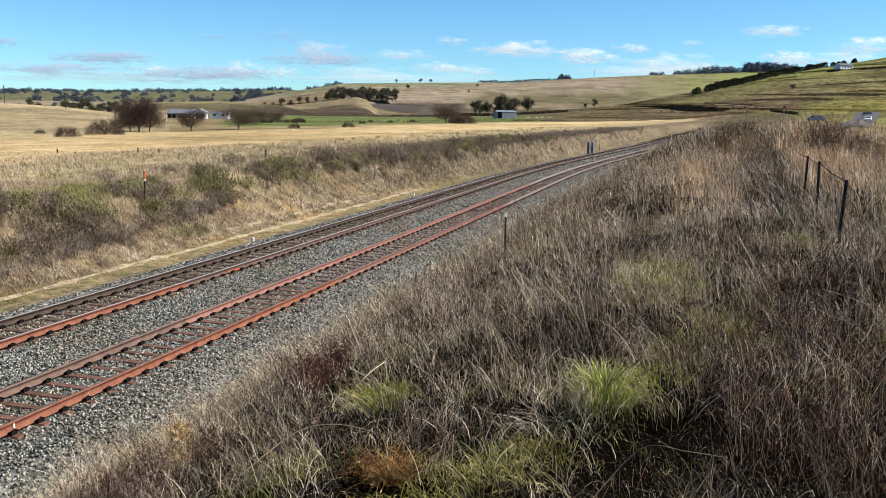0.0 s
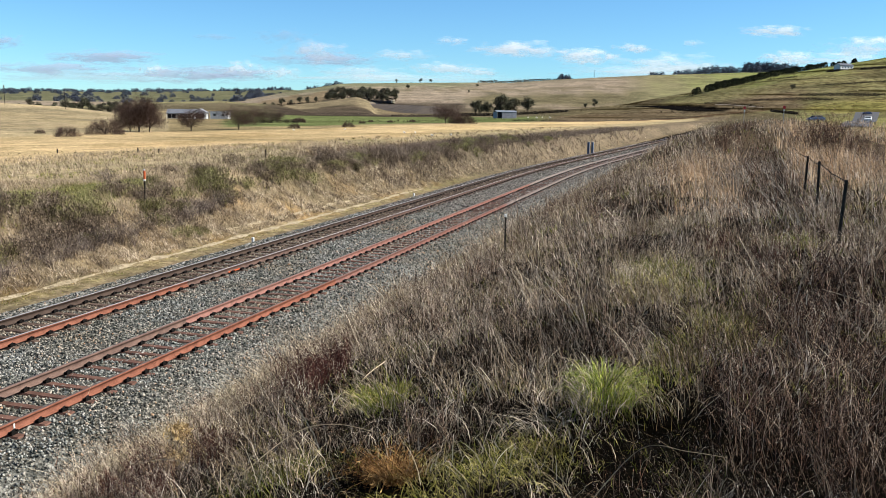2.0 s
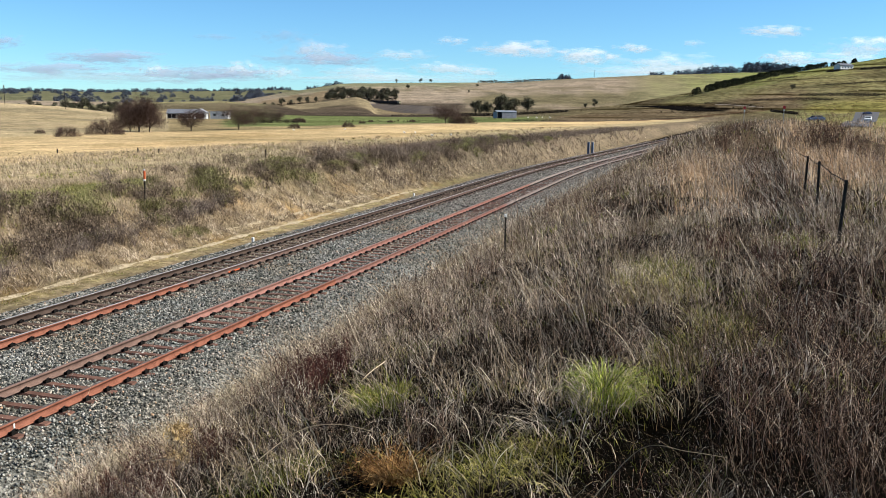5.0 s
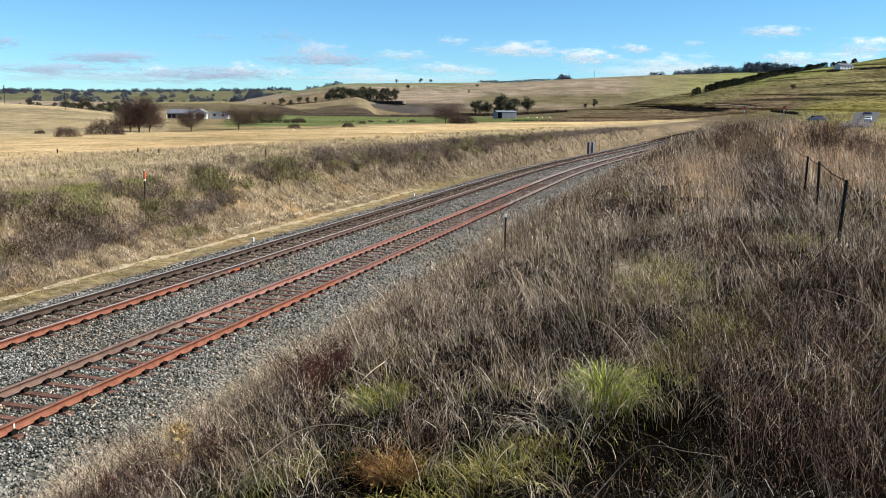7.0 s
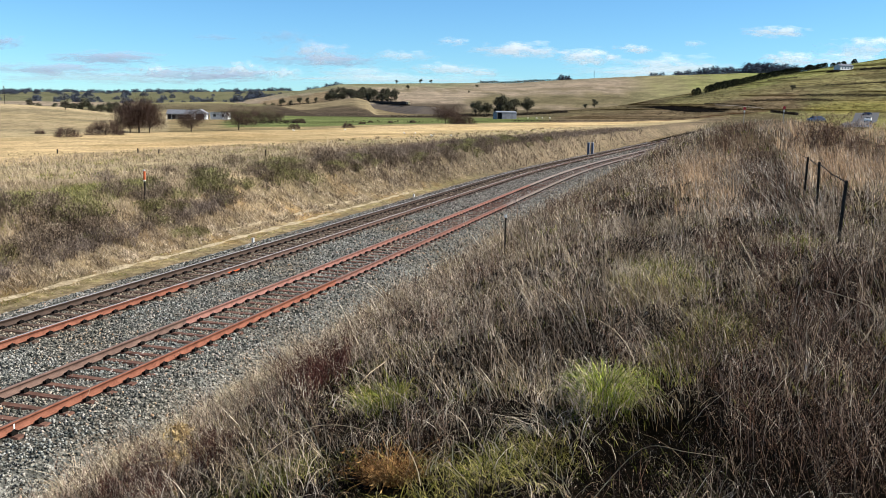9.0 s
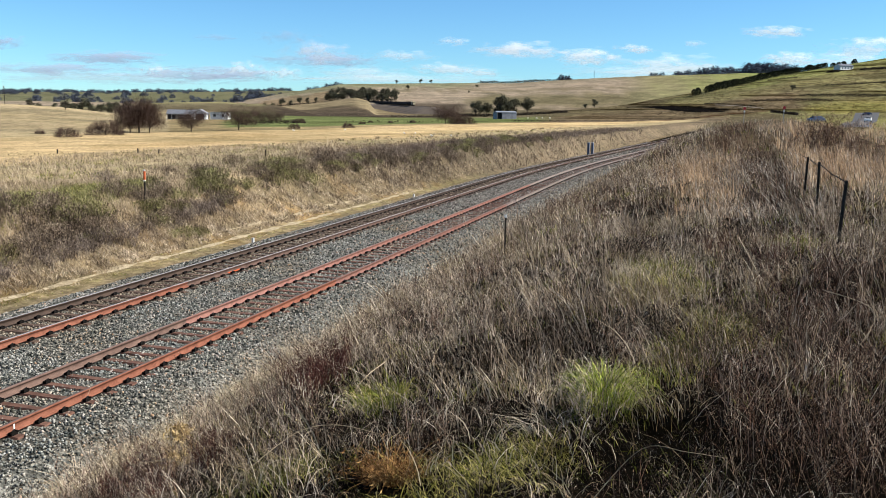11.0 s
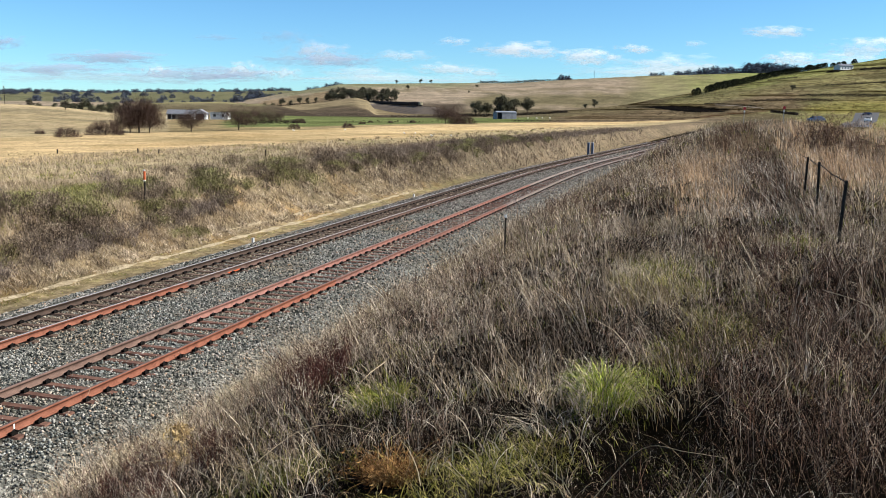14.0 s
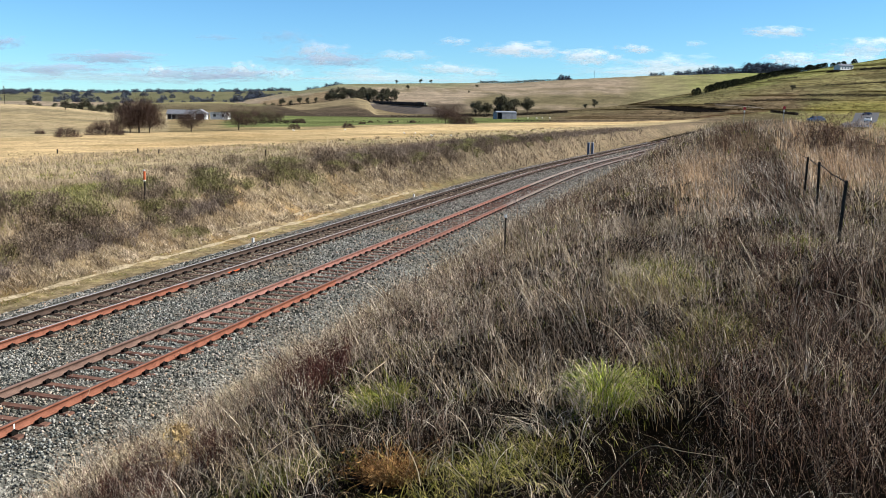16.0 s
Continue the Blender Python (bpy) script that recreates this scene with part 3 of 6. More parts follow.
m_reed = plant("tan_reeds", [(0.0, (0.2000, 0.1280, 0.0780)), (0.5, (0.4800, 0.3380, 0.2150)), (1.0, (0.6600, 0.5200, 0.3700))], 0.25)
m_weed_far = plant("far_weeds", [(0.0, (0.0180, 0.0130, 0.0105)), (0.38, (0.1350, 0.1030, 0.0800)), (0.7, (0.3900, 0.3200, 0.2600)), (1.0, (0.7000, 0.6300, 0.5400))], 0.2)
m_bright_dry = plant("bleached_blades", [(0.0, (0.1687, 0.1350, 0.0891)), (0.5, (0.3240, 0.2767, 0.2079)), (1.0, (0.5264, 0.4859, 0.4306))], 0.12)
m_wisp = plant("pale_wisps", [(0.0, (0.1400, 0.1250, 0.0750)), (0.4, (0.3700, 0.3350, 0.2400)), (1.0, (0.6600, 0.6200, 0.5200))], 0.25)
# stems for the hollows, with the deep shade there put into their colour
m_shaded_stems = plant("rotted_stems", [(0.0, (0.002, 0.002, 0.0015)), (0.7, (0.012, 0.009, 0.006)), (0.93, (0.04, 0.035, 0.018)), (1.0, (0.2, 0.17, 0.1))], 0.05)
m_moss = plant("mossy_blades", [(0.0, (0.0300, 0.0340, 0.0080)), (0.35, (0.1900, 0.1950, 0.0420)), (0.75, (0.4200, 0.3950, 0.1300)), (1.0, (0.6000, 0.5400, 0.2800))], 0.25)
m_field = plant("field_straw", [(0.0, (0.1700, 0.1350, 0.0930)), (0.5, (0.2850, 0.2330, 0.1670)), (1.0, (0.4000, 0.3450, 0.2700))], 0.2)
m_red = plant("red_dock", [(0.0, (0.0258, 0.0100, 0.0098)), (0.6, (0.0625, 0.0251, 0.0217)), (1.0, (0.1103, 0.0503, 0.0372))], 0.15)
m_dock = plant("brown_dock", [(0.0, (0.0300, 0.0170, 0.0130)), (0.6, (0.1000, 0.0620, 0.0450)), (1.0, (0.2300, 0.1600, 0.1200))], 0.15)
m_russet = plant("russet_weeds", [(0.0, (0.0486, 0.0252, 0.0162)), (0.6, (0.1069, 0.0585, 0.0378)), (1.0, (0.1944, 0.1170, 0.0765))], 0.15)
m_brush = plant("bank_brush", [(0.0, (0.0616, 0.0477, 0.0381)), (0.5, (0.1350, 0.1080, 0.0900)), (1.0, (0.2700, 0.2280, 0.1950))], 0.15)
m_olive_grass = plant("olive_grass", [(0.0, (0.0700, 0.0750, 0.0260)), (0.5, (0.1750, 0.1800, 0.0750)), (1.0, (0.3300, 0.3100, 0.1600))], 0.2)
m_clumpy = plant("grass_clumps", [(0.0, (0.1100, 0.0900, 0.0660)), (0.45, (0.2900, 0.2430, 0.1850)), (1.0, (0.5200, 0.4600, 0.3750))], 0.15)
m_ginger = plant("ginger_grass", [(0.0, (0.0700, 0.0420, 0.0160)), (0.5, (0.1900, 0.1200, 0.0480)), (1.0, (0.3200, 0.2300, 0.1100))], 0.2)
m_bright = plant("bright_tussock", [(0.0, (0.0160, 0.0280, 0.0040)), (0.4, (0.1500, 0.2100, 0.0280)), (0.78, (0.3700, 0.4400, 0.0850)), (1.0, (0.5886, 0.5550, 0.2354))], 0.3)


# Where each kind of growth stands on the near bank: x, y, radius.
TUFTS = ((6.45, 0.62, 0.3), (7.5, 3.0, 0.26), (12.4, 0.5, 0.35), (9.6, -0.3, 0.25), (15.2, -1.5, 0.3), (8.2, 5.6, 0.2), (6.15, 1.05, 0.26), (8.4, 4.2, 0.34), (8.0, 4.0, 0.25), (7.18, 5.23, 0.2), (5.1, 2.05, 0.24), (11.4, 7.0, 0.2))
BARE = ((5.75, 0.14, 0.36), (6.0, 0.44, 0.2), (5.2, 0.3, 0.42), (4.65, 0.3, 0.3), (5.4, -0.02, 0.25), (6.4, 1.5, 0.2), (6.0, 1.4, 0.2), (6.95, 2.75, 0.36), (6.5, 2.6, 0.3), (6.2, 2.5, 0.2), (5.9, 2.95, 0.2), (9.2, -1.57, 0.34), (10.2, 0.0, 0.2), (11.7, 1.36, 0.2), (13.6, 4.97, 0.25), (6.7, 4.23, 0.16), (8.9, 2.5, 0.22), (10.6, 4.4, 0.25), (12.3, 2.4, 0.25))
LUSH = ((7.2, 0.22, 0.34), (7.5, 3.06, 0.3), (5.5, 2.95, 0.28), (4.8, -0.12, 0.25), (13.7, 3.46, 0.26), (8.8, -0.13, 0.35), (8.6, -0.54, 0.2), (11.2, 0.2, 0.4))
MOSSY = ((5.3, 1.18, 0.4), (5.4, 1.68, 0.28), (5.75, 1.02, 0.2), (6.8, 3.97, 0.16), (4.7, 1.75, 0.3))
PALE = ((12.0, 5.7, 0.75), (19.0, 8.6, 0.8), (7.1, 4.5, 0.42), (6.5, 3.1, 0.25), (10.9, 0.44, 0.6), (12.4, 0.88, 0.45), (13.5, 8.3, 0.8), (8.2, 6.4, 0.5), (9.6, 7.0, 0.7), (10.6, 6.4, 0.7), (15.5, 6.6, 0.9), (17.0, 3.6, 0.8), (18.2, 0.6, 0.9))
GREY = ((8.3, 0.22, 0.34), (6.9, 2.2, 0.4), (9.2, 1.18, 0.5), (17.5, -1.34, 0.9), (7.7, 1.87, 0.4), (4.5, 1.17, 0.3), (8.6, 3.1, 0.4), (13.7, 2.56, 0.6), (15.4, -0.6, 0.6), (9.0, -1.75, 0.45))
GLOOM = ((6.7, 4.5, 0.36), (6.1, 4.9, 0.42), (8.6, -1.05, 0.75), (5.3, -0.66, 0.6), (6.1, -0.4, 0.42), (13.6, -1.16, 0.6), (11.0, -1.68, 0.6), (6.3, -1.13, 0.4), (4.9, -1.0, 0.35), (7.0, -0.5, 0.4), (8.1, 0.8, 0.25), (7.9, 3.8, 0.25), (16.4, 4.6, 0.8), (7.4, -1.6, 0.4))


def within(x, y, spots, grow=1.0):
    """How deep in the nearest of the spots a place lies: 1 at a centre, 0 at the rim and outside."""
    deep = np.zeros(len(x))
    for cx, cy, cr in spots:
        deep = np.maximum(deep, 1 - np.hypot(x - cx, y - cy) / (cr * grow))
    return np.maximum(deep, 0)


def near_growth(r, straw, wisp, weed, thin, dark, green, moss, litter, pale):
    """The near bank, plant by plant: bunches of dead stems that stand apart with dark gaps, grass and moss between them."""
    for d0, d1, gap, w, lv, stems in ((3.2, 7.0, 0.17, 0.005, 4, 7), (7.0, 11.0, 0.21, 0.0075, 3, 7), (11.0, 19.0, 0.29, 0.0115, 3, 7)):
        gx, gy = np.meshgrid(np.arange(2, 20, gap), np.arange(-11, 10, gap))
        x, y = (a.ravel() + r.uniform(-0.48, 0.48, a.size) * gap for a in (gx, gy))
        d, turn = np.hypot(x, y), np.arctan2(y, x) - HEAD
        v = y - bend(x)
        k = (d > d0) & (d < d1) & (np.abs(turn) < radians(32)) & (v < 9.2)
        x, y, v, d = (a[k] for a in (x, y, v, d))
        n = len(x)
        jx, jy = x + r.normal(0, 0.06, n), y + r.normal(0, 0.06, n)
        bare, lush, mossy, bleached, grey, gloom, tufts = (within(jx, jy, spots) for spots in (BARE, LUSH, MOSSY, PALE, GREY, GLOOM, TUFTS))
        lumps = ripple(x, y, 1.15, 60)
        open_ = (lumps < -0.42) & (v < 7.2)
        busy = (tufts <= 0) & (bare <= 0) & ~open_
        low = 0.35 + 0.65 * ease(9.6, 7.2, v)
        tall = (0.52 + 0.16 * np.clip(lumps, -0.6, 0.8) + 0.08 * ripple(x, y, 5, 62)) * low * r.uniform(0.75, 1.25, n)
        tall = tall * np.where(mossy > 0, 0.35, 1.0) * np.where((d < 5.6) & (y > 0.5), 0.55, 1.0) * np.where(gloom > 0, 1.15, 1.0)
        tall = tall * (1 + 0.45 * within(x, y, ((7.1, 2.1, 0.6), (5.5, -0.45, 0.6), (6.3, 1.15, 0.4), (5.9, 2.45, 0.35)), 1.2))
        drift = ripple(x, y, 2.6, 61) + r.normal(0, 0.3, n) + 0.9 * ease(5.8, 8.2, v)
        is_dark = busy & (v < 7.4) & ~((d < 5.6) & (y > 0.5)) & ((gloom > 0) | ((drift < -0.62) & (bleached + grey <= 0)) | ((y < -0.8) & (d < 13) & (drift < -0.1) & (grey <= 0)))
        is_pale = busy & ~is_dark & ((bleached > 0) | (drift > 0.55))
        is_grey = busy & ~is_dark & ~is_pale & ((grey > 0) | (r.random(n) < 0.05)) & (r.random(n) < 0.6)
        is_weed = busy & ~is_dark & ~is_pale & ~is_grey & (mossy <= 0) & (v < 7.6)
        seed = 0.0034 + w * 0.62
        k = is_dark
        weeds(dark, r, x[k], y[k], stems, tall[k] * 1.15, w * 0.6, 8, 3, seed, 0.05 + gap * 0.22)
        light = is_weed & (r.random(n) < 0.9 * ease(7, 11, d))
        weeds(thin, r, x[light], y[light], stems, tall[light] * 1.1, w * 0.6, 6, 3, seed, 0.05 + gap * 0.22)
        k = is_weed & ~light
        weeds(weed, r, x[k], y[k], stems, tall[k] * 1.1, w * 0.6, 7, 3, seed, 0.05 + gap * 0.22)
        k = is_pale
        tuft(straw, r, x[k], y[k], stems + 5, 0.1 + gap * 0.2, tall[k] * 1.05, w, 0.7, 0.35, lv)
        k = is_pale & (v < 7.8)
        weeds(weed, r, x[k][::2], y[k][::2], stems - 2, tall[k][::2] * 1.05, w * 0.55, 5, 3, seed, 0.1)
        k = busy & (bleached > 0.15)
        tuft(wisp, r, x[k], y[k], 8, 0.1 + gap * 0.2, tall[k] * 0.95, w, 0.8, 0.45, lv)
        # grey stems swept over to one side
        k = is_grey
        i = np.repeat(np.arange(k.sum()), stems + 3)
        m = len(i)
        bx, by = x[k][i] + r.normal(0, 0.05 + gap * 0.25, m), y[k][i] + r.normal(0, 0.05 + gap * 0.25, m)
        pale.add(np.stack([bx, by, ground(bx, by) - 0.03], -1), HEAD + 1.9 + r.normal(0, 0.9, m), tall[k][i] * r.uniform(0.4, 1.1, m), r.uniform(0.3, 1.3, m), r.uniform(0.1, 0.6, m), w * r.uniform(0.6, 1.2, m), lv, r, 0.0, 0.05)
        # grass at the foot, more of it in the green places
        k = (lush > 0) & (tufts <= 0)
        tuft(green, r, x[k], y[k], 26, 0.1 + gap * 0.3, 0.26, w * 1.05, 0.7, 0.4, lv)
        k = (bare <= 0) & (lush <= 0) & (gloom <= 0) & (ripple(x, y, 2.1, 63) + r.normal(0, 0.25, n) > 0.35)
        tuft(green, r, x[k], y[k], 9, 0.1 + gap * 0.3, 0.24, w, 0.7, 0.4, lv - 1)
        k = mossy > 0
        tuft(moss, r, x[k], y[k], 46, 0.1 + gap * 0.4, 0.17, w, 0.9, 0.45, 3)
        # short stems coloured near-black fill the gaps as painted shade
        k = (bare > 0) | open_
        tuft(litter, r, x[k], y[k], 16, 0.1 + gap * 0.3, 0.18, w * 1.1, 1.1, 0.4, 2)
        k = (bare > 0) & (r.random(n) < 0.35)
        tuft(green, r, x[k], y[k], 8, 0.15, 0.2, w, 0.8, 0.4, 2)
        k = within(x, y, ((10.9, 0.45, 0.6), (12.1, 0.75, 0.5), (8.9, -0.3, 0.4), (8.0, 0.1, 0.3))) > 0
        tuft(moss, r, x[k], y[k], 16, 0.12, tall[k] * 0.75, w, 0.7, 0.45, 3)


def make_bank():
    r = np.random.default_rng(11)
    straw, weed, dark, green, reed, curl, thin, moss, wisp, litter, pale = (Blades() for _ in range(11))
    near_growth(r, straw, wisp, weed, thin, dark, green, moss, litter, pale)
    # farther along: nearest and farthest, clumps, blades a clump, width of a blade, joints
    for d0, d1, n, per, w, lv in ((18, 40, 5200, 8, 0.021, 3), (40, 110, 5600, 6, 0.04, 2), (110, 200, 1800, 6, 0.08, 2)):
        x, y, v = sown(r, n, d0, d1, -45, 9.3)
        hollow = ripple(x, y, 2.6, 60) + r.normal(0, 0.1, len(x))
        k = hollow > -0.5
        x, y, v, hollow = (a[k] for a in (x, y, v, hollow))
        f, b = bearing(x, y)
        low = ease(9.6, 7.6, v) * 0.6 + 0.4
        tall = (0.55 + 0.3 * np.clip(hollow, -0.5, 1.0) + 0.12 * ripple(x, y, 7, 62)) * low * r.uniform(0.75, 1.25, len(x))
        tall = tall * (1 - 0.1 * ease(1475, 1500, b) * ease(25, 35, f))
        drift = ripple(x, y, 4.5, 61) + r.normal(0, 0.3, len(x)) + 0.7 * ease(5.0, 7.8, v)
        # a dark fold runs up the bank between the tan reeds and the mauve weeds
        fold = (np.abs(b - np.interp(f, (18, 26, 40, 60), (1390, 1350, 1330, 1300))) < np.interp(f, (18, 30, 60), (70, 40, 30))) | ((b < 1190) & (ripple(x, y, 6, 65) > 0.35)) | ((b > 1500) & (f > 30) & (f < 48))
        stray = np.random.default_rng(83)
        bj, fj = b + stray.normal(0, 26, len(x)), f + stray.normal(0, 2.5, len(x))
        reedy = (((bj > 1195) & (bj < 1330) & (fj > 19) & (fj < 34)) | ((bj > 1370) & (fj > 24))) & (ripple(x, y, 4, 64) + r.normal(0, 0.25, len(x)) > -0.35) & ~fold & (v < 4.5)
        tuft(reed, r, x[reedy], y[reedy], np.where(f[reedy] < 34, 2 * per, per), 0.3, tall[reedy] * np.where(f[reedy] < 36, 1.35, 1.7), w * 0.8, 0.22, 0.12, 2)
        k = (drift > 0.25) & ~fold & ~reedy
        tuft(straw, r, x[k], y[k], per, 0.14 + w * 8, tall[k], w, 0.75, 0.35, lv)
        k = (drift < 0.5) & ~fold
        weeds(thin, r, x[k], y[k], max(per // 2, 3), tall[k] * 1.25, w * 0.62, 3 if d1 < 50 else 2, 2, 0.004 + w * 0.9, 0.13 + w * 5)
        k = fold
        weeds(dark, r, x[k], y[k], max(per // 2, 3), tall[k] * 1.2, w * 0.65, 3 if d1 < 50 else 2, 3, 0.004 + w * 0.8, 0.13 + w * 5)
        # grey stems swept over beside the fold
        k = (b > 1260) & (b < 1480) & (f < 32) & (r.random(len(x)) < 0.65)
        i = np.repeat(np.nonzero(k)[0], 8)
        m = len(i)
        bx, by = x[i] + r.normal(0, 0.22, m), y[i] + r.normal(0, 0.22, m)
        pale.add(np.stack([bx, by, ground(bx, by) - 0.03], -1), HEAD + 1.9 + r.normal(0, 0.5, m), tall[i] * r.uniform(0.8, 1.4, m), r.uniform(0.4, 1.2, m), r.uniform(0.1, 0.5, m), np.full(m, w * 0.8), 3, r, 0.0, 0.05)
        k = (ripple(x, y, 2.4, 63) + r.normal(0, 0.25, len(x)) > 0.55) & (d0 < 100)
        tuft(green, r, x[k], y[k], per, 0.2 + w * 6, tall[k] * 0.55, w, 0.6, 0.3, min(lv, 3))
    # pale wisps where the bank runs out into the ballast
    x, y, v = sown(r, 22000, 6.5, 34, 6.8, 9.7)
    k = (ripple(x, y, 2.0, 68) + r.normal(0, 0.3, len(x)) > -0.35) & (r.random(len(x)) < np.interp(v, (6.8, 7.6, 9.0, 9.7), (0.25, 1, 0.8, 0.25)))
    tuft(wisp, r, x[k], y[k], 10, 0.18, np.interp(v[k], (6.8, 9.7), (0.42, 0.2)), 0.004 + 0.0004 * np.hypot(x[k], y[k]), 0.7, 0.4, 2)
    # short bleached leaves that curl over, and long fallen stems
    x, y, v = sown(r, 3000, 4.6, 15, -10, 8.6)
    k = (ripple(x, y, 1.9, 60) > -0.35) & (ripple(x, y, 2.7, 66) > -0.25) & (within(x, y, BARE) <= 0)
    x, y = x[k], y[k]
    n = len(x)
    z = ground(x, y) + r.uniform(0.05, 0.45, n) * (0.6 + 0.4 * ripple(x, y, 1.9, 60))
    near = np.hypot(x, y)
    curl.add(np.stack([x, y, z], -1), r.uniform(0, 2 * np.pi, n), r.uniform(0.12, 0.4, n), r.uniform(0.4, 1.8, n), r.uniform(0.5, 1.5, n), 0.003 + 0.0005 * near, 5, r)
    for bl, name, mat, label in ((pale, "swept_stems", m_swept, "pale grey dead stems swept over by the wind"), (litter, "rotted_stems", m_shaded_stems, "dead stems darkened for shade in the hollows of the bank"), (wisp, "pale_wisps", m_wisp, "thin pale yellow-grey grass where the bank meets the ballast"), (moss, "moss_grass", m_moss, "low yellow-green grass and moss between the weeds"), (curl, "curled_leaves", m_bright_dry, "bleached curling leaves caught among the weeds"), (straw, "dry_grass", m_straw, "tangled straw-coloured dry grass on the cutting bank"), (weed, "dead_weeds", m_weed, "dense grey-brown dead weeds with seed heads on the bank"),
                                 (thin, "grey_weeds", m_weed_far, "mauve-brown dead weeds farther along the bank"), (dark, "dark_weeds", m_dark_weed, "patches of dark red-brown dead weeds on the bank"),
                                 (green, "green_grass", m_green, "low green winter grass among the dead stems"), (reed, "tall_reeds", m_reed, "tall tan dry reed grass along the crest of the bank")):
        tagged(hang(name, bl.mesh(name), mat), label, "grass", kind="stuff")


make_bank()


def make_verge():
    """Matted straw at the foot and on the slope of the far bank, and thin stalks at the edge of the stubble."""
    r = np.random.default_rng(12)
    straw, brush, green, lilac, russet, rusty, olive, clumpy = (Blades() for _ in range(8))
    for d0, d1, n, w in ((20, 45, 14000, 0.013), (45, 90, 11000, 0.025), (90, 210, 4500, 0.07)):
        x, y, v = sown(r, n, d0, d1, 20.0, 47)
        mead = np.hypot((x - 28.5) / 5.0, (v - 26.2) / 1.6) + 0.25 * ripple(x, y, 3, 77) < 1
        shoulder = 25.5 - 3 * ease(40, 90, x)
        k = (r.random(len(x)) < np.where(v < 21.2, 0.5 - 0.4 * ease(70, 85, x), 0.85) * (1 - 0.88 * ease(52, 70, x) * (v > 21.6) * (v < 29))) & ((v < 20.35) | (v > 20.95) | (x < 26)) & ~mead
        tuft(straw, r, x[k], y[k], 8, 0.35, np.where(v[k] < 21.5, 0.12, np.where(v[k] > shoulder[k] + 6, 0.45, 0.55)), w, 0.6, 0.3, 2)
        drift = ripple(x, y * 1.4, 9, 71) + r.normal(0, 0.3, len(x))
        k = (drift > 0.45 + 0.4 * (v > shoulder + 1) - 0.7 * ease(58, 75, x)) & (v > np.where(x > 58, 20.4, 21.2)) & (v < shoulder + 9)
        weeds(brush, r, x[k], y[k], 5, 0.5, w * 0.5, 3, 2, w * 0.75, 0.4)
        k = (ripple(x, y, 11, 72) + r.normal(0, 0.3, len(x)) > 0.5) & (v > shoulder - 2)
        tuft(green, r, x[k], y[k], 8, 0.4, 0.3, w, 0.6, 0.3, 2)
        tuft(olive, r, x[mead], y[mead], 26, 0.4, 0.32, w * 1.1, 0.7, 0.35, 2)
    # clumpy short grass along the foot of the bank
    x, y, v = sown(r, 34000, 18, 62, 19.8, 23.5)
    k = (ripple(x, y, 1.4, 74) + r.normal(0, 0.25, len(x)) > -0.2) & ((v < 20.35) | (v > 20.95) | (x < 26))
    tuft(straw, r, x[k], y[k], 6, 0.16, np.where(v[k] < 20.5, 0.16, 0.32), 0.015, 0.8, 0.4, 2)
    k = (ripple(x, y, 3.4, 80) + r.normal(0, 0.25, len(x)) > 0.35) & (v > 20.2) & (x < 34)
    tuft(rusty, r, x[k], y[k], 6, 0.2, 0.2, 0.014, 0.9, 0.4, 2)
    k = ripple(x, y, 3.0, 75) + r.normal(0, 0.3, len(x)) > 0.5
    tuft(green, r, x[k], y[k], 5, 0.22, 0.14, 0.02, 0.9, 0.4, 2)
    # big pale clumps of dry grass down the slope
    n = 5200
    x, v = 19 + 95 * r.random(n) ** 1.5, r.uniform(20.9, 25.0, n)
    k = (ripple(x, v, 3.1, 87) + r.normal(0, 0.35, n) > -0.25) & (v < np.interp(x, (19, 34, 60, 75, 115), (22.6, 23.4, 23.4, 21.9, 21.5)))
    tuft(clumpy, r, x[k], (v + bend(x))[k], 13, 0.22, r.uniform(0.25, 0.5, k.sum()), 0.014 + 0.00035 * x[k], 0.9, 0.5, 2)
    # grey-brown weeds cover the bank farther along, with a reddish row at the edge of the field
    x, y, v = sown(r, 16000, 52, 190, 21.3, 31.5)
    k = (v < 29.5) & (ripple(x, y, 7, 78) + r.normal(0, 0.3, len(x)) > -0.55) & (r.random(len(x)) < ease(50, 66, x))
    weeds(brush, r, x[k], y[k], 4, 0.75, 0.02 + 0.00025 * x[k], 2, 2, 0.055, 0.5)
    fx, fy, fv = sown(r, 34000, 56, 190, 20.2, 28)
    k2 = ((fv > 21.8) | (fx > 82)) & (ripple(fx, fy, 7, 78) + r.normal(0, 0.3, len(fx)) > -0.6) & (r.random(len(fx)) < ease(48, 62, fx))
    weeds(brush, r, fx[k2], fy[k2], 4, 0.6, 0.02 + 0.00025 * fx[k2], 2, 2, 0.06, 0.5)
    k = (v > 28.6) & (v < 30.4) & (ripple(x, y, 9, 79) > -0.4) & (x > 56)
    weeds(russet, r, x[k], y[k], 3, 0.7, 0.03, 2, 3, 0.07, 0.4)
    # pale lilac-grey twigs at the foot of the brush, an olive strip of grass above it
    x, y, v = sown(r, 5200, 20, 48, 21.2, 29)
    k = (v > 21.5) & (v < np.interp(x, (20, 30, 36, 48), (24.5, 23.6, 23.4, 23.2))) & (x < 36) & (ripple(x, y, 5, 76) > -0.45)
    weeds(lilac, r, x[k], y[k], 7, 0.55, 0.012, 3, 2, 0.02, 0.25)
    k = (np.hypot((x - 30.5) / 4.5, (v - 27.0) / 1.2) + 0.3 * ripple(x, y, 3, 77) < 1)
    tuft(green, r, x[k], y[k], 16, 0.3, 0.28, 0.02, 0.7, 0.3, 2)
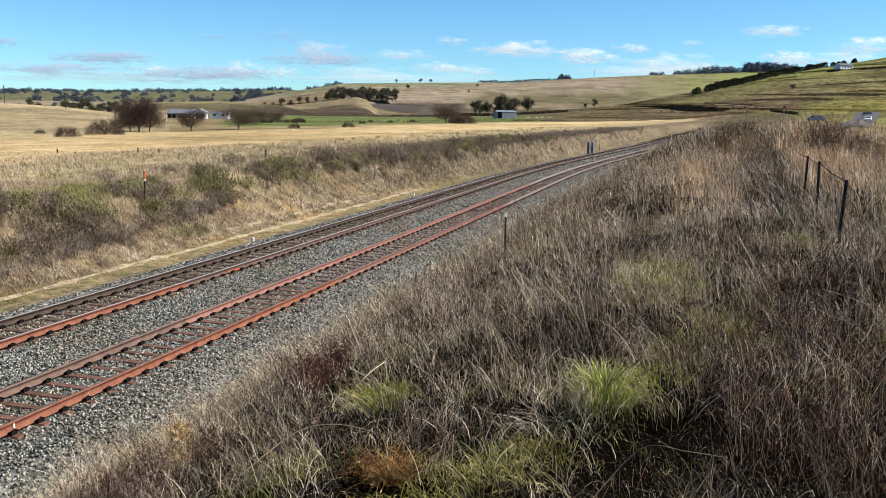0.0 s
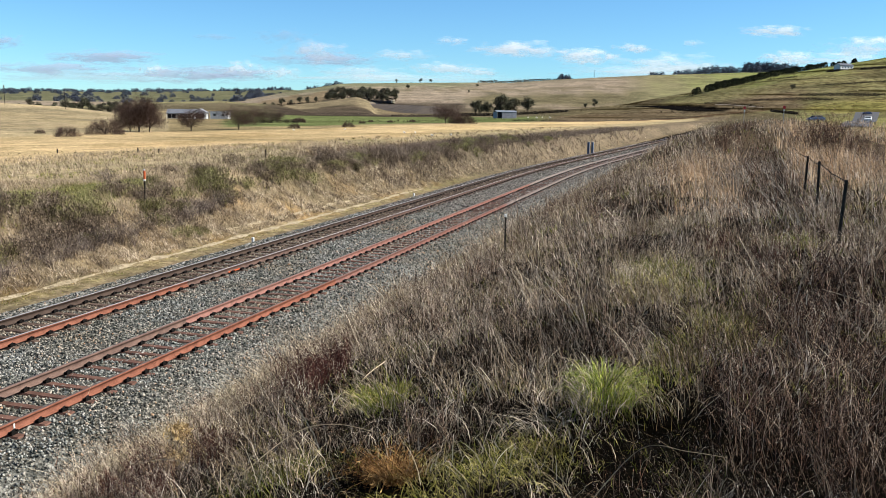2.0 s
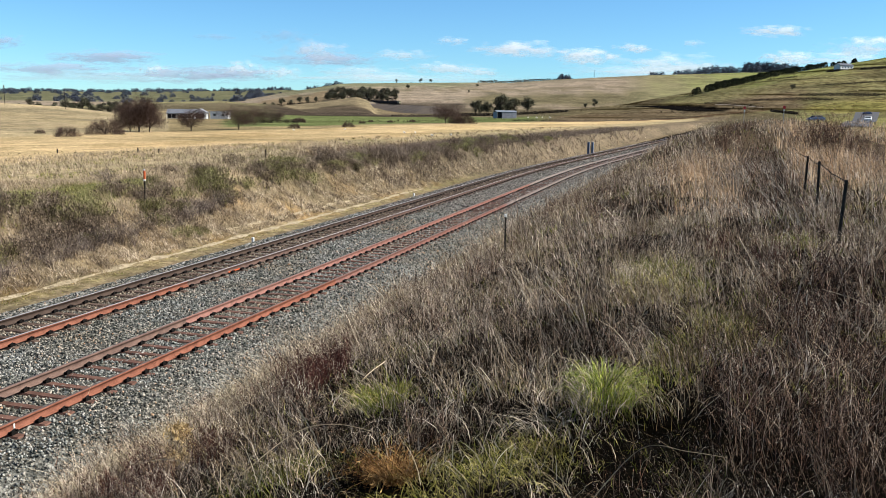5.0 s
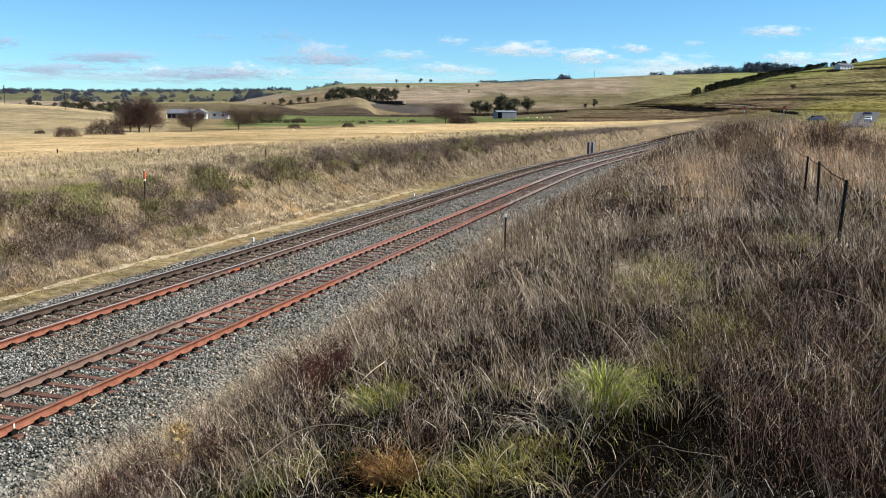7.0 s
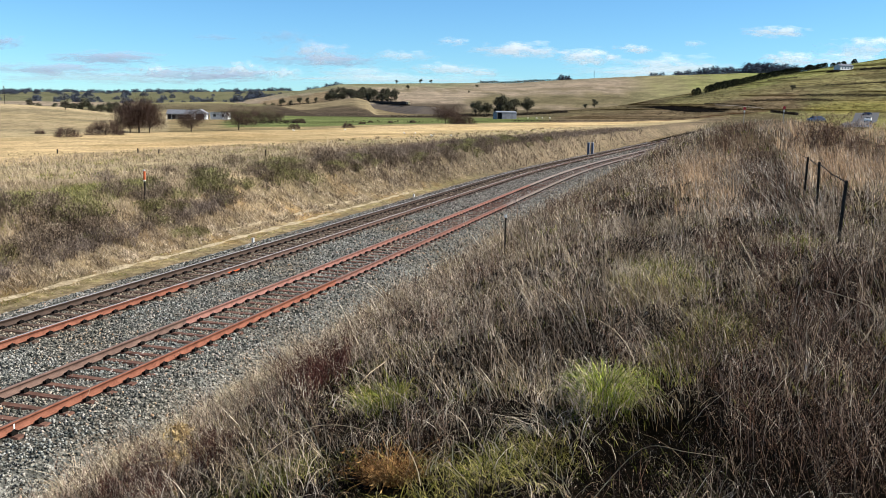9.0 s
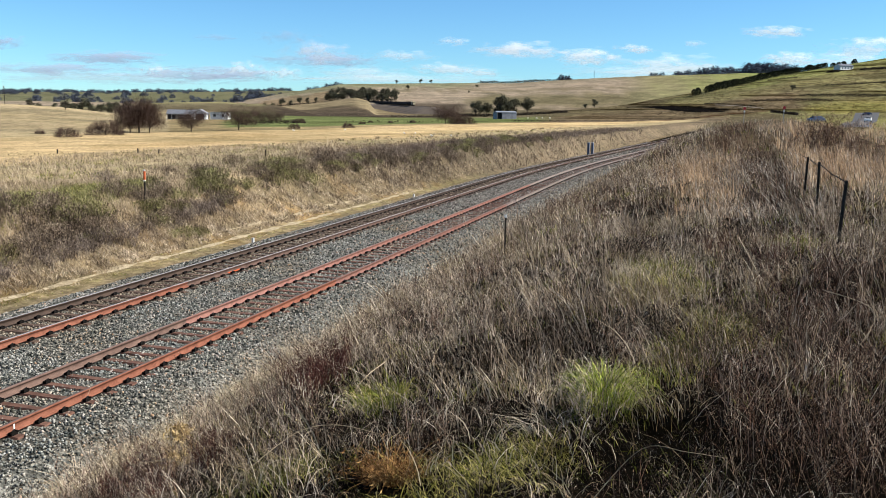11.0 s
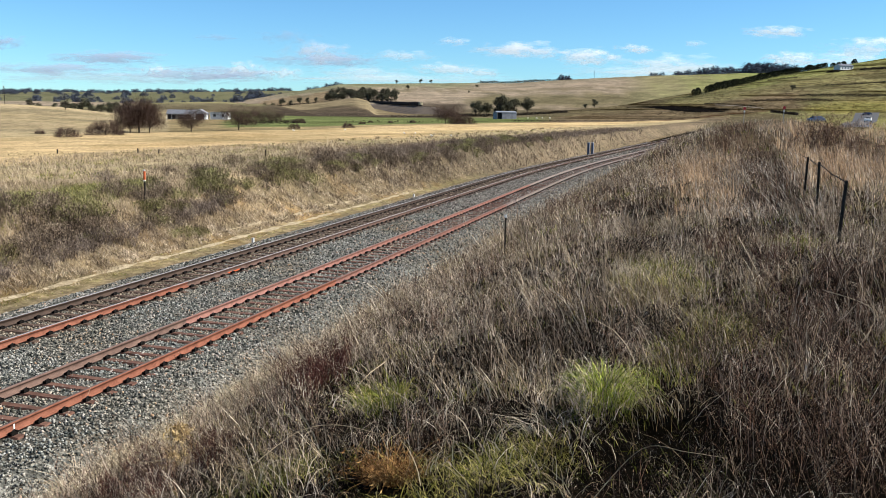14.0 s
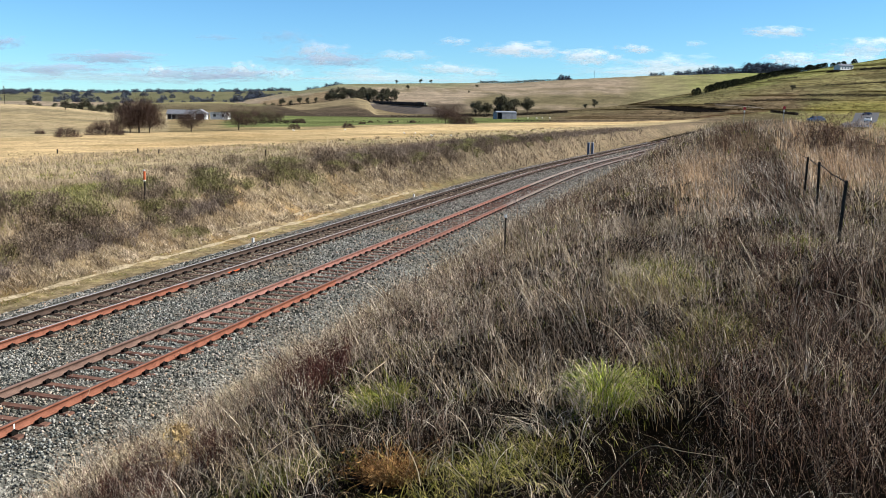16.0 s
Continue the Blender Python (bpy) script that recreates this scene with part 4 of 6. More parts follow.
    for bl, name, mat, label in ((clumpy, "dry_grass_clumps", m_clumpy, "clumps of pale grey-tan dry grass on the far slope"), (olive, "olive_grass", m_olive_grass, "olive-green grass on a shelf of the far bank"), (rusty, "ginger_grass", m_ginger, "ginger-brown dry grass at the foot of the far bank"), (russet, "russet_weeds", m_russet, "row of red-brown dead weeds at the edge of the stubble"), (lilac, "bank_twigs", m_weed_far, "pale grey dead twigs at the foot of the far bank"), (straw, "bank_straw", m_field, "matted pale straw on the far bank and verge"), (brush, "bank_brush", m_brush, "dark grey-brown brush along the far bank"),
                                 (green, "bank_grass", m_green, "green grass among the brush of the far bank")):
        tagged(hang(name, bl.mesh(name), mat), label, "grass", kind="stuff")


make_verge()


def make_ruts():
    """Two worn pale wheel lines of the maintenance track beside the ballast."""
    s = Shader("rut_dirt", 0.95)
    c = s.ramp(s.mix(0.5, s.noise(3, 5), s.noise(14, 4)), [(0.38, (0.1200, 0.0960, 0.0600)), (0.5, (0.2300, 0.1880, 0.1220)), (0.64, (0.3200, 0.2700, 0.1850))])
    s.color(c).bump(s.noise(20, 4), 0.5, 0.03)
    for x0, x1, line, half in ((15, 60, 20.62, 0.15), (33, 54, 21.45, 0.1)):
        xs = np.arange(x0, x1, 0.25)
        mid = line + 0.1 * ripple(xs, xs * 0, 9, 85) + bend(xs)
        wide = half * np.clip(0.8 + 0.9 * ripple(xs, xs * 0, 2.1, 86), 0.05, 1.7) * np.minimum(1, np.minimum(xs - x0, x1 - xs) / 5 + 0.05)
        rows = np.stack([mid - wide, mid, mid + wide], -1)
        gx = np.repeat(xs[:, None], 3, 1)
        verts = np.stack([gx, rows, ground(gx, rows) + 0.05 + np.array([-0.03, 0.0, -0.03])], -1).reshape(-1, 3)
        i, j = np.meshgrid(np.arange(len(xs) - 1), np.arange(2), indexing="ij")
        faces = np.stack([i * 3 + j, (i + 1) * 3 + j, (i + 1) * 3 + j + 1, i * 3 + j + 1], -1).reshape(-1, 4)
        tagged(hang("wheel_rut", raw("wheel_rut", verts, faces, True), s.mat), "worn pale wheel line of the maintenance track", "track", kind="structure")


make_ruts()


def shrub_mesh(mat, height, spread, count, leaf, seed):
    """A rounded twiggy shrub of several lobes: fine twigs and small leaves that crowd at the outside of each lobe."""
    rn = np.random.default_rng(seed)
    bl = Blades()
    lobes = 5
    la, lr = rn.uniform(0, 2 * np.pi, lobes), rn.uniform(0.1, 0.32, lobes) * spread
    size = rn.uniform(0.24, 0.4, lobes) * spread
    high = height * rn.uniform(0.3, 0.55, lobes)
    i = rn.integers(0, lobes, count)
    q = rn.normal(size=(count, 3))
    q /= np.linalg.norm(q, axis=1)[:, None]
    q[:, 2] = np.abs(q[:, 2]) * 1.1 - 0.15
    q *= rn.uniform(0.45, 1, (count, 1)) ** 0.5
    p = np.stack([lr[i] * np.cos(la[i]) + q[:, 0] * size[i], lr[i] * np.sin(la[i]) + q[:, 1] * size[i], np.maximum(high[i] + q[:, 2] * height * 0.5, 0.02) - 0.03], -1)
    bl.add(p, np.arctan2(q[:, 1], q[:, 0]) + rn.normal(0, 0.6, count), height * rn.uniform(0.08, 0.26, count), rn.uniform(0.1, 1.0, count), rn.uniform(0, 0.3, count), np.full(count, leaf * 0.36), 2, rn, 0.0, 0.08)
    bl.leaves(np.repeat(p, 2, 0) + rn.normal(0, 0.07, (2 * count, 3)), np.full(2 * count, leaf * 1.1), rn)
    # stems from the root
    m = 40
    bl.add(np.stack([rn.normal(0, 0.1, m), rn.normal(0, 0.1, m), np.full(m, -0.08)], -1), rn.uniform(0, 2 * np.pi, m), height * rn.uniform(0.5, 0.9, m), rn.uniform(0.2, 0.9, m), np.zeros(m), np.full(m, 0.03), 3, rn, 0.0, 0.05)
    me = bl.mesh("bank_shrub")
    me.materials.append(mat)
    return me


m_shrub = plant("shrub_twigs", [(0.0, (0.0180, 0.0130, 0.0100)), (0.4, (0.0850, 0.0670, 0.0510)), (0.8, (0.1950, 0.1580, 0.1240)), (1.0, (0.3100, 0.2620, 0.2130))], 0.12)
m_olive = plant("shrub_olive", [(0.0, (0.0300, 0.0330, 0.0120)), (0.4, (0.1200, 0.1230, 0.0500)), (0.8, (0.2450, 0.2420, 0.1150)), (1.0, (0.2900, 0.2700, 0.1500))], 0.15)
m_mauve = plant("shrub_mauve", [(0.0, (0.0500, 0.0400, 0.0360)), (0.5, (0.1250, 0.1020, 0.0900)), (1.0, (0.2700, 0.2350, 0.2100))], 0.12)


def make_shrubs():
    r = random.Random(14)
    kinds = [(shrub_mesh(m_shrub, 1.05, 1.9, 230, 0.056, 1), "dark grey-brown twiggy shrub on the far bank"), (shrub_mesh(m_shrub, 0.8, 2.4, 230, 0.058, 2), "low spreading brown shrub on the far bank"),
             (shrub_mesh(m_olive, 0.9, 2.1, 230, 0.058, 3), "olive-green shrub among brush on the far bank"), (shrub_mesh(m_mauve, 0.85, 1.8, 220, 0.046, 4), "pale mauve-grey leafless shrub low on the far bank")]

    def stand(kind, x, v, s):
        me, label = kinds[kind]
        y = v + float(bend(x))
        ob = hang("bank_shrub", me)
        ob.matrix_basis = Matrix.Translation((x, y, float(ground(x, y)) - 0.05)) @ Matrix.Rotation(r.uniform(0, 6), 4, "Z") @ Matrix.Diagonal((s, s, s * r.uniform(0.85, 1.2), 1))
        tagged(ob, label, "shrub", "far bank shrubs")

    for k in range(420):
        x = 18 + 11 * r.random() if k < 100 else 22 + 16 * r.random() if k < 230 else 36 + 74 * r.random() ** 1.4
        u = r.random()
        low, high = float(np.interp(x, (18, 28, 34, 40, 52, 75), (21.5, 21.9, 22.7, 23.4, 23.0, 22.0))), float(np.interp(x, (18, 28, 34, 40, 52, 75), (25.6, 25.0, 25.2, 26.0, 25.2, 24.4)))
        v = low + (high - low) * u
        if float(ripple(x, v * 1.3, 6, 73)) + r.gauss(0, 0.25) < -0.3 or math.hypot((x - 27.5) / 3.4, (v - 26.0) / 1.6) < 1:
            continue
        stand(r.choices((0, 1, 2), (4, 3, 6 if u > 0.4 else 2))[0] if x > 36 or u > 0.16 else 3, x, v, r.uniform(0.55, 1.0) * (1.0 if x < 40 else 1.1))
    # a few that stand apart: low olive ones down the slope, dark ones at the edge of the field
    for kind, x, v, s in ((2, 31.0, 21.7, 0.62), (2, 31.8, 21.6, 0.55), (2, 30.2, 21.8, 0.45), (0, 26.0, 27.6, 0.7), (0, 38.0, 27.8, 0.8), (3, 33.5, 28.0, 0.9), (0, 45.0, 28.0, 0.9), (2, 49.0, 27.0, 0.9), (0, 56.0, 27.4, 1.0)):
        stand(kind, x, v, s)


make_shrubs()


def clump(name, mat, parent, x, y, count, spread, height, width, lean, droop, seed):
    r = np.random.default_rng(seed)
    bl = Blades()
    tuft(bl, r, np.array([x]), np.array([y]), count, spread, height, width, lean, droop, 4)
    return hang(name, bl.mesh(name), mat, parent)




def make_tussocks():
    # (label, x, y, green blades, dry blades, spread, height)
    for k, (label, x, y, fresh, dead, spread, height) in enumerate((
            ("dark green grass tussock in a hollow of the bank", 7.5, 3.0, 520, 160, 0.25, 0.45),
            ("green grass tussock among straw", 5.9, 3.3, 420, 160, 0.22, 0.35), ("yellow-green grass tussock among dry stems", 12.4, 0.5, 500, 420, 0.4, 0.6),
            ("yellow-green grass tussock among dry stems", 9.6, -0.3, 380, 260, 0.3, 0.45), ("pale green grass tussock below the fence", 15.2, -1.5, 300, 320, 0.4, 0.55),
            ("green grass tussock among dead weeds", 8.4, 0.15, 420, 160, 0.25, 0.4), ("straw tussock with a few green blades", 8.2, 5.6, 120, 420, 0.25, 0.5))):
        t = thing("grass_tussock", label, "tussock", group="bank tussocks")
        clump("greenery", m_green, t, x, y, fresh, spread, height, 0.008, 0.55, 0.75, 100 + k)
        clump("thatch", m_bright_dry, t, x - 0.05, y + 0.12, dead, spread * 0.9, height * 0.95, 0.006, 0.9, 0.8, 200 + k)
    # the bright tussock: a dome of arching leaves, bleached stems thrown out to one side, a fringe of dead leaves hanging down
    r = np.random.default_rng(333)
    x, y = 6.42, 0.7
    z = float(ground(x, y))

    def arch(name, mat, parent, n, cx, cy, up, spread, way, high, lean, droop, width):
        a, d = r.uniform(0, 2 * np.pi, n), np.sqrt(r.random(n)) * spread
        base = np.stack([cx + d * np.cos(a), cy + d * np.sin(a), z + up * (1 - 0.8 * (d / spread) ** 2)], -1)
        bl = Blades()
        bl.add(base, a + r.normal(0, 0.5, n) if way is None else r.normal(way[0], way[1], n), r.uniform(*high, n), r.uniform(*lean, n), r.uniform(*droop, n), width * r.uniform(0.6, 1.2, n), 6, r, 0.0, 0.02)
        hang(name, bl.mesh(name), mat, parent)

    t = thing("grass_tussock", "bright green arching grass tussock with bleached dead leaves", "tussock", group="bank tussocks")
    arch("greenery", m_bright, t, 540, x + 0.05, y - 0.04, 0.2, 0.21, None, (0.2, 0.5), (0.3, 0.95), (0.5, 1.15), 0.008)
    arch("greenery", m_green, t, 220, x - 0.05, y, 0.12, 0.2, None, (0.15, 0.4), (0.4, 1.0), (0.7, 1.25), 0.0075)
    arch("thatch", m_bright_dry, t, 200, x + 0.04, y - 0.02, 0.26, 0.24, None, (0.15, 0.42), (0.4, 1.1), (0.6, 1.2), 0.007)
    arch("litter", m_bright_dry, t, 45, x - 0.14, y + 0.2, 0.2, 0.18, (HEAD + 1.9, 0.8), (0.08, 0.36), (0.8, 2.6), (0.0, 0.9), 0.005)
    arch("fringe", m_bright_dry, t, 26, x - 0.2, y + 0.1, 0.3, 0.07, (HEAD + 2.7, 0.7), (0.18, 0.3), (0.3, 0.7), (1.3, 1.9), 0.0095)
    # bleached stems thrown outwards beside it
    t = thing("dry_tussock", "bleached straw tussock fallen over beside the green tussock", "tussock", group="bank tussocks")
    clump("straw", m_bright_dry, t, 6.2, 1.05, 50, 0.1, 0.4, 0.006, 1.5, 0.6, 301)
    clump("thatch", m_bright_dry, t, 6.1, 1.2, 40, 0.07, 0.36, 0.006, 0.9, 1.05, 302)
    # dock plants: dark red-brown seed spikes
    for k, (x, y, stems, h) in enumerate(((8.4, 4.2, 44, 0.6), (8.6, 4.1, 36, 0.66), (8.2, 4.25, 30, 0.55), (8.4, 4.42, 5, 1.0), (11.4, 7.0, 18, 0.5), (6.9, 5.5, 30, 0.5), (6.6, 5.8, 20, 0.45), (6.1, 4.9, 46, 0.4), (5.9, 4.7, 30, 0.36), (6.7, 4.5, 40, 0.42), (26.5, 4.6, 16, 1.0), (28.0, 4.2, 14, 0.9), (36.0, -4.9, 30, 2.2), (36.2, -4.5, 30, 2.4), (36.0, -4.2, 26, 2.2), (36.4, -3.7, 20, 1.8), (35.8, -5.3, 20, 1.8), (37.2, -0.85, 18, 1.9), (37.4, -0.4, 16, 1.95), (41, -0.1, 6, 1.3), (44, 2.2, 6, 1.2), (14.5, -0.2, 18, 0.6), (13.2, -1.0, 18, 0.6))):
        r = np.random.default_rng(400 + k)
        bl = Blades()
        n, far = stems, math.hypot(x, y)
        bx, by = x + r.normal(0, 0.08 + 0.004 * far, n), y + r.normal(0, 0.08 + 0.004 * far, n)
        path = bl.add(np.stack([bx, by, ground(bx, by) - 0.03], -1), r.uniform(0, 6.3, n), h * r.uniform(0.55, 1.1, n), np.abs(r.normal(0.3, 0.2, n)), r.uniform(0, 0.15, n), np.full(n, 0.006 + 0.0004 * far), 5, r)
        # seeds crowd along the upper half of each stem
        many = (110 if far < 10 else 46 if far < 20 else 90) * n
        i, u = r.integers(0, n, many), 2.0 + 2.99 * r.random(many)
        j = u.astype(int)
        spot = path[i, j] + (path[i, j + 1] - path[i, j]) * (u - j)[:, None] + r.normal(0, 1, (many, 3)) * (0.018 + 0.012 * h)
        bl.leaves(spot, np.full(many, 0.0075 + 0.0007 * far), r)
        tagged(hang("dock_plant", bl.mesh("dock_plant"), m_red if far < 20 else m_dock), "dead dark-red dock plant with seed spikes" if far < 20 else "tall dead brown dock plant with seed spikes", "weed", "dock plants")
    # a rust-coloured dead fern patch and a pale yellow shrub by the ballast
    for name, label, x, y, count, spread, h, mat in (("dead_fern", "rust-brown patch of dead fern", 5.15, 1.98, 500, 0.17, 0.28, m_rusty), ("yellow_clump", "pale yellow dead shrub by the ballast", 7.18, 5.23, 300, 0.08, 0.32, m_cream_leaf)):
        r = np.random.default_rng(500 + count)
        bl = Blades()
        tuft(bl, r, np.array([x]), np.array([y]), count, spread, h, 0.008, 0.8, 0.4, 3)
        p = np.concatenate(bl.v)
        bl.leaves(p[r.integers(0, len(p), 1100)] + r.normal(0, 0.02, (1100, 3)), np.full(1100, 0.02), r)
        if name == "yellow_clump":
            q = r.normal(0, 1, (900, 3)) * np.array([0.048, 0.048, 0.035]) + np.array([x, y, float(ground(x, y)) + 0.4])
            bl.leaves(q, np.full(900, 0.03), r)
        tagged(hang(name, bl.mesh(name), mat), label, "weed")
    # long single stalks that arch over the rest
    r = np.random.default_rng(600)
    for k in range(46):
        d, a = r.uniform(6.5, 17), math.radians(r.uniform(-24, 25)) + HEAD
        x, y = d * math.cos(a), d * math.sin(a)
        if y > 7.5:
            continue
        bl = Blades()
        h = r.uniform(0.7, 1.15)
        bl.add(np.array([[0, 0, -0.03]]), np.array([r.normal(HEAD + 1.9, 0.7)]), np.array([h]), np.array([r.uniform(0.5, 1.3)]), np.array([r.uniform(0.2, 0.6)]), np.array([0.009]), 6, r, 0.3)
        ob = hang("grass_stalk", bl.mesh("grass_stalk"), m_bright_dry)
        ob.matrix_basis = pose(x, y, float(ground(x, y)))
        tagged(ob, "long pale dry grass stalk arching over the weeds", "grass stalk", "tall stalks")
        STALKS.append(ob)


def fallen_stalk(points, thick):
    """One long bleached stalk, bent through the given places, thinner to its tip."""
    bm = bmesh.new()
    pts = [Vector((x, y, float(ground(x, y)) + up)) for x, y, up in points]
    line = []
    for i in range(len(pts) - 1):
        p0, p1, p2, p3 = pts[max(i - 1, 0)], pts[i], pts[i + 1], pts[min(i + 2, len(pts) - 1)]
        for k in range(6):
            t = k / 6
            line.append(0.5 * (2 * p1 + (p2 - p0) * t + (2 * p0 - 5 * p1 + 4 * p2 - p3) * t * t + (3 * p1 - p0 - 3 * p2 + p3) * t ** 3))
    line.append(pts[-1])
    rings = []
    for k, p in enumerate(line):
        way = (line[min(k + 1, len(line) - 1)] - line[max(k - 1, 0)]).normalized()
        side = way.cross(Vector((0, 0, 1))).normalized()
        up, wide = side.cross(way), thick * (1 - 0.7 * k / len(line))
        rings.append([bm.verts.new(p + (side * math.cos(q) + up * math.sin(q)) * wide) for q in (0, 1.257, 2.513, 3.77, 5.027)])
    for a, b in zip(rings, rings[1:]):
        for q in range(5):
            bm.faces.new((a[q], a[(q + 1) % 5], b[(q + 1) % 5], b[q]))
    bm.faces.new(rings[0][::-1]), bm.faces.new(rings[-1])
    ob = part("fallen_stalk", bm, m_bright_dry)
    tagged(ob, "long bleached dry stalk fallen across the weeds", "grass stalk", "fallen stalks")


def make_fallen():
    fallen_stalk(((4.75, 0.55, 0.1), (4.86, 0.27, 0.42), (4.8, 0.0, 0.42), (4.85, -0.22, 0.36)), 0.0035)
    fallen_stalk(((4.7, 2.95, 0.25), (4.95, 2.65, 0.45), (5.0, 2.35, 0.48), (4.95, 2.0, 0.4)), 0.004)
    fallen_stalk(((6.0, 4.95, 0.5), (5.3, 3.95, 0.45), (4.7, 3.2, 0.3)), 0.004)
    fallen_stalk(((11.1, -0.45, 0.75), (9.9, -0.6, 0.65), (8.7, -0.75, 0.4)), 0.005)
    fallen_stalk(((7.3, 2.9, 0.5), (6.7, 2.9, 0.5), (6.1, 2.9, 0.25)), 0.0045)
    fallen_stalk(((9.0, -1.2, 0.6), (8.0, -1.5, 0.55), (7.4, -1.3, 0.3)), 0.0045)


STALKS = []
m_rusty = plant("rusty_fern", [(0.0, (0.0650, 0.0330, 0.0130)), (0.5, (0.2100, 0.1150, 0.0420)), (1.0, (0.3700, 0.2500, 0.1150))], 0.12)
m_cream_leaf = plant("cream_leaves", [(0.0, (0.3, 0.21, 0.09)), (0.6, (0.55, 0.43, 0.22)), (1.0, (0.7, 0.6, 0.38))], 0.12)
make_tussocks()
make_fallen()

# ---- trees and bushes ----
m_bark = worn("bark", (0.0281, 0.0225, 0.0169), (0.0844, 0.0675, 0.0534), 3, 0.9, 0, 0.4)
# gum leaves are lightened a little to stand for distance haze
m_gum = plant("gum_leaves", [(0.0, (0.0237, 0.0284, 0.0191)), (0.6, (0.0591, 0.0630, 0.0433)), (1.0, (0.1102, 0.1102, 0.0779))], 0.15)
# blue distance haze is put into the leaf colour
m_haze = plant("haze_blue_leaves", [(0.0, (0.0311, 0.0421, 0.0673)), (0.6, (0.0621, 0.0776, 0.1159)), (1.0, (0.1008, 0.1197, 0.1717))], 0.15)
m_thorn = plant("bare_twigs", [(0.0, (0.0280, 0.0180, 0.0160)), (0.6, (0.0620, 0.0410, 0.0355)), (1.0, (0.1150, 0.0830, 0.0700))], 0.1)
m_scrub = plant("scrub_leaves", [(0.0, (0.0067, 0.0056, 0.0045)), (0.6, (0.0197, 0.0169, 0.0124)), (1.0, (0.045, 0.0366, 0.0253))], 0.1)
m_pine = plant("hedge_needles", [(0.0, (0.0056, 0.009, 0.005)), (0.7, (0.0147, 0.0203, 0.0101)), (1.0, (0.0281, 0.0337, 0.0169))], 0.1)


def wood(r, height, girth, limbs, spread, low, shape=0.72):
    """Trunk and limbs, and the limbs' ends."""
    bm = bmesh.new()
    top = Vector((r.uniform(-0.05, 0.05) * height, r.uniform(-0.05, 0.05) * height, height * shape))
    fork = top * low
    rod(bm, (0, 0, -0.3), fork, girth, girth * 0.75)
    rod(bm, fork, top, girth * 0.75, girth * 0.3)
    ends = [top]
    for k in range(limbs):
        a = 2 * math.pi * (k + r.random() * 0.7) / limbs
        s = fork + (top - fork) * r.uniform(0.0, 0.8)
        e = Vector((math.cos(a) * spread * r.uniform(0.5, 0.85), math.sin(a) * spread * r.uniform(0.5, 0.85), height * r.uniform(0.38, 0.88)))
        mid = (s + e) / 2 + Vector((0, 0, height * 0.05))
        rod(bm, s, mid, girth * 0.45, girth * 0.3, 5)
        rod(bm, mid, e, girth * 0.3, girth * 0.1, 4)
        ends += [e, mid]
        for _ in range(2):
            t = e + Vector((r.uniform(-1, 1), r.uniform(-1, 1), r.uniform(-0.2, 0.7))) * spread * 0.35
            rod(bm, mid.lerp(e, r.uniform(0.3, 1)), t, girth * 0.14, girth * 0.05, 3)
            ends.append(t)
    return bm, ends


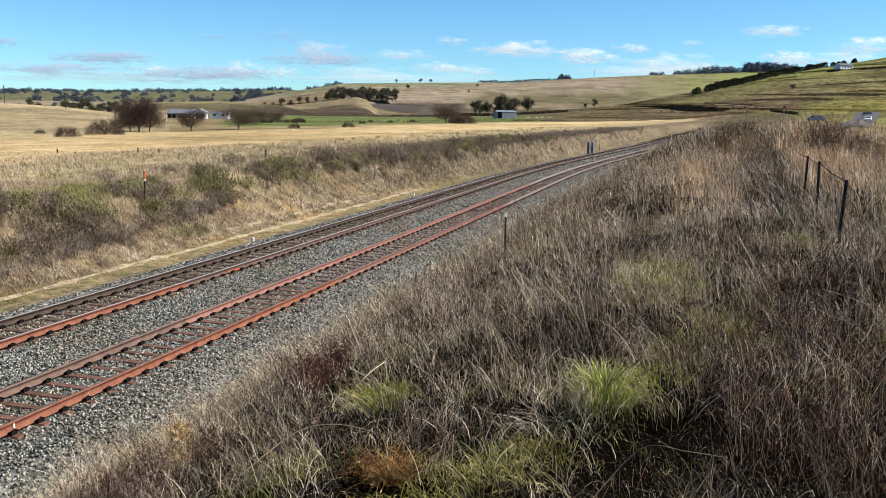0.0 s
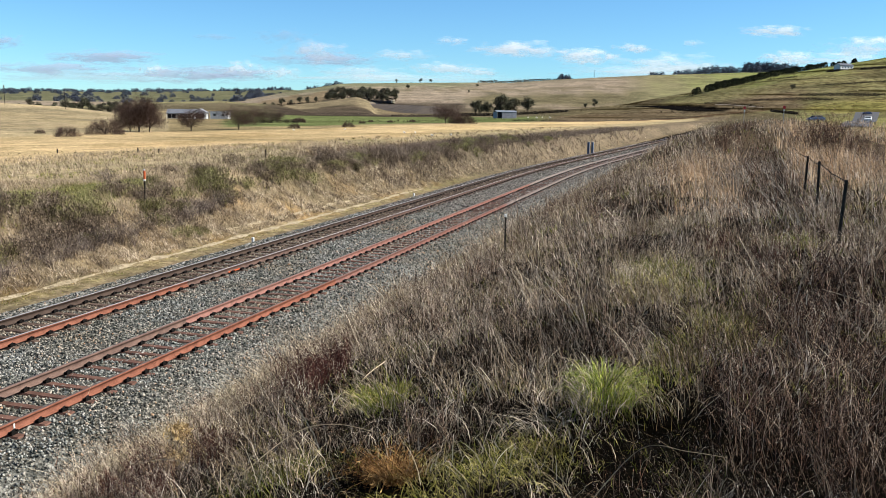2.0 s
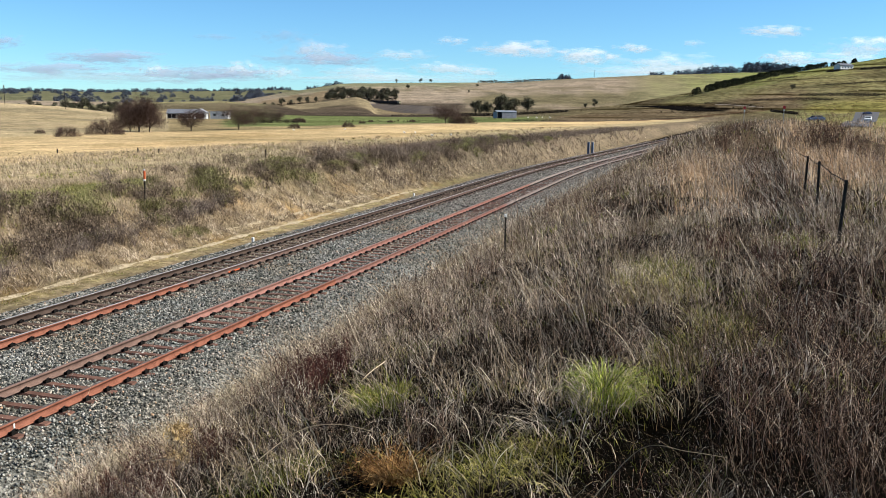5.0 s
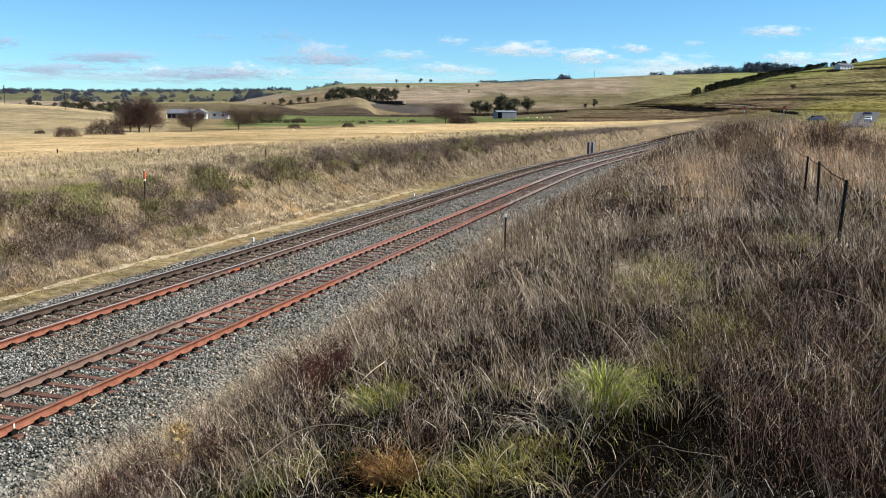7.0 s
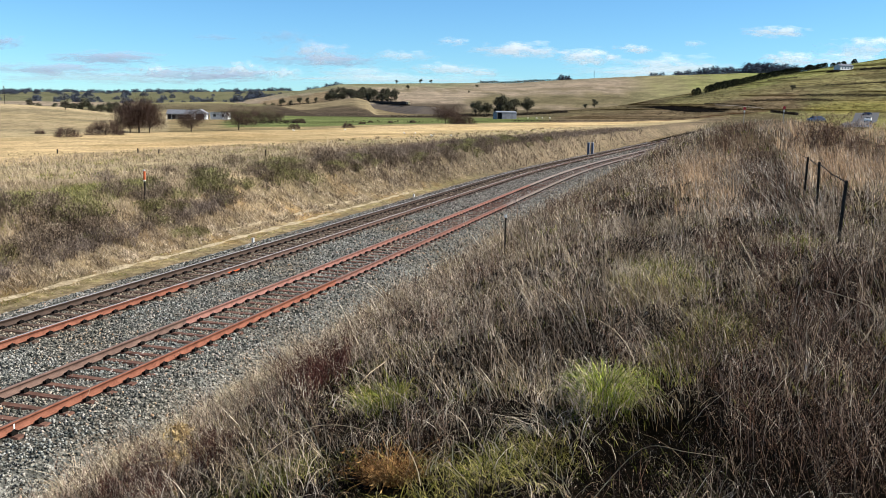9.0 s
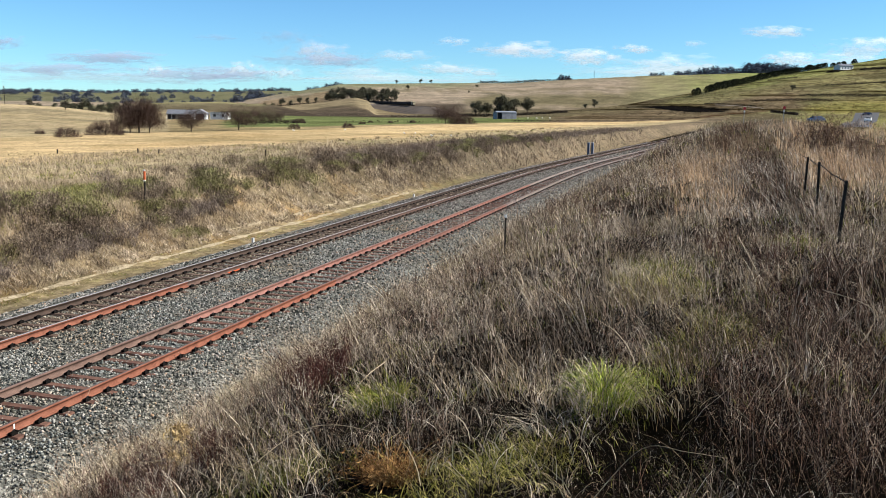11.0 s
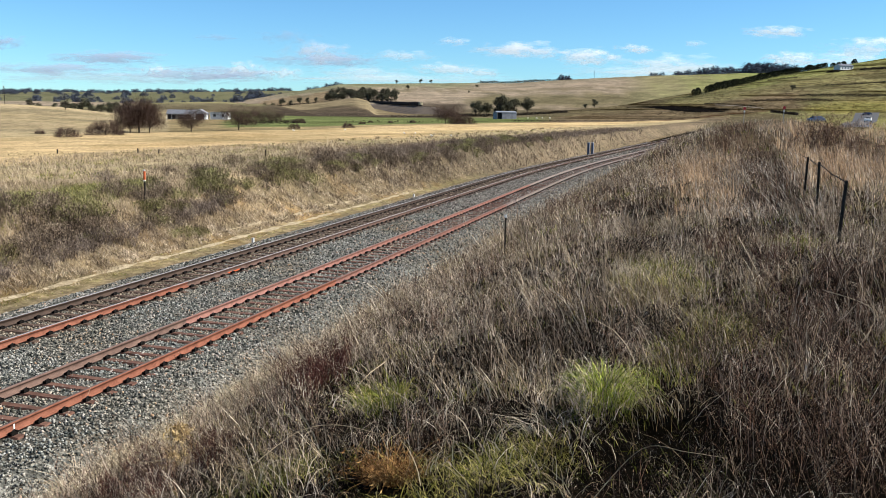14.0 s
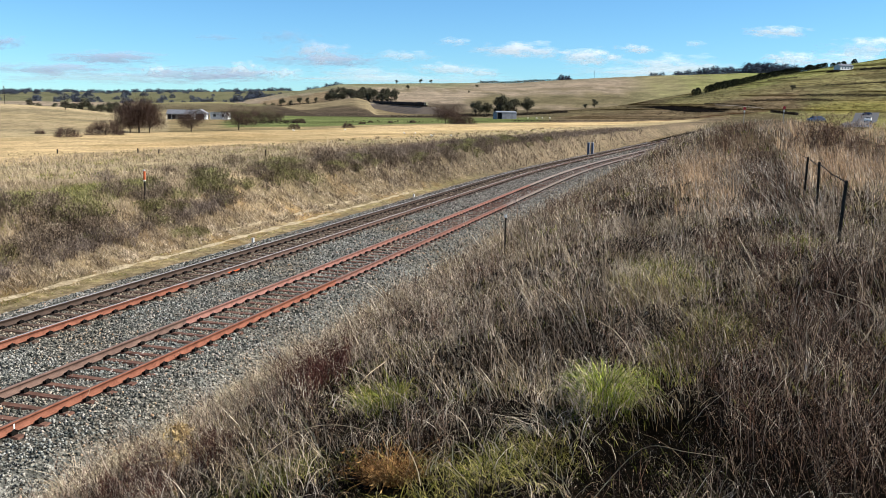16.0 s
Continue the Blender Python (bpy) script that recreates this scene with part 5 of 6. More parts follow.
def make_tree(name, label, kind, height, spread, seed, count, leaf, mat, low=0.45, limbs=6, group=""):
    """A tree with trunk, limbs and a crown of many small leaf clumps in uneven bunches."""
    r, rn = random.Random(seed), np.random.default_rng(seed)
    tree = thing(name, label, "tree", group=group)
    bm, ends = wood(r, height, height * 0.035, limbs, spread / 2, low)
    part("trunk", bm, m_bark, tree)
    bl = Blades()
    if kind == "bare":
        # fine twigs that fan out from the limbs, thinner to the outside
        e = np.array([tuple(p) for p in ends])
        i = rn.integers(0, len(e), count)
        base = e[i] + rn.normal(0, 0.2, (count, 3)) * spread * 0.5
        out = base - np.array([0, 0, height * 0.35])
        way = np.arctan2(out[:, 1], out[:, 0]) + rn.normal(0, 0.8, count)
        bl.add(base, way, height * rn.uniform(0.05, 0.2, count), rn.uniform(0.2, 1.4, count), rn.uniform(0, 0.5, count), np.full(count, leaf * 0.5), 2, rn)
        spot = np.repeat(base, 2, 0) + rn.normal(0, 0.045, (2 * count, 3)) * spread
        spot[:, 2] = np.maximum(spot[:, 2], height * rn.uniform(0.2, 0.35, 2 * count))
        bl.leaves(spot, np.full(2 * count, leaf * 1.7), rn)
    elif kind == "bush":
        a, u = rn.uniform(0, 2 * np.pi, count), rn.random(count)
        rad = spread / 2 * np.sqrt(1 - u * u * 0.8) * rn.uniform(0.3, 1, count) ** 0.5 * (1 + 0.18 * np.sin(3 * a + seed) + 0.1 * np.sin(7 * a))
        p = np.stack([rad * np.cos(a), rad * np.sin(a), height * u * rn.uniform(0.5, 1, count)], -1)
        bl.add(p, a + rn.normal(0, 0.7, count), height * rn.uniform(0.1, 0.3, count), rn.uniform(0.3, 1.7, count), rn.uniform(0, 0.6, count), np.full(count, leaf * 0.4), 2, rn)
        bl.leaves(np.repeat(p, 2, 0) + rn.normal(0, 0.1, (2 * count, 3)), np.full(2 * count, leaf * 1.7), rn)
    elif kind == "cone":
        u = rn.random(count) ** 0.7
        a = rn.uniform(0, 2 * np.pi, count)
        rad = spread / 2 * (0.35 + 0.65 * np.sin(np.pi * np.clip(u * 0.85 + 0.12, 0, 1))) * rn.uniform(0.5, 1.05, count) * (1 + 0.15 * np.sin(4 * a + 9 * u))
        bl.leaves(np.stack([rad * np.cos(a), rad * np.sin(a), height * (0.02 + 0.98 * u)], -1), np.full(count, leaf), rn)
    else:
        q = rn.normal(size=(10, 3))
        q /= np.linalg.norm(q, axis=1)[:, None]
        e = q * np.array([0.36, 0.36, 0]) * spread * rn.uniform(0.5, 1, (10, 1)) + np.array([0, 0, 1]) * (height * ((0.58 if low > 0.35 else 0.42) + 0.27 * q[:, 2:]))
        i = rn.integers(0, len(e), count)
        p = e[i] + rn.normal(0, 1, (count, 3)) * np.array([0.1, 0.1, 0.075]) * spread * rn.uniform(0.6, 1.2, len(e))[i][:, None]
        p[:, 2] = np.clip(p[:, 2] + 0, height * 0.12, height)
        bl.leaves(p, np.full(count, leaf), rn)
    hang("crown", bl.mesh("crown"), mat, tree)
    return tree


def plant_at(tree, b, f, scale=1.0, turn=0.0):
    m = Matrix.Translation(at(b, f, -0.1)) @ Matrix.Rotation(turn, 4, "Z")
    made = copy_thing(tree, m)
    made.scale = (scale,) * 3
    return made


def settle(tree, b, f, turn=0.0, scale=1.0):
    """Puts the first of a kind in its own place."""
    tree.matrix_basis = Matrix.Translation(at(b, f, -0.1)) @ Matrix.Rotation(turn, 4, "Z")
    tree.scale = (scale,) * 3


def make_trees():
    r = random.Random(31)
    # bare thorn trees and bushes along the far edge of the stubble
    big = make_tree("thorn_tree", "wide dark leafless thorn tree beside the stubble field", "bare", 6.6, 9.4, 41, 13000, 0.052, m_thorn, 0.18, 13)
    settle(big, 249, 130, 0, 0.72)
    one = make_tree("thorn_tree", "bare brown thorn tree on the field edge", "bare", 3.4, 4.2, 42, 2000, 0.06, m_thorn, 0.2, 9, "thorn trees by the farmhouse")
    settle(one, 340, 138)
    two = make_tree("thorn_tree", "spreading reddish-brown bare thorn tree beside the farmhouse", "bare", 3.9, 6.6, 43, 3000, 0.065, m_thorn, 0.2, 11, "thorn trees by the farmhouse")
    settle(two, 424, 152)
    plant_at(two, 462, 220, 0.9, 1.0)
    plant_at(two, 267, 132, 0.75, 1.3)
    plant_at(two, 233, 129, 0.65, 2.5)
    plant_at(two, 490, 235, 0.75, 2.2)
    plant_at(two, 786, 250, 1.3, 0.6)
    bush = make_tree("thorn_bush", "low twiggy grey-brown bush on the stubble edge", "bush", 2.3, 5.2, 44, 2000, 0.062, m_thorn, 0.3, 5, "field bushes")
    settle(bush, 190, 118)
    for b, f, s, t in ((121, 108, 0.62, 1), (818, 252, 1.35, 2), (806, 262, 1.1, 3), (522, 170, 0.5, 1.5), (615, 185, 0.55, 0.4), (530, 240, 0.7, 0), (75, 118, 0.3, 2), (640, 235, 0.4, 1), (690, 260, 0.4, 2), (728, 270, 0.45, 3), (655, 265, 0.35, 0)):
        plant_at(bush, b, f, s, t)
    # gum trees
    gums = [make_tree("gum_tree", "dark grey-green gum tree with a broken crown", "gum", 12, 11, 50 + k, 1000, 0.85, m_gum, 0.5, 6 + k, "gum trees on the hills") for k in range(3)]
    spots = [(838, 640, 1.1), (858, 655, 1.0), (884, 640, 1.4), (906, 650, 1.25), (928, 640, 1.15), (876, 660, 1.1), (846, 660, 0.9), (893, 655, 1.2), (1045, 760, 0.7), (1030, 770, 0.45), (1154, 950, 0.65), (1146, 945, 0.5),
             (760, 1420, 0.6), (742, 1430, 0.7), (700, 1430, 0.6), (840, 1250, 0.5), (720, 1200, 0.6), (826, 1150, 0.35), (1388, 560, 0.4)]
    for k, (b, f, s) in enumerate(spots):
        t = gums[k % 3]
        settle(t, b, f, r.uniform(0, 6), s) if k < 3 else plant_at(t, b, f, s, r.uniform(0, 6))
    # belt behind the mound, trees by the house, the ridge's line of trees
    for b in range(582, 702, 3):
        plant_at(gums[r.randrange(3)], b + r.uniform(-3, 3), r.uniform(1000, 1090), r.uniform(0.8, 1.25), r.uniform(0, 6))
    for b in (44, 60, 74, 90, 104, 122, 138, 152, 163, 172, 184, 200, 210, 216, 228, 246, 262, 276):
        plant_at(gums[r.randrange(3)], b, r.uniform(300, 430), r.uniform(0.28, 0.55), r.uniform(0, 6))
    for b in (362, 372, 388, 415, 436, 470, 485, 500, 516, 532, 545, 560):
        plant_at(gums[r.randrange(3)], b, r.uniform(860, 1000), r.uniform(0.5, 0.9), r.uniform(0, 6))
    for b in range(842, 970, 4):
        plant_at(gums[r.randrange(3)], b, 1490 + r.uniform(-30, 30), r.uniform(0.25, 0.5), r.uniform(0, 6))
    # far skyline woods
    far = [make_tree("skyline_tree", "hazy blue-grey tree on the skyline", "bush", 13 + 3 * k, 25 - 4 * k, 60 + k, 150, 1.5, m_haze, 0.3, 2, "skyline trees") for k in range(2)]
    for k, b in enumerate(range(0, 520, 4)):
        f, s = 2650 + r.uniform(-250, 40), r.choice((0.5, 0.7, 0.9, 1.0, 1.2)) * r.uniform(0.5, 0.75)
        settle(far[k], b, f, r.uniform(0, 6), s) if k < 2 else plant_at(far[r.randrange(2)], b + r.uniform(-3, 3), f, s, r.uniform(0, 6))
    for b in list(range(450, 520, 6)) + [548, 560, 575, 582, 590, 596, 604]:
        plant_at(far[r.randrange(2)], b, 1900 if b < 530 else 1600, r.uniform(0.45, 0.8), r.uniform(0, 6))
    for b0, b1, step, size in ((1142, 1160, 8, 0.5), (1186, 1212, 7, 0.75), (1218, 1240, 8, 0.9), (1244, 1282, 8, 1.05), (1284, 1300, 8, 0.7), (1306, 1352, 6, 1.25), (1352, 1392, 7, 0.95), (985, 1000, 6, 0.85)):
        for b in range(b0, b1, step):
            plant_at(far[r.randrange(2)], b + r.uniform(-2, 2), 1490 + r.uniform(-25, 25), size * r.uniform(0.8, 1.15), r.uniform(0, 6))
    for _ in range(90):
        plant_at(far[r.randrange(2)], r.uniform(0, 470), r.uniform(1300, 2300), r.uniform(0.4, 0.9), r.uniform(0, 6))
    # clipped dark conifers up the green hill
    pine = make_tree("hedge_conifer", "dense dark conifer in a windbreak row up the hill", "cone", 5.6, 5.2, 70, 520, 0.8, m_pine, 0.2, 3, "windbreak conifers")
    k = 0
    for i in range(46):
        u = i / 45
        if i in (2, 3):
            continue
        b, f = 1219 + 222 * u + r.uniform(-2, 2), 640 + 160 * u
        s = r.uniform(0.85, 1.1)
        settle(pine, b, f, r.uniform(0, 6), s) if k == 0 else plant_at(pine, b, f, s, r.uniform(0, 6))
        k += 1
    for b in (1455, 1464, 1473, 1491):
        plant_at(pine, b, 830, r.uniform(1.0, 1.25), r.uniform(0, 6))
    plant_at(pine, 1566, 560, 1.0, 0)


make_trees()

# ---- buildings ----
m_white = worn("white_paint", (0.4884, 0.4884, 0.4736), (0.592, 0.592, 0.5772), 1.2, 0.6, 0, 0.05)
m_tin = worn("galvanised_iron", (0.1687, 0.18, 0.1912), (0.2531, 0.2643, 0.2756), 0.8, 0.45, 0.3, 0.1)
m_shed = worn("shed_iron", (0.20, 0.20, 0.22), (0.28, 0.28, 0.305), 0.8, 0.6, 0.0, 0.1)
m_roof = worn("grey_roof", (0.0700, 0.0740, 0.0850), (0.1150, 0.1200, 0.1350), 0.8, 0.6, 0.0, 0.1)
# near-black for painted shade in the buildings, and for the animals' dark legs
m_gloom = worn("painted_shade_and_legs", (0.012, 0.012, 0.014), (0.03, 0.03, 0.035), 2, 0.6, 0, 0)
m_glass = worn("window_glass", (0.02, 0.025, 0.03), (0.04, 0.05, 0.06), 2, 0.08, 0, 0)
m_concrete = worn("concrete", (0.1687, 0.1631, 0.1518), (0.2362, 0.2306, 0.2137), 2, 0.9, 0, 0.1)


def gable(bm, x0, y0, x1, y1, z0, z1, over=0.4, thick=0.12):
    """A pitched roof with its ridge along x."""
    ym = (y0 + y1) / 2
    lo, hi = (y0 - over), (y1 + over)
    drop = (z1 - z0) / (ym - y0) * over
    v = [bm.verts.new(p) for x in (x0 - over, x1 + over) for p in ((x, lo, z0 - drop), (x, ym, z1), (x, hi, z0 - drop), (x, hi, z0 - drop + thick), (x, ym, z1 + thick * 1.3), (x, lo, z0 - drop + thick))]
    for i in range(6):
        j = (i + 1) % 6
        bm.faces.new((v[i], v[j], v[6 + j], v[6 + i]))
    bm.faces.new(v[5::-1])
    bm.faces.new(v[6:])
    bmesh.ops.recalc_face_normals(bm, faces=bm.faces)
    return bm


def facing(b, f, turn=0.0):
    """Upright pose at a bearing: local x to the viewer's right, y away from the viewer."""
    return Matrix.Translation(at(b, f)) @ Matrix.Rotation(HEAD - math.pi / 2 + radians(turn), 4, "Z")


def walls(name, x0, y0, z0, x1, y1, z1, peak, mat, parent):
    """A hollow house body with gables at its ends in x."""
    bm = bmesh.new()
    ym = (y0 + y1) / 2
    rows = [[bm.verts.new(p) for p in ((x, y0, z0), (x, y0, z1), (x, ym, peak), (x, y1, z1), (x, y1, z0))] for x in (x0, x1)]
    a, b = rows
    for i in range(4):
        bm.faces.new((a[i], a[i + 1], b[i + 1], b[i]))
    bm.faces.new(a[::-1])
    bm.faces.new(b)
    bmesh.ops.recalc_face_normals(bm, faces=bm.faces)
    return part(name, bm, mat, parent)


def window(parent, x, y, z, w, h, normal=-1):
    bm = bmesh.new()
    box(bm, x - w / 2 - 0.06, y - 0.03, z - 0.06, x + w / 2 + 0.06, y + 0.03, z + h + 0.06, 0.01)
    win = part("window", bm, m_white, parent)
    bm = bmesh.new()
    box(bm, x - w / 2, y - 0.045, z, x + w / 2, y - 0.032, z + h)
    part("pane", bm, m_glass, win)


def make_buildings():
    # long farmhouse with a white gable and a verandah
    h = thing("farmhouse", "long single-storey farmhouse with grey roofs and a white gable", "house", facing(345, 300, 8))
    walls("wall", -10, 0, 0, 3, 7, 2.5, 4.1, m_white, h)
    bm = bmesh.new()
    part("roof", gable(bm, -10, 0, 3, 7, 2.55, 4.2), m_roof, h)
    part("verandah_roof", box(bmesh.new(), -10.3, -2.4, 2.15, 0.2, 0.1, 2.27, 0.02), m_roof, h)
    for k in range(6):
        part("post", rod(bmesh.new(), (-10 + 2 * k, -2.2, 0), (-10 + 2 * k, -2.2, 2.15), 0.07), m_white, h)
    # near-black sheet on the wall paints the shade under the verandah
    part("dark_wall", box(bmesh.new(), -9.9, -0.05, 0.1, -1.2, -0.02, 2.1), m_gloom, h)
    # the cross wing with its gable towards the field
    bm = bmesh.new()
    rows = [[bm.verts.new(p) for p in ((0.4, y, 0), (0.4, y, 2.6), (2.9, y, 4.3), (5.4, y, 2.6), (5.4, y, 0))] for y in (-2.2, 5)]
    for i in range(4):
        bm.faces.new((rows[0][i], rows[0][i + 1], rows[1][i + 1], rows[1][i]))
    bm.faces.new(rows[0]), bm.faces.new(rows[1][::-1])
    bmesh.ops.recalc_face_normals(bm, faces=bm.faces)
    part("gable_wing", bm, m_white, h)
    for side in (-1, 1):
        bm = bmesh.new()
        v = [bm.verts.new(p) for y in (-2.6, 5.2) for p in ((2.9, y, 4.45), (2.9 + side * 2.9, y, 2.45), (2.9 + side * 2.9, y, 2.6), (2.9, y, 4.62))]
        for i in range(4):
            bm.faces.new((v[i], v[(i + 1) % 4], v[4 + (i + 1) % 4], v[4 + i]))
        bm.faces.new(v[3::-1]), bm.faces.new(v[4:])
        bmesh.ops.recalc_face_normals(bm, faces=bm.faces)
        part("gable_roof", bm, m_tin, h)
    # flat near-black sheet paints the shade inside the porch
    part("porch_opening", box(bmesh.new(), 1.2, -2.24, 0.1, 4.4, -2.2, 2.4), m_gloom, h)
    window(h, -6, -0.08, 0.9, 1.4, 1.1), window(h, -3, -0.08, 0.9, 1.4, 1.1)
    h.scale = (0.9, 0.8, 0.78)
    s = thing("farm_shed", "white-walled outbuilding with a flat tin roof beside the farmhouse", "shed", facing(390, 302, 4))
    part("wall", box(bmesh.new(), -3.2, 0, 0, 3.2, 5, 2.5, 0.03), m_white, s)
    part("roof", box(bmesh.new(), -3.5, -0.4, 2.52, 3.5, 5.4, 2.68, 0.02), m_tin, s)
    window(s, -1.6, -0.03, 1.0, 0.9, 0.9), window(s, 1.4, -0.03, 1.0, 0.9, 0.9)
    # hay shed with an open bay
    s = thing("hay_shed", "corrugated iron farm shed with one open dark bay", "shed", facing(893, 442, 14))
    for y0, y1 in ((0, 0.1), (6.9, 7.0)):
        part("wall", box(bmesh.new(), -5.4 if y0 else -2.6, y0, 0, 5.4, y1, 3.4), m_shed, s)
    for x in (-5.4, 5.3):
        part("end_wall", box(bmesh.new(), x, 0.1, 0, x + 0.1, 6.9, 3.4), m_shed, s)
    for k in range(27):
        part("rib", box(bmesh.new(), -2.5 + 0.3 * k, -0.03, 0.02, -2.42 + 0.3 * k, 0, 3.38), m_shed, s)
    part("roof", gable(bmesh.new(), -5.4, 0, 5.4, 7, 3.42, 4.0, 0.2), m_tin, s)
    part("post", box(bmesh.new(), -5.4, 0, 0, -5.25, 0.12, 3.4), m_shed, s)
    # added near-black board and floor colour paint the shade inside the open bay
    part("inner_wall", box(bmesh.new(), -5.3, 1.2, 0.05, -2.5, 1.3, 3.4), m_gloom, s)
    part("floor", box(bmesh.new(), -5.25, 0.15, 0.0, -2.6, 6.9, 0.05), m_gloom, s)
    # house on the hill
    s = thing("hill_house", "pale grey house with a low iron roof on the green hill", "house", facing(1479, 655, 20))
    walls("wall", -7.5, 0, 0, 7.5, 8, 3.6, 5.2, m_white, s)
    part("roof", gable(bmesh.new(), -7.5, 0, 7.5, 8, 3.65, 5.4, 0.5), m_roof, s)
    for x in (-5, -2, 1.5, 5):
        window(s, x, -0.03, 1.0, 1.5, 1.4)
    s.scale = (0.85, 0.85, 0.85)


make_buildings()

# ---- trackside and field things ----
m_post = worn("weathered_post", (0.0112, 0.0101, 0.009), (0.0394, 0.0337, 0.0281), 8, 0.9, 0, 0.3)
m_orange = worn("orange_paint", (0.3093, 0.0506, 0.0169), (0.4218, 0.09, 0.0281), 6, 0.6, 0, 0.1)
m_blue = worn("blue_grey_box", (0.0900, 0.1100, 0.1500), (0.1350, 0.1550, 0.2000), 6, 0.5, 0.2, 0.05)
m_red_sign = worn("red_enamel", (0.2812, 0.0112, 0.0112), (0.3937, 0.0225, 0.0169), 6, 0.4, 0, 0.02)
m_black_strip = worn("black_earth", (0.002, 0.002, 0.002), (0.006, 0.005, 0.0045), 0.25, 0.95, 0, 0.3)
m_black_strip.node_tree.nodes["Principled BSDF"].inputs["Specular IOR Level"].default_value = 0.0
m_dirt = worn("pale_dirt", (0.135, 0.1125, 0.09), (0.1912, 0.1687, 0.135), 0.3, 0.95, 0, 0.1)
m_asphalt = worn("asphalt", (0.0422, 0.0422, 0.045), (0.0731, 0.0731, 0.0759), 1.0, 0.9, 0, 0.2, "island")


def make_small():
    x, y = 31.2, 24.0
    z = float(ground(x, y))
    p = thing("marker_post", "orange and white marker post on the far bank", "marker post", pose(x, y, z, 0, 2))
    part("stake", rod(bmesh.new(), (0, 0, -0.2), (0, 0, 1.5), 0.035), m_post, p)
    part("sleeve", rod(bmesh.new(), (0, 0, 1.06), (0, 0, 1.45), 0.045, sides=10), m_orange, p, "orange sleeve")
    part("cap", rod(bmesh.new(), (0, 0, 1.45), (0, 0, 1.52), 0.04, sides=10), m_white, p, "white cap")
    part("band", rod(bmesh.new(), (0, 0, 1.0), (0, 0, 1.06), 0.047, sides=10), m_white, p)
    # boundary fence
    first = None
    for k, (x, y, lean) in enumerate(((14.91, -2.16, 2), (19.53, -2.35, -1), (22.54, -2.39, 1))):
        z = float(ground(x, y))
        m = pose(x, y, z, lean, -lean, 0)
        if first is None:
            first = thing("fence_post", "dark weathered timber fence post in dry grass", "fence post", m, "boundary fence posts")
            bm = box(bmesh.new(), -0.028, -0.025, -0.3, 0.028, 0.025, 4.55 - z, 0.008)
            part("post", bm, m_post, first)
            bm = rod(bmesh.new(), (-0.036, 0, 4.48 - z), (-0.036, 0.045, 4.48 - z), 0.009, sides=4)
            part("staple", bm, m_post, first)
        else:
            copy_thing(first, m)
    bm = bmesh.new()
    pts = [(14.91, -2.2, 4.52), (19.53, -2.38, 4.52), (22.54, -2.43, 4.52), (26.95, -2.56, 4.52), (49, -3.43, 4.62)]
    for a, b in zip(pts, pts[1:]):
        mid = (Vector(a) + Vector(b)) / 2 - Vector((0, 0, 0.03))
        rod(bm, a, mid, 0.01, sides=4), rod(bm, mid, b, 0.01, sides=4)
    tagged(part("fence_wire", bm, m_post), "rusty wire along the boundary fence", "wire")
    # lineside cabinets
    for dx, label in ((0, "blue-grey"), (1.0, "blue-grey")):
        x, y = 114.4 + dx * 0.3, float(18.2 - dx * 0.5 + bend(114.4))
        p = thing("signal_cabinet", "slim blue-grey trackside cabinet on a concrete foot", "cabinet", pose(x, y, -0.4), "trackside cabinets")
        part("foot", box(bmesh.new(), -0.24, -0.19, 0, 0.24, 0.19, 0.25, 0.02), m_concrete, p)
        part("body", box(bmesh.new(), -0.2, -0.15, 0.25, 0.2, 0.15, 1.9, 0.03), m_blue, p)
        part("lid", box(bmesh.new(), -0.22, -0.17, 1.9, 0.22, 0.17, 1.98, 0.02), m_tin, p)
        part("door", box(bmesh.new(), -0.212, -0.12, 0.32, -0.2, 0.12, 1.84, 0.005), m_blue, p)
    # crossing signs beyond the crest
    for b, f in ((1307, 150), (1376, 140)):
        x, y, z = at(b, f)
        top = EYE.z + (13 if b > 1350 else 11) / LENS * f
        p = thing("crossing_sign", "red and white disc sign on a pole beyond the weeds", "sign", Matrix.Translation((x, y, z)) @ Matrix.Rotation(HEAD, 4, "Z"), "crossing signs")
        part("pole", rod(bmesh.new(), (0, 0, -0.3), (0, 0, top - z), 0.05), m_tin, p)
        part("disc", rod(bmesh.new(), (-0.06, 0, top - z - 0.1), (-0.09, 0, top - z - 0.1), 0.27, sides=20), m_red_sign, p)
        part("plate", box(bmesh.new(), -0.085, -0.14, top - z - 0.75, -0.06, 0.14, top - z - 0.5), m_white, p)
    # road and cars
    ys = np.linspace(0, 1, 60)
    f = 115 + 310 * ys ** 1.4
    b = np.interp(f, (100, 150, 210, 300, 425), (1502, 1505, 1509, 1514, 1522))
    verts = []
    for ff, bb in zip(f, b):
        for side in (-1, -0.33, 0.33, 1):
            x, y, z = at(bb + side * (2.4 + 0.012 * (ff - 115)) / ff * LENS, ff, 0.25 if abs(side) < 0.5 else 0.2)
            verts.append((x, y, z))
    n = len(f)
    i, j = np.meshgrid(np.arange(n - 1), np.arange(3), indexing="ij")
    faces = np.stack([i * 4 + j, i * 4 + j + 1, (i + 1) * 4 + j + 1, (i + 1) * 4 + j], -1).reshape(-1, 4)
    # a near-black strip of ground in the fold of the brown slope
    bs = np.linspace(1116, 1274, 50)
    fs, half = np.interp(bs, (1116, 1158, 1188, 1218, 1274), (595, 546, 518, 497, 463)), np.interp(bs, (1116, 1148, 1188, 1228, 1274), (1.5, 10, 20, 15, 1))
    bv = []
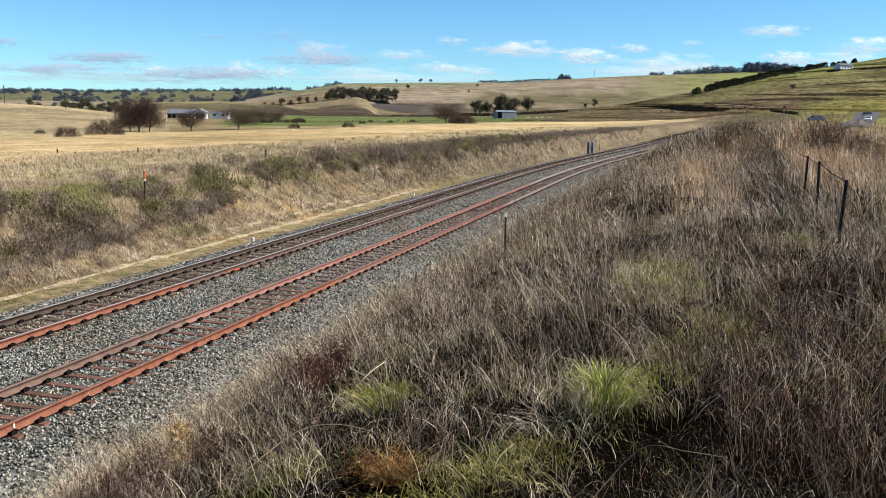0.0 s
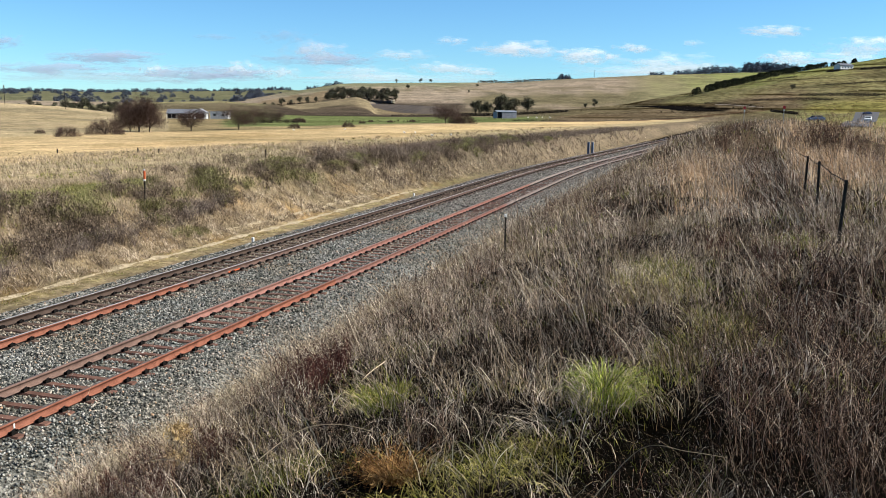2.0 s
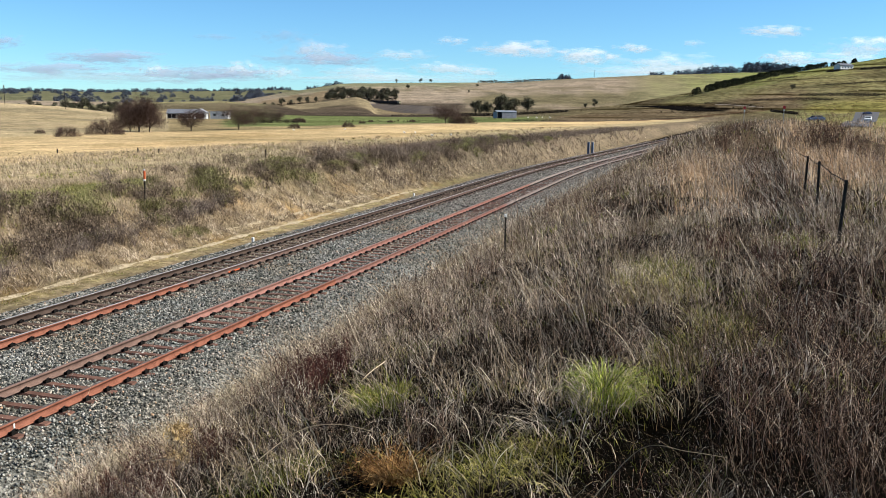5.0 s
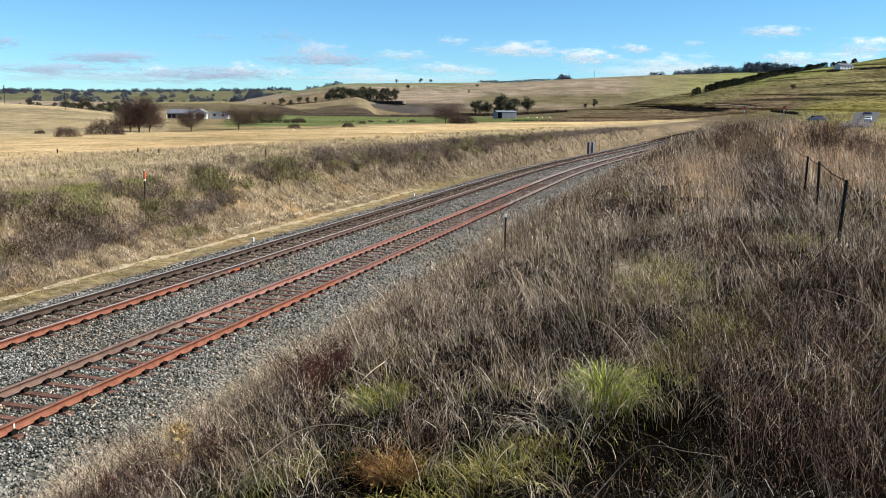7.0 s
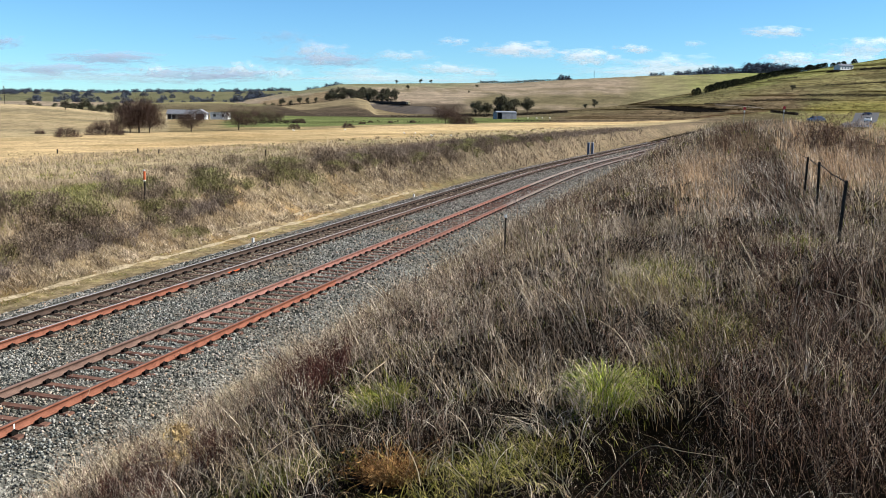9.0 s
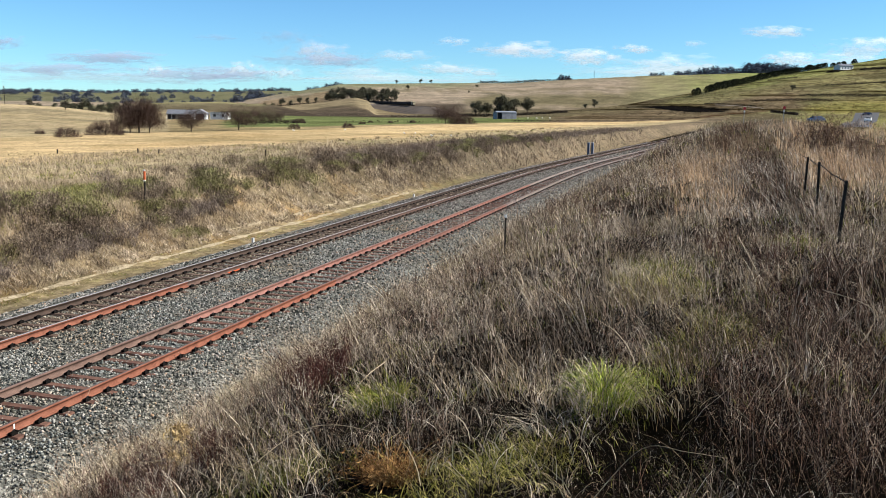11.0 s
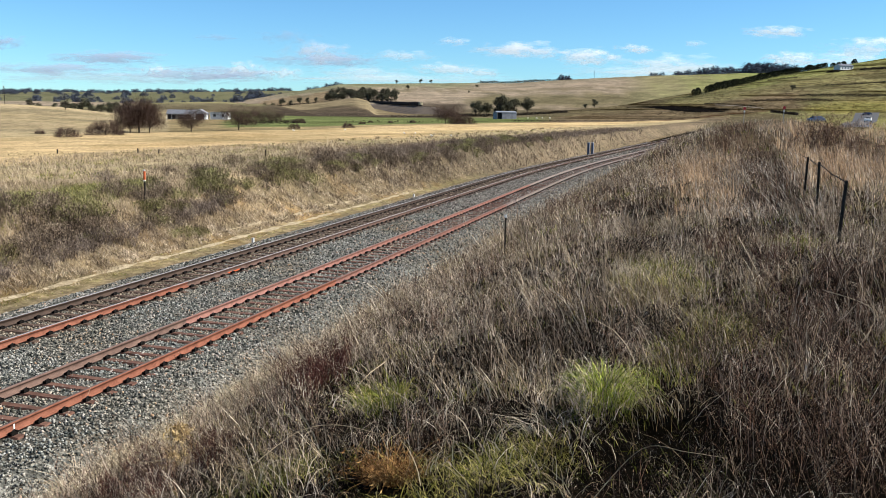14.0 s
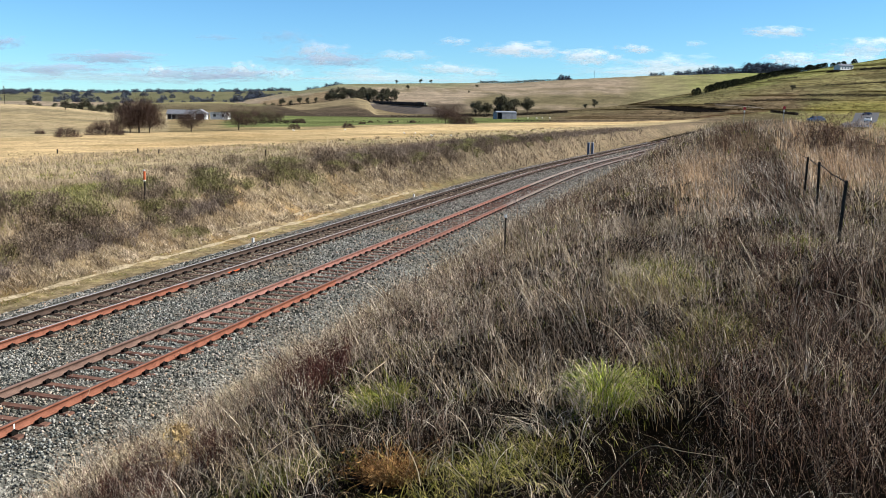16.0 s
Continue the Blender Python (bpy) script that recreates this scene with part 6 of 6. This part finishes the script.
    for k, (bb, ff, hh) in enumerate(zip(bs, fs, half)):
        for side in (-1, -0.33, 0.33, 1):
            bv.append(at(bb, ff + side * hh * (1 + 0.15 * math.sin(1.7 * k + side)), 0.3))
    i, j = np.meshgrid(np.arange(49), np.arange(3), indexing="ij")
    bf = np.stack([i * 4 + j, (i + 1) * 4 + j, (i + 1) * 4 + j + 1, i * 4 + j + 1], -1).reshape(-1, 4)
    tagged(hang("burnt_ground", raw("burnt_ground", np.array(bv), bf, True), m_black_strip), "black strip of ground in the slope", "ground", kind="structure")
    # pale farm track up the brown slope
    t = np.linspace(0, 1, 40)
    tv = []
    for bb, ff in zip(1255 + 85 * t, 520 - 52 * t + 3 * np.sin(3 * t)):
        for side in (-1.6, 1.6):
            tv.append(at(bb, ff + side, 0.3))
    i = np.arange(39)
    tf = np.stack([i * 2, i * 2 + 2, i * 2 + 3, i * 2 + 1], -1)
    tagged(hang("farm_track", raw("farm_track", np.array(tv), tf, True), m_dirt), "pale dirt track across the brown slope", "track", kind="structure")
    tagged(hang("road", raw("road", np.array(verts), faces, True), m_asphalt), "grey asphalt road beyond the bank", "road", kind="structure")


make_small()

m_car_blue = worn("car_blue", (0.0112, 0.0197, 0.0506), (0.0225, 0.0337, 0.0787), 1, 0.25, 0.3, 0)
m_car_sky = worn("car_sky_blue", (0.0350, 0.0600, 0.1150), (0.0550, 0.0850, 0.1500), 1, 0.25, 0.1, 0)
m_car_white = worn("car_white", (0.518, 0.518, 0.518), (0.592, 0.592, 0.592), 1, 0.25, 0, 0)
m_tyre = worn("tyre", (0.0084, 0.0084, 0.0084), (0.0169, 0.0169, 0.0169), 5, 0.9, 0, 0.1)


def make_car(label, mat, b, f, turn):
    car = thing("car", label, "car", facing(b, f, turn), "cars on the road")
    car.matrix_basis = Matrix.Translation((0, 0, 0.12)) @ car.matrix_basis
    bm = bmesh.new()
    side = ((-2.2, 0.35), (-2.2, 0.85), (-1.4, 0.98), (-0.7, 1.45), (1.1, 1.48), (1.9, 1.0), (2.2, 0.92), (2.25, 0.35))
    rows = [[bm.verts.new((x, y * (0.86 if z > 1.2 else 1.0), z)) for x, z in side] for y in (-0.85, 0.85)]
    n = len(side)
    for i in range(n):
        bm.faces.new((rows[0][i], rows[0][(i + 1) % n], rows[1][(i + 1) % n], rows[1][i]))
    bm.faces.new(rows[0][::-1]), bm.faces.new(rows[1])
    bmesh.ops.recalc_face_normals(bm, faces=bm.faces)
    bmesh.ops.bevel(bm, geom=list(bm.edges), offset=0.05, segments=1, affect="EDGES")
    part("body", bm, mat, car)
    for y in (-1, 1):
        part("side_window", box(bmesh.new(), -0.75, y * 0.8 - 0.012, 1.03, 1.2, y * 0.8 + 0.012, 1.36), m_glass, car)
        for x in (-1.35, 1.4):
            wheel = part("wheel", rod(bmesh.new(), (x, y * 0.88, 0.32), (x, y * 0.68, 0.32), 0.32, sides=14), m_tyre, car)
            part("rim", rod(bmesh.new(), (x, y * 0.9, 0.32), (x, y * 0.885, 0.32), 0.18, sides=10), m_tin, wheel)
    bm = bmesh.new()
    v = [bm.verts.new(p) for p in ((-1.33, -0.7, 1.06), (-1.33, 0.7, 1.06), (-0.8, 0.64, 1.42), (-0.8, -0.64, 1.42))]
    bm.faces.new(v)
    bmesh.ops.solidify(bm, geom=bm.faces[:], thickness=0.02)
    part("windscreen", bm, m_glass, car)
    for y in (-0.6, 0.6):
        part("headlight", box(bmesh.new(), -2.24, y - 0.15, 0.65, -2.19, y + 0.15, 0.8, 0.01), m_white, car)


make_car("dark blue car on the road beyond the bank", m_car_blue, 1521, 412, 15)
make_car("white car on the road beyond the bank", m_car_white, 1524, 225, 61)
make_car("blue car parked behind the tall weeds", m_car_sky, 1433, 205, 20)


def make_poles():
    for b, f, h in ((17, 230, 5.0), (122, 215, 4.5), (1557, 815, 19.0), (1043, 1470, 14), (836, 1480, 12)):
        x, y, z = at(b, f)
        p = thing("power_pole", "thin weathered timber power pole", "power pole", pose(x, y, z, 0, 0, 30), "power poles")
        part("pole", rod(bmesh.new(), (0, 0, -0.5), (0, 0, h), 0.016 * h, 0.011 * h), m_post, p)
        part("crossarm", box(bmesh.new(), -h * 0.1, -0.06, h * 0.93, h * 0.1, 0.06, h * 0.93 + 0.15), m_post, p)
        for x in (-0.08, 0.08):
            part("insulator", rod(bmesh.new(), (x * h, 0, h * 0.93 + 0.15), (x * h, 0, h * 0.93 + 0.4), 0.06), m_concrete, p)
    # star picket on the bank, field fence stakes, white track pegs, sheep in the stubble
    x, y = 18.62, 4.38
    z = float(ground(x, y))
    p = thing("steel_picket", "thin rusty steel picket on the slope", "stake", pose(x, y, z, 0, 0, 20))
    part("picket", box(bmesh.new(), -0.02, -0.02, -0.3, 0.02, 0.02, 1.05, 0.004), m_post, p)
    part("cap", box(bmesh.new(), -0.028, -0.028, 1.03, 0.028, 0.028, 1.1, 0.008), m_white, p)
    r = random.Random(77)
    for b in (103, 245, 282, 470, 562, 640, 1120, 1132):
        f = 62 + (b < 400) * 6 + (b > 1000) * 60
        x, y, z = at(b, f)
        p = thing("field_stake", "short dark timber stake at the field edge", "stake", pose(x, y, z, r.uniform(-4, 4), r.uniform(-4, 4), 0), "field stakes")
        part("stake", rod(bmesh.new(), (0, 0, -0.2), (0, 0, r.uniform(0.3, 0.6)), 0.06, 0.05, 7), m_post, p)
    for x, v in ((31.8, 18.9), (53.2, 19.0)):
        y = v + float(bend(x))
        p = thing("track_peg", "small white painted peg beside the ballast", "peg", pose(x, y, -0.4), "white pegs")
        part("peg", box(bmesh.new(), -0.05, -0.05, 0, 0.05, 0.05, 0.38, 0.01), m_white, p)
    for b, f in ((714, 139), (733, 139), (762, 121), (796, 122), (520, 150), (610, 160)):
        c = thing("white_bird", "white bird feeding on the stubble", "bird", Matrix.Translation(at(b, f)) @ Matrix.Rotation(r.uniform(0, 6), 4, "Z"), "birds on the stubble")
        bm = bmesh.new()
        bmesh.ops.create_icosphere(bm, subdivisions=2, radius=1, matrix=Matrix.LocRotScale((0, 0, 0.17), Euler((0, -0.4, 0)), (0.19, 0.09, 0.1)))
        part("body", bm, m_white, c, smooth=True)
        bm = bmesh.new()
        bmesh.ops.create_icosphere(bm, subdivisions=1, radius=0.06, matrix=Matrix.Translation((0.19, 0, 0.28)))
        part("head", bm, m_white, c)
        part("tail", box(bmesh.new(), -0.32, -0.05, 0.06, -0.14, 0.05, 0.09, 0.01), m_white, c)
        for ly in (-0.03, 0.03):
            part("leg", rod(bmesh.new(), (0, ly, 0), (0, ly, 0.1), 0.012, sides=4), m_gloom, c)
    for k, (b, f) in enumerate(((930, 430), (945, 428), (955, 432), (968, 431))):
        s = thing("sheep", "white sheep grazing in the dry paddock", "sheep", Matrix.Translation(at(b, f)) @ Matrix.Rotation(r.uniform(0, 6), 4, "Z"), "grazing sheep")
        bm = bmesh.new()
        bmesh.ops.create_icosphere(bm, subdivisions=2, radius=1, matrix=Matrix.LocRotScale((0, 0, 0.6), None, (0.55, 0.3, 0.3)))
        part("fleece", bm, m_wool, s, smooth=True)
        bm = bmesh.new()
        bmesh.ops.create_icosphere(bm, subdivisions=1, radius=1, matrix=Matrix.LocRotScale((0.62, 0, 0.45), Euler((0, 0.6, 0)), (0.2, 0.1, 0.11)))
        part("head", bm, m_wool, s)
        for lx in (-0.3, 0.32):
            for ly in (-0.14, 0.14):
                part("leg", rod(bmesh.new(), (lx, ly, 0), (lx, ly, 0.45), 0.04), m_gloom, s)
    # bright orange paint mark and a pale board on the far track
    ob = part("paint_mark", box(bmesh.new(), 0, -0.079, 0.008, 0.75, -0.0, 0.034, 0.004), m_orange)
    ob.matrix_basis = pose(24.3, RAIL_Y[2], 0)
    tagged(ob, "bright orange paint mark on the foot of a rail", "paint mark")
    ob = part("paint_mark", box(bmesh.new(), 0, -0.024, 0.03, 0.035, -0.008, 0.13, 0.003), m_white)
    ob.matrix_basis = pose(10.78, RAIL_Y[0], 0)
    tagged(ob, "white paint stripe on the web of a rusty rail", "paint mark")


m_wool = worn("wool", (0.37, 0.3478, 0.296), (0.518, 0.4958, 0.444), 4, 0.95, 0, 0.3)
make_poles()


def make_scrub():
    """Low scrub and hedge lines far off: along the creek, the plough's edge and over the brown slopes."""
    r = np.random.default_rng(81)
    dark, pale = Blades(), Blades()

    def line(b0, f0, b1, f1, n, size, wob, bl):
        t = r.random(n)
        b, f = b0 + (b1 - b0) * t + r.normal(0, 1, n), f0 + (f1 - f0) * t + r.normal(0, wob, n)
        q = (b - 784) / LENS * f
        x, y = f * math.cos(HEAD) + q * math.sin(HEAD), f * math.sin(HEAD) - q * math.cos(HEAD)
        z = ground(x, y) + r.random(n) ** 1.5 * size * 1.6
        bl.leaves(np.stack([x, y, z], -1), np.full(n, size), r)

    for args in ((690, 545, 860, 560, 500, 0.7, 8), (800, 575, 1000, 590, 1900, 1.0, 6), (780, 560, 860, 570, 500, 1.0, 8), (600, 268, 860, 300, 420, 0.35, 5), (560, 860, 470, 900, 300, 0.9, 12), (480, 930, 600, 960, 700, 1.4, 14), (585, 1010, 700, 1040, 900, 1.6, 14), 
                 (846, 1490, 1000, 1480, 900, 1.8, 8), (1020, 600, 1130, 640, 250, 0.5, 14), (1200, 640, 1400, 700, 300, 0.6, 10), (1150, 480, 1345, 470, 350, 0.6, 8), (1440, 566, 1556, 557, 1300, 0.42, 1.5), (1400, 527, 1556, 500, 2200, 0.42, 2), (1420, 517, 1540, 497, 1000, 0.42, 2), (1317, 523, 1460, 490, 1700, 0.45, 2.5), (1343, 680, 1395, 655, 500, 0.5, 2), (1237, 541, 1327, 487, 900, 0.4, 2), (1353, 446, 1400, 420, 1500, 0.55, 3),
                 (1503, 640, 1556, 630, 700, 0.8, 2), (1445, 655, 1466, 650, 350, 0.8, 2), (905, 352, 1330, 448, 1600, 0.3, 2),
                 (430, 225, 540, 250, 500, 0.5, 10), (0, 66, 350, 66, 260, 0.09, 2), (900, 345, 1000, 360, 260, 0.35, 6)):
        line(*args, dark)
    for args in ((700, 1300, 1250, 1400, 500, 0.8, 90), (1200, 600, 1560, 650, 900, 0.5, 60), (950, 480, 1350, 520, 500, 0.35, 50), (560, 600, 780, 620, 350, 0.4, 40), (0, 170, 220, 200, 300, 0.16, 30)):
        line(*args, pale)
    tagged(hang("hill_scrub", dark.mesh("hill_scrub"), m_scrub), "dark hedges and scrub across the distant paddocks", "scrub", kind="stuff")
    tagged(hang("pasture_tufts", pale.mesh("pasture_tufts"), m_brush), "brown rush tufts on the distant slopes", "grass", kind="stuff")


make_scrub()


def make_cloud(label, b, high, wide, tall, dense, seed, tone):
    """A bank of cloud far off: a low heap of soft puffs."""
    d = 4300.0
    r = (b - 784) / LENS * d
    c = Vector((d * math.cos(HEAD) + r * math.sin(HEAD), d * math.sin(HEAD) - r * math.cos(HEAD), EYE.z + high / LENS * d))
    w, t = 1.35 * wide / LENS * d, 1.25 * tall / LENS * d
    s = Shader("cloud", 1.0)
    s.bsdf.inputs["Specular IOR Level"].default_value = 0.0
    where = s.node("ShaderNodeTexCoord").outputs["Object"]
    own = s.node("ShaderNodeMapping", [("Vector", where)])
    own.inputs["Scale"].default_value = (1 / w, 1 / w, 1 / t)
    length = s.node("ShaderNodeVectorMath", [(0, own.outputs["Vector"])])
    length.operation = "LENGTH"
    shift = s.node("ShaderNodeVectorMath", [(0, own.outputs["Vector"])])
    shift.inputs[1].default_value = (seed * 3.7, 0, seed * 1.3)
    shift.operation = "ADD"
    n1 = s.noise(2.6, 6, shift.outputs["Vector"], 0.5, (1.5, 1, 1.0))
    soft = s.node("ShaderNodeMath", [(0, n1)])
    soft.operation = "MULTIPLY"
    soft.inputs[1].default_value = 1.5
    gap = s.node("ShaderNodeMath", [(0, soft.outputs[0]), (1, length.outputs["Value"])])
    gap.operation = "SUBTRACT"
    alpha = s.ramp(gap.outputs[0], [(0.0, (0, 0, 0)), (0.22, (dense * 0.25,) * 3), (0.5, (dense * 0.75,) * 3), (0.85, (dense,) * 3)])
    s.tree.links.new(alpha, s.bsdf.inputs["Alpha"])
    s.color(tone)
    # glow in the cloud's own tone, added because side sun leaves it dark
    s.bsdf.inputs["Emission Color"].default_value = (*tone, 1)
    s.bsdf.inputs["Emission Strength"].default_value = 0.34
    u, v = np.meshgrid(np.linspace(-1.1, 1.1, 25), np.linspace(-1.1, 1.1, 13), indexing="ij")
    bulge = np.sqrt(np.clip(1.3 - u * u * 0.5 - v * v * 0.5, 0.02, None))
    pts = np.stack([u * w, -bulge * t * 0.8, v * t], -1).reshape(-1, 3)
    i, j = np.meshgrid(np.arange(24), np.arange(12), indexing="ij")
    faces = np.stack([i * 13 + j, (i + 1) * 13 + j, (i + 1) * 13 + j + 1, i * 13 + j + 1], -1).reshape(-1, 4)
    ob = hang("cloud", raw("cloud", pts, faces, True), s.mat)
    ob.matrix_basis = Matrix.Translation(c) @ Matrix.Rotation(HEAD - math.pi / 2, 4, "Z")
    tagged(ob, label, "cloud", "drifting clouds")
    return ob


CLOUDS = []


def make_clouds():
    white, grey = (0.64, 0.64, 0.64), (0.36, 0.37, 0.46)
    low = "small bright white fair-weather cloud"
    dim = "thin mauve-grey streak of cloud"
    for k, (label, b, high, wide, tall, dense, tone) in enumerate((
            (low, 905, 104, 72, 16, 0.9, white), (low, 1020, 94, 66, 15, 0.95, white), (low, 1345, 140, 62, 11, 0.85, white), (low, 1105, 108, 36, 9, 0.8, white),
            (low, 1490, 114, 82, 22, 0.95, white), (low, 1370, 94, 48, 15, 0.9, white), (low, 1160, 80, 110, 20, 0.8, white), (low, 780, 71, 60, 12, 0.7, white),
            (low, 792, 117, 32, 8, 0.55, white), (low, 1207, 118, 22, 7, 0.4, white), (low, 710, 92, 52, 11, 0.55, white), (low, 560, 96, 62, 22, 0.75, (0.51, 0.51, 0.55)),
            (low, 285, 63, 34, 14, 0.8, white), (low, 435, 66, 42, 16, 0.75, white), (low, 500, 60, 40, 14, 0.6, white), (low, 640, 62, 90, 14, 0.45, white), (low, 840, 66, 40, 9, 0.6, white),
            (dim, 20, 108, 52, 14, 0.8, grey), (dim, 200, 84, 110, 14, 0.85, grey), (dim, 110, 62, 130, 16, 0.75, grey), (dim, 330, 56, 120, 16, 0.75, grey), (dim, 390, 120, 38, 6, 0.3, grey),
            (dim, 510, 122, 50, 14, 0.3, grey), (dim, 575, 84, 100, 16, 0.75, grey), (dim, 420, 60, 110, 14, 0.7, grey), (low, 190, 50, 240, 12, 0.5, (0.49, 0.5, 0.54)), (low, 700, 52, 240, 12, 0.45, white),
            (low, 1120, 68, 160, 14, 0.5, white), (low, 1460, 92, 120, 14, 0.6, white))):
        CLOUDS.append(make_cloud(label, b, high, wide, tall, dense, k + 1, tone))


make_clouds()

# ---- train on the far hillside ----
m_wagon = worn("coal_wagon", (0.0112, 0.0101, 0.0101), (0.0337, 0.0281, 0.0253), 0.6, 0.8, 0, 0.1)
m_cream = worn("cream_cab", (0.3093, 0.27, 0.1687), (0.3937, 0.3487, 0.2362), 0.8, 0.5, 0, 0.05)


def make_train():
    train = thing("freight_train", "dark freight train with a cream-fronted locomotive on the far hillside", "train")
    for u in range(2):
        x = -9 - 20 * u
        bm = box(bmesh.new(), x - 9, -1.45, 1.1, x + 9, 1.45, 3.3, 0.15)
        loco = part("locomotive", bm, m_wagon, train)
        part("cab", box(bmesh.new(), x + 4, -1.5, 1.2, x + 8.5, 1.5, 4.2, 0.2), m_cream if u == 0 else m_wagon, loco, "cream cab")
        part("nose", box(bmesh.new(), x + 8.45, -1.3, 1.0, x + 9.6, 1.3, 2.9, 0.25), m_cream if u == 0 else m_wagon, loco)
        part("roof_vents", box(bmesh.new(), x - 7, -0.8, 3.28, x + 2, 0.8, 3.75, 0.1), m_wagon, loco)
        for dx in (-6, 6):
            part("bogie", box(bmesh.new(), x + dx - 1.9, -1.1, 0.1, x + dx + 1.9, 1.1, 1.1, 0.1), m_wagon, loco)
    first = None
    for k in range(12):
        x = -48 - 15.5 * k
        if first is None:
            first = new("wagon")
            first.parent = train
            part("body", box(bmesh.new(), -7, -1.45, 1.0, 7, 1.45, 3.6, 0.1), m_wagon, first)
            for dx in (-5, 5):
                part("bogie", box(bmesh.new(), dx - 1.2, -1.1, 0.1, dx + 1.2, 1.1, 1.0, 0.08), m_wagon, first)
            first.matrix_basis = pose(x, 0, 0)
        else:
            copy_thing(first, pose(x, 0, 0)).parent = train
    return train


train = make_train()


def rail_spot(b, high, f):
    r = (b - 784) / LENS * f
    return Vector((f * math.cos(HEAD) + r * math.sin(HEAD), f * math.sin(HEAD) - r * math.cos(HEAD), EYE.z + high / LENS * f))


LINE_A, LINE_B = rail_spot(688, 10, 940), rail_spot(753, 7.6, 800)


def make_embankment():
    """The earth bank that carries the far line, and its rails."""
    way = LINE_B - LINE_A
    side = Vector((-way.y, way.x, 0)).normalized()
    verts = []
    steps = np.linspace(-1.6, 1.4, 60)
    for t in steps:
        c = LINE_A + way * t
        c.z += (float(ground(c.x, c.y)) - 0.4 - c.z) * float(ease(1.1, 1.4, t))
        for off, fall in ((-26, 1), (-3, 0), (3, 0), (26, 1)):
            p = c + side * off
            low = min(float(ground(p.x, p.y)) - 0.5, c.z - 0.3)
            verts.append((p.x, p.y, low if fall else c.z - 0.25))
    i, j = np.meshgrid(np.arange(59), np.arange(3), indexing="ij")
    faces = np.stack([i * 4 + j, (i + 1) * 4 + j, (i + 1) * 4 + j + 1, i * 4 + j + 1], -1).reshape(-1, 4)[:, ::-1]
    bank = worn("bank_soil", (0.0450, 0.0370, 0.0300), (0.0850, 0.0690, 0.0540), 0.08, 0.95, 0, 0.3)
    tagged(hang("embankment", raw("embankment", np.array(verts), faces, True), bank), "brown earth embankment of the distant railway line", "embankment", kind="structure")
    bm = bmesh.new()
    for off in (-0.72, 0.72):
        a, b = LINE_A + way * -1.6 + side * off, LINE_A + way * 1.1 + side * off
        rod(bm, a - Vector((0, 0, 0.12)), b - Vector((0, 0, 0.12)), 0.09, sides=4)
    tagged(part("far_rails", bm, m_rust_dark), "pair of dark rails on the distant embankment", "railway track", kind="structure")


make_embankment()


def motions():
    way = LINE_B - LINE_A
    turn = way.to_track_quat("X", "Z").to_matrix().to_4x4()
    rows = [(t, Matrix.Translation(LINE_A + way * (t / 16)) @ turn) for t in (0, 4, 8, 12, 16)]
    walk(train, rows)
    # a light wind stirs the long stalks
    for k, ob in enumerate(STALKS):
        m = ob.matrix_basis.copy()
        r = random.Random(900 + k)
        rows = []
        for i in range(9):
            rows.append((2.0 * i, m @ Euler((radians(r.uniform(-1.6, 1.6)), radians(r.uniform(-1.6, 1.6)), 0)).to_matrix().to_4x4()))
        walk(ob, rows)
    right = Vector((math.sin(HEAD), -math.cos(HEAD), 0))
    for c in CLOUDS:
        m = c.matrix_basis.copy()
        walk(c, [(0, m), (16, Matrix.Translation(right * 15) @ m)])


motions()
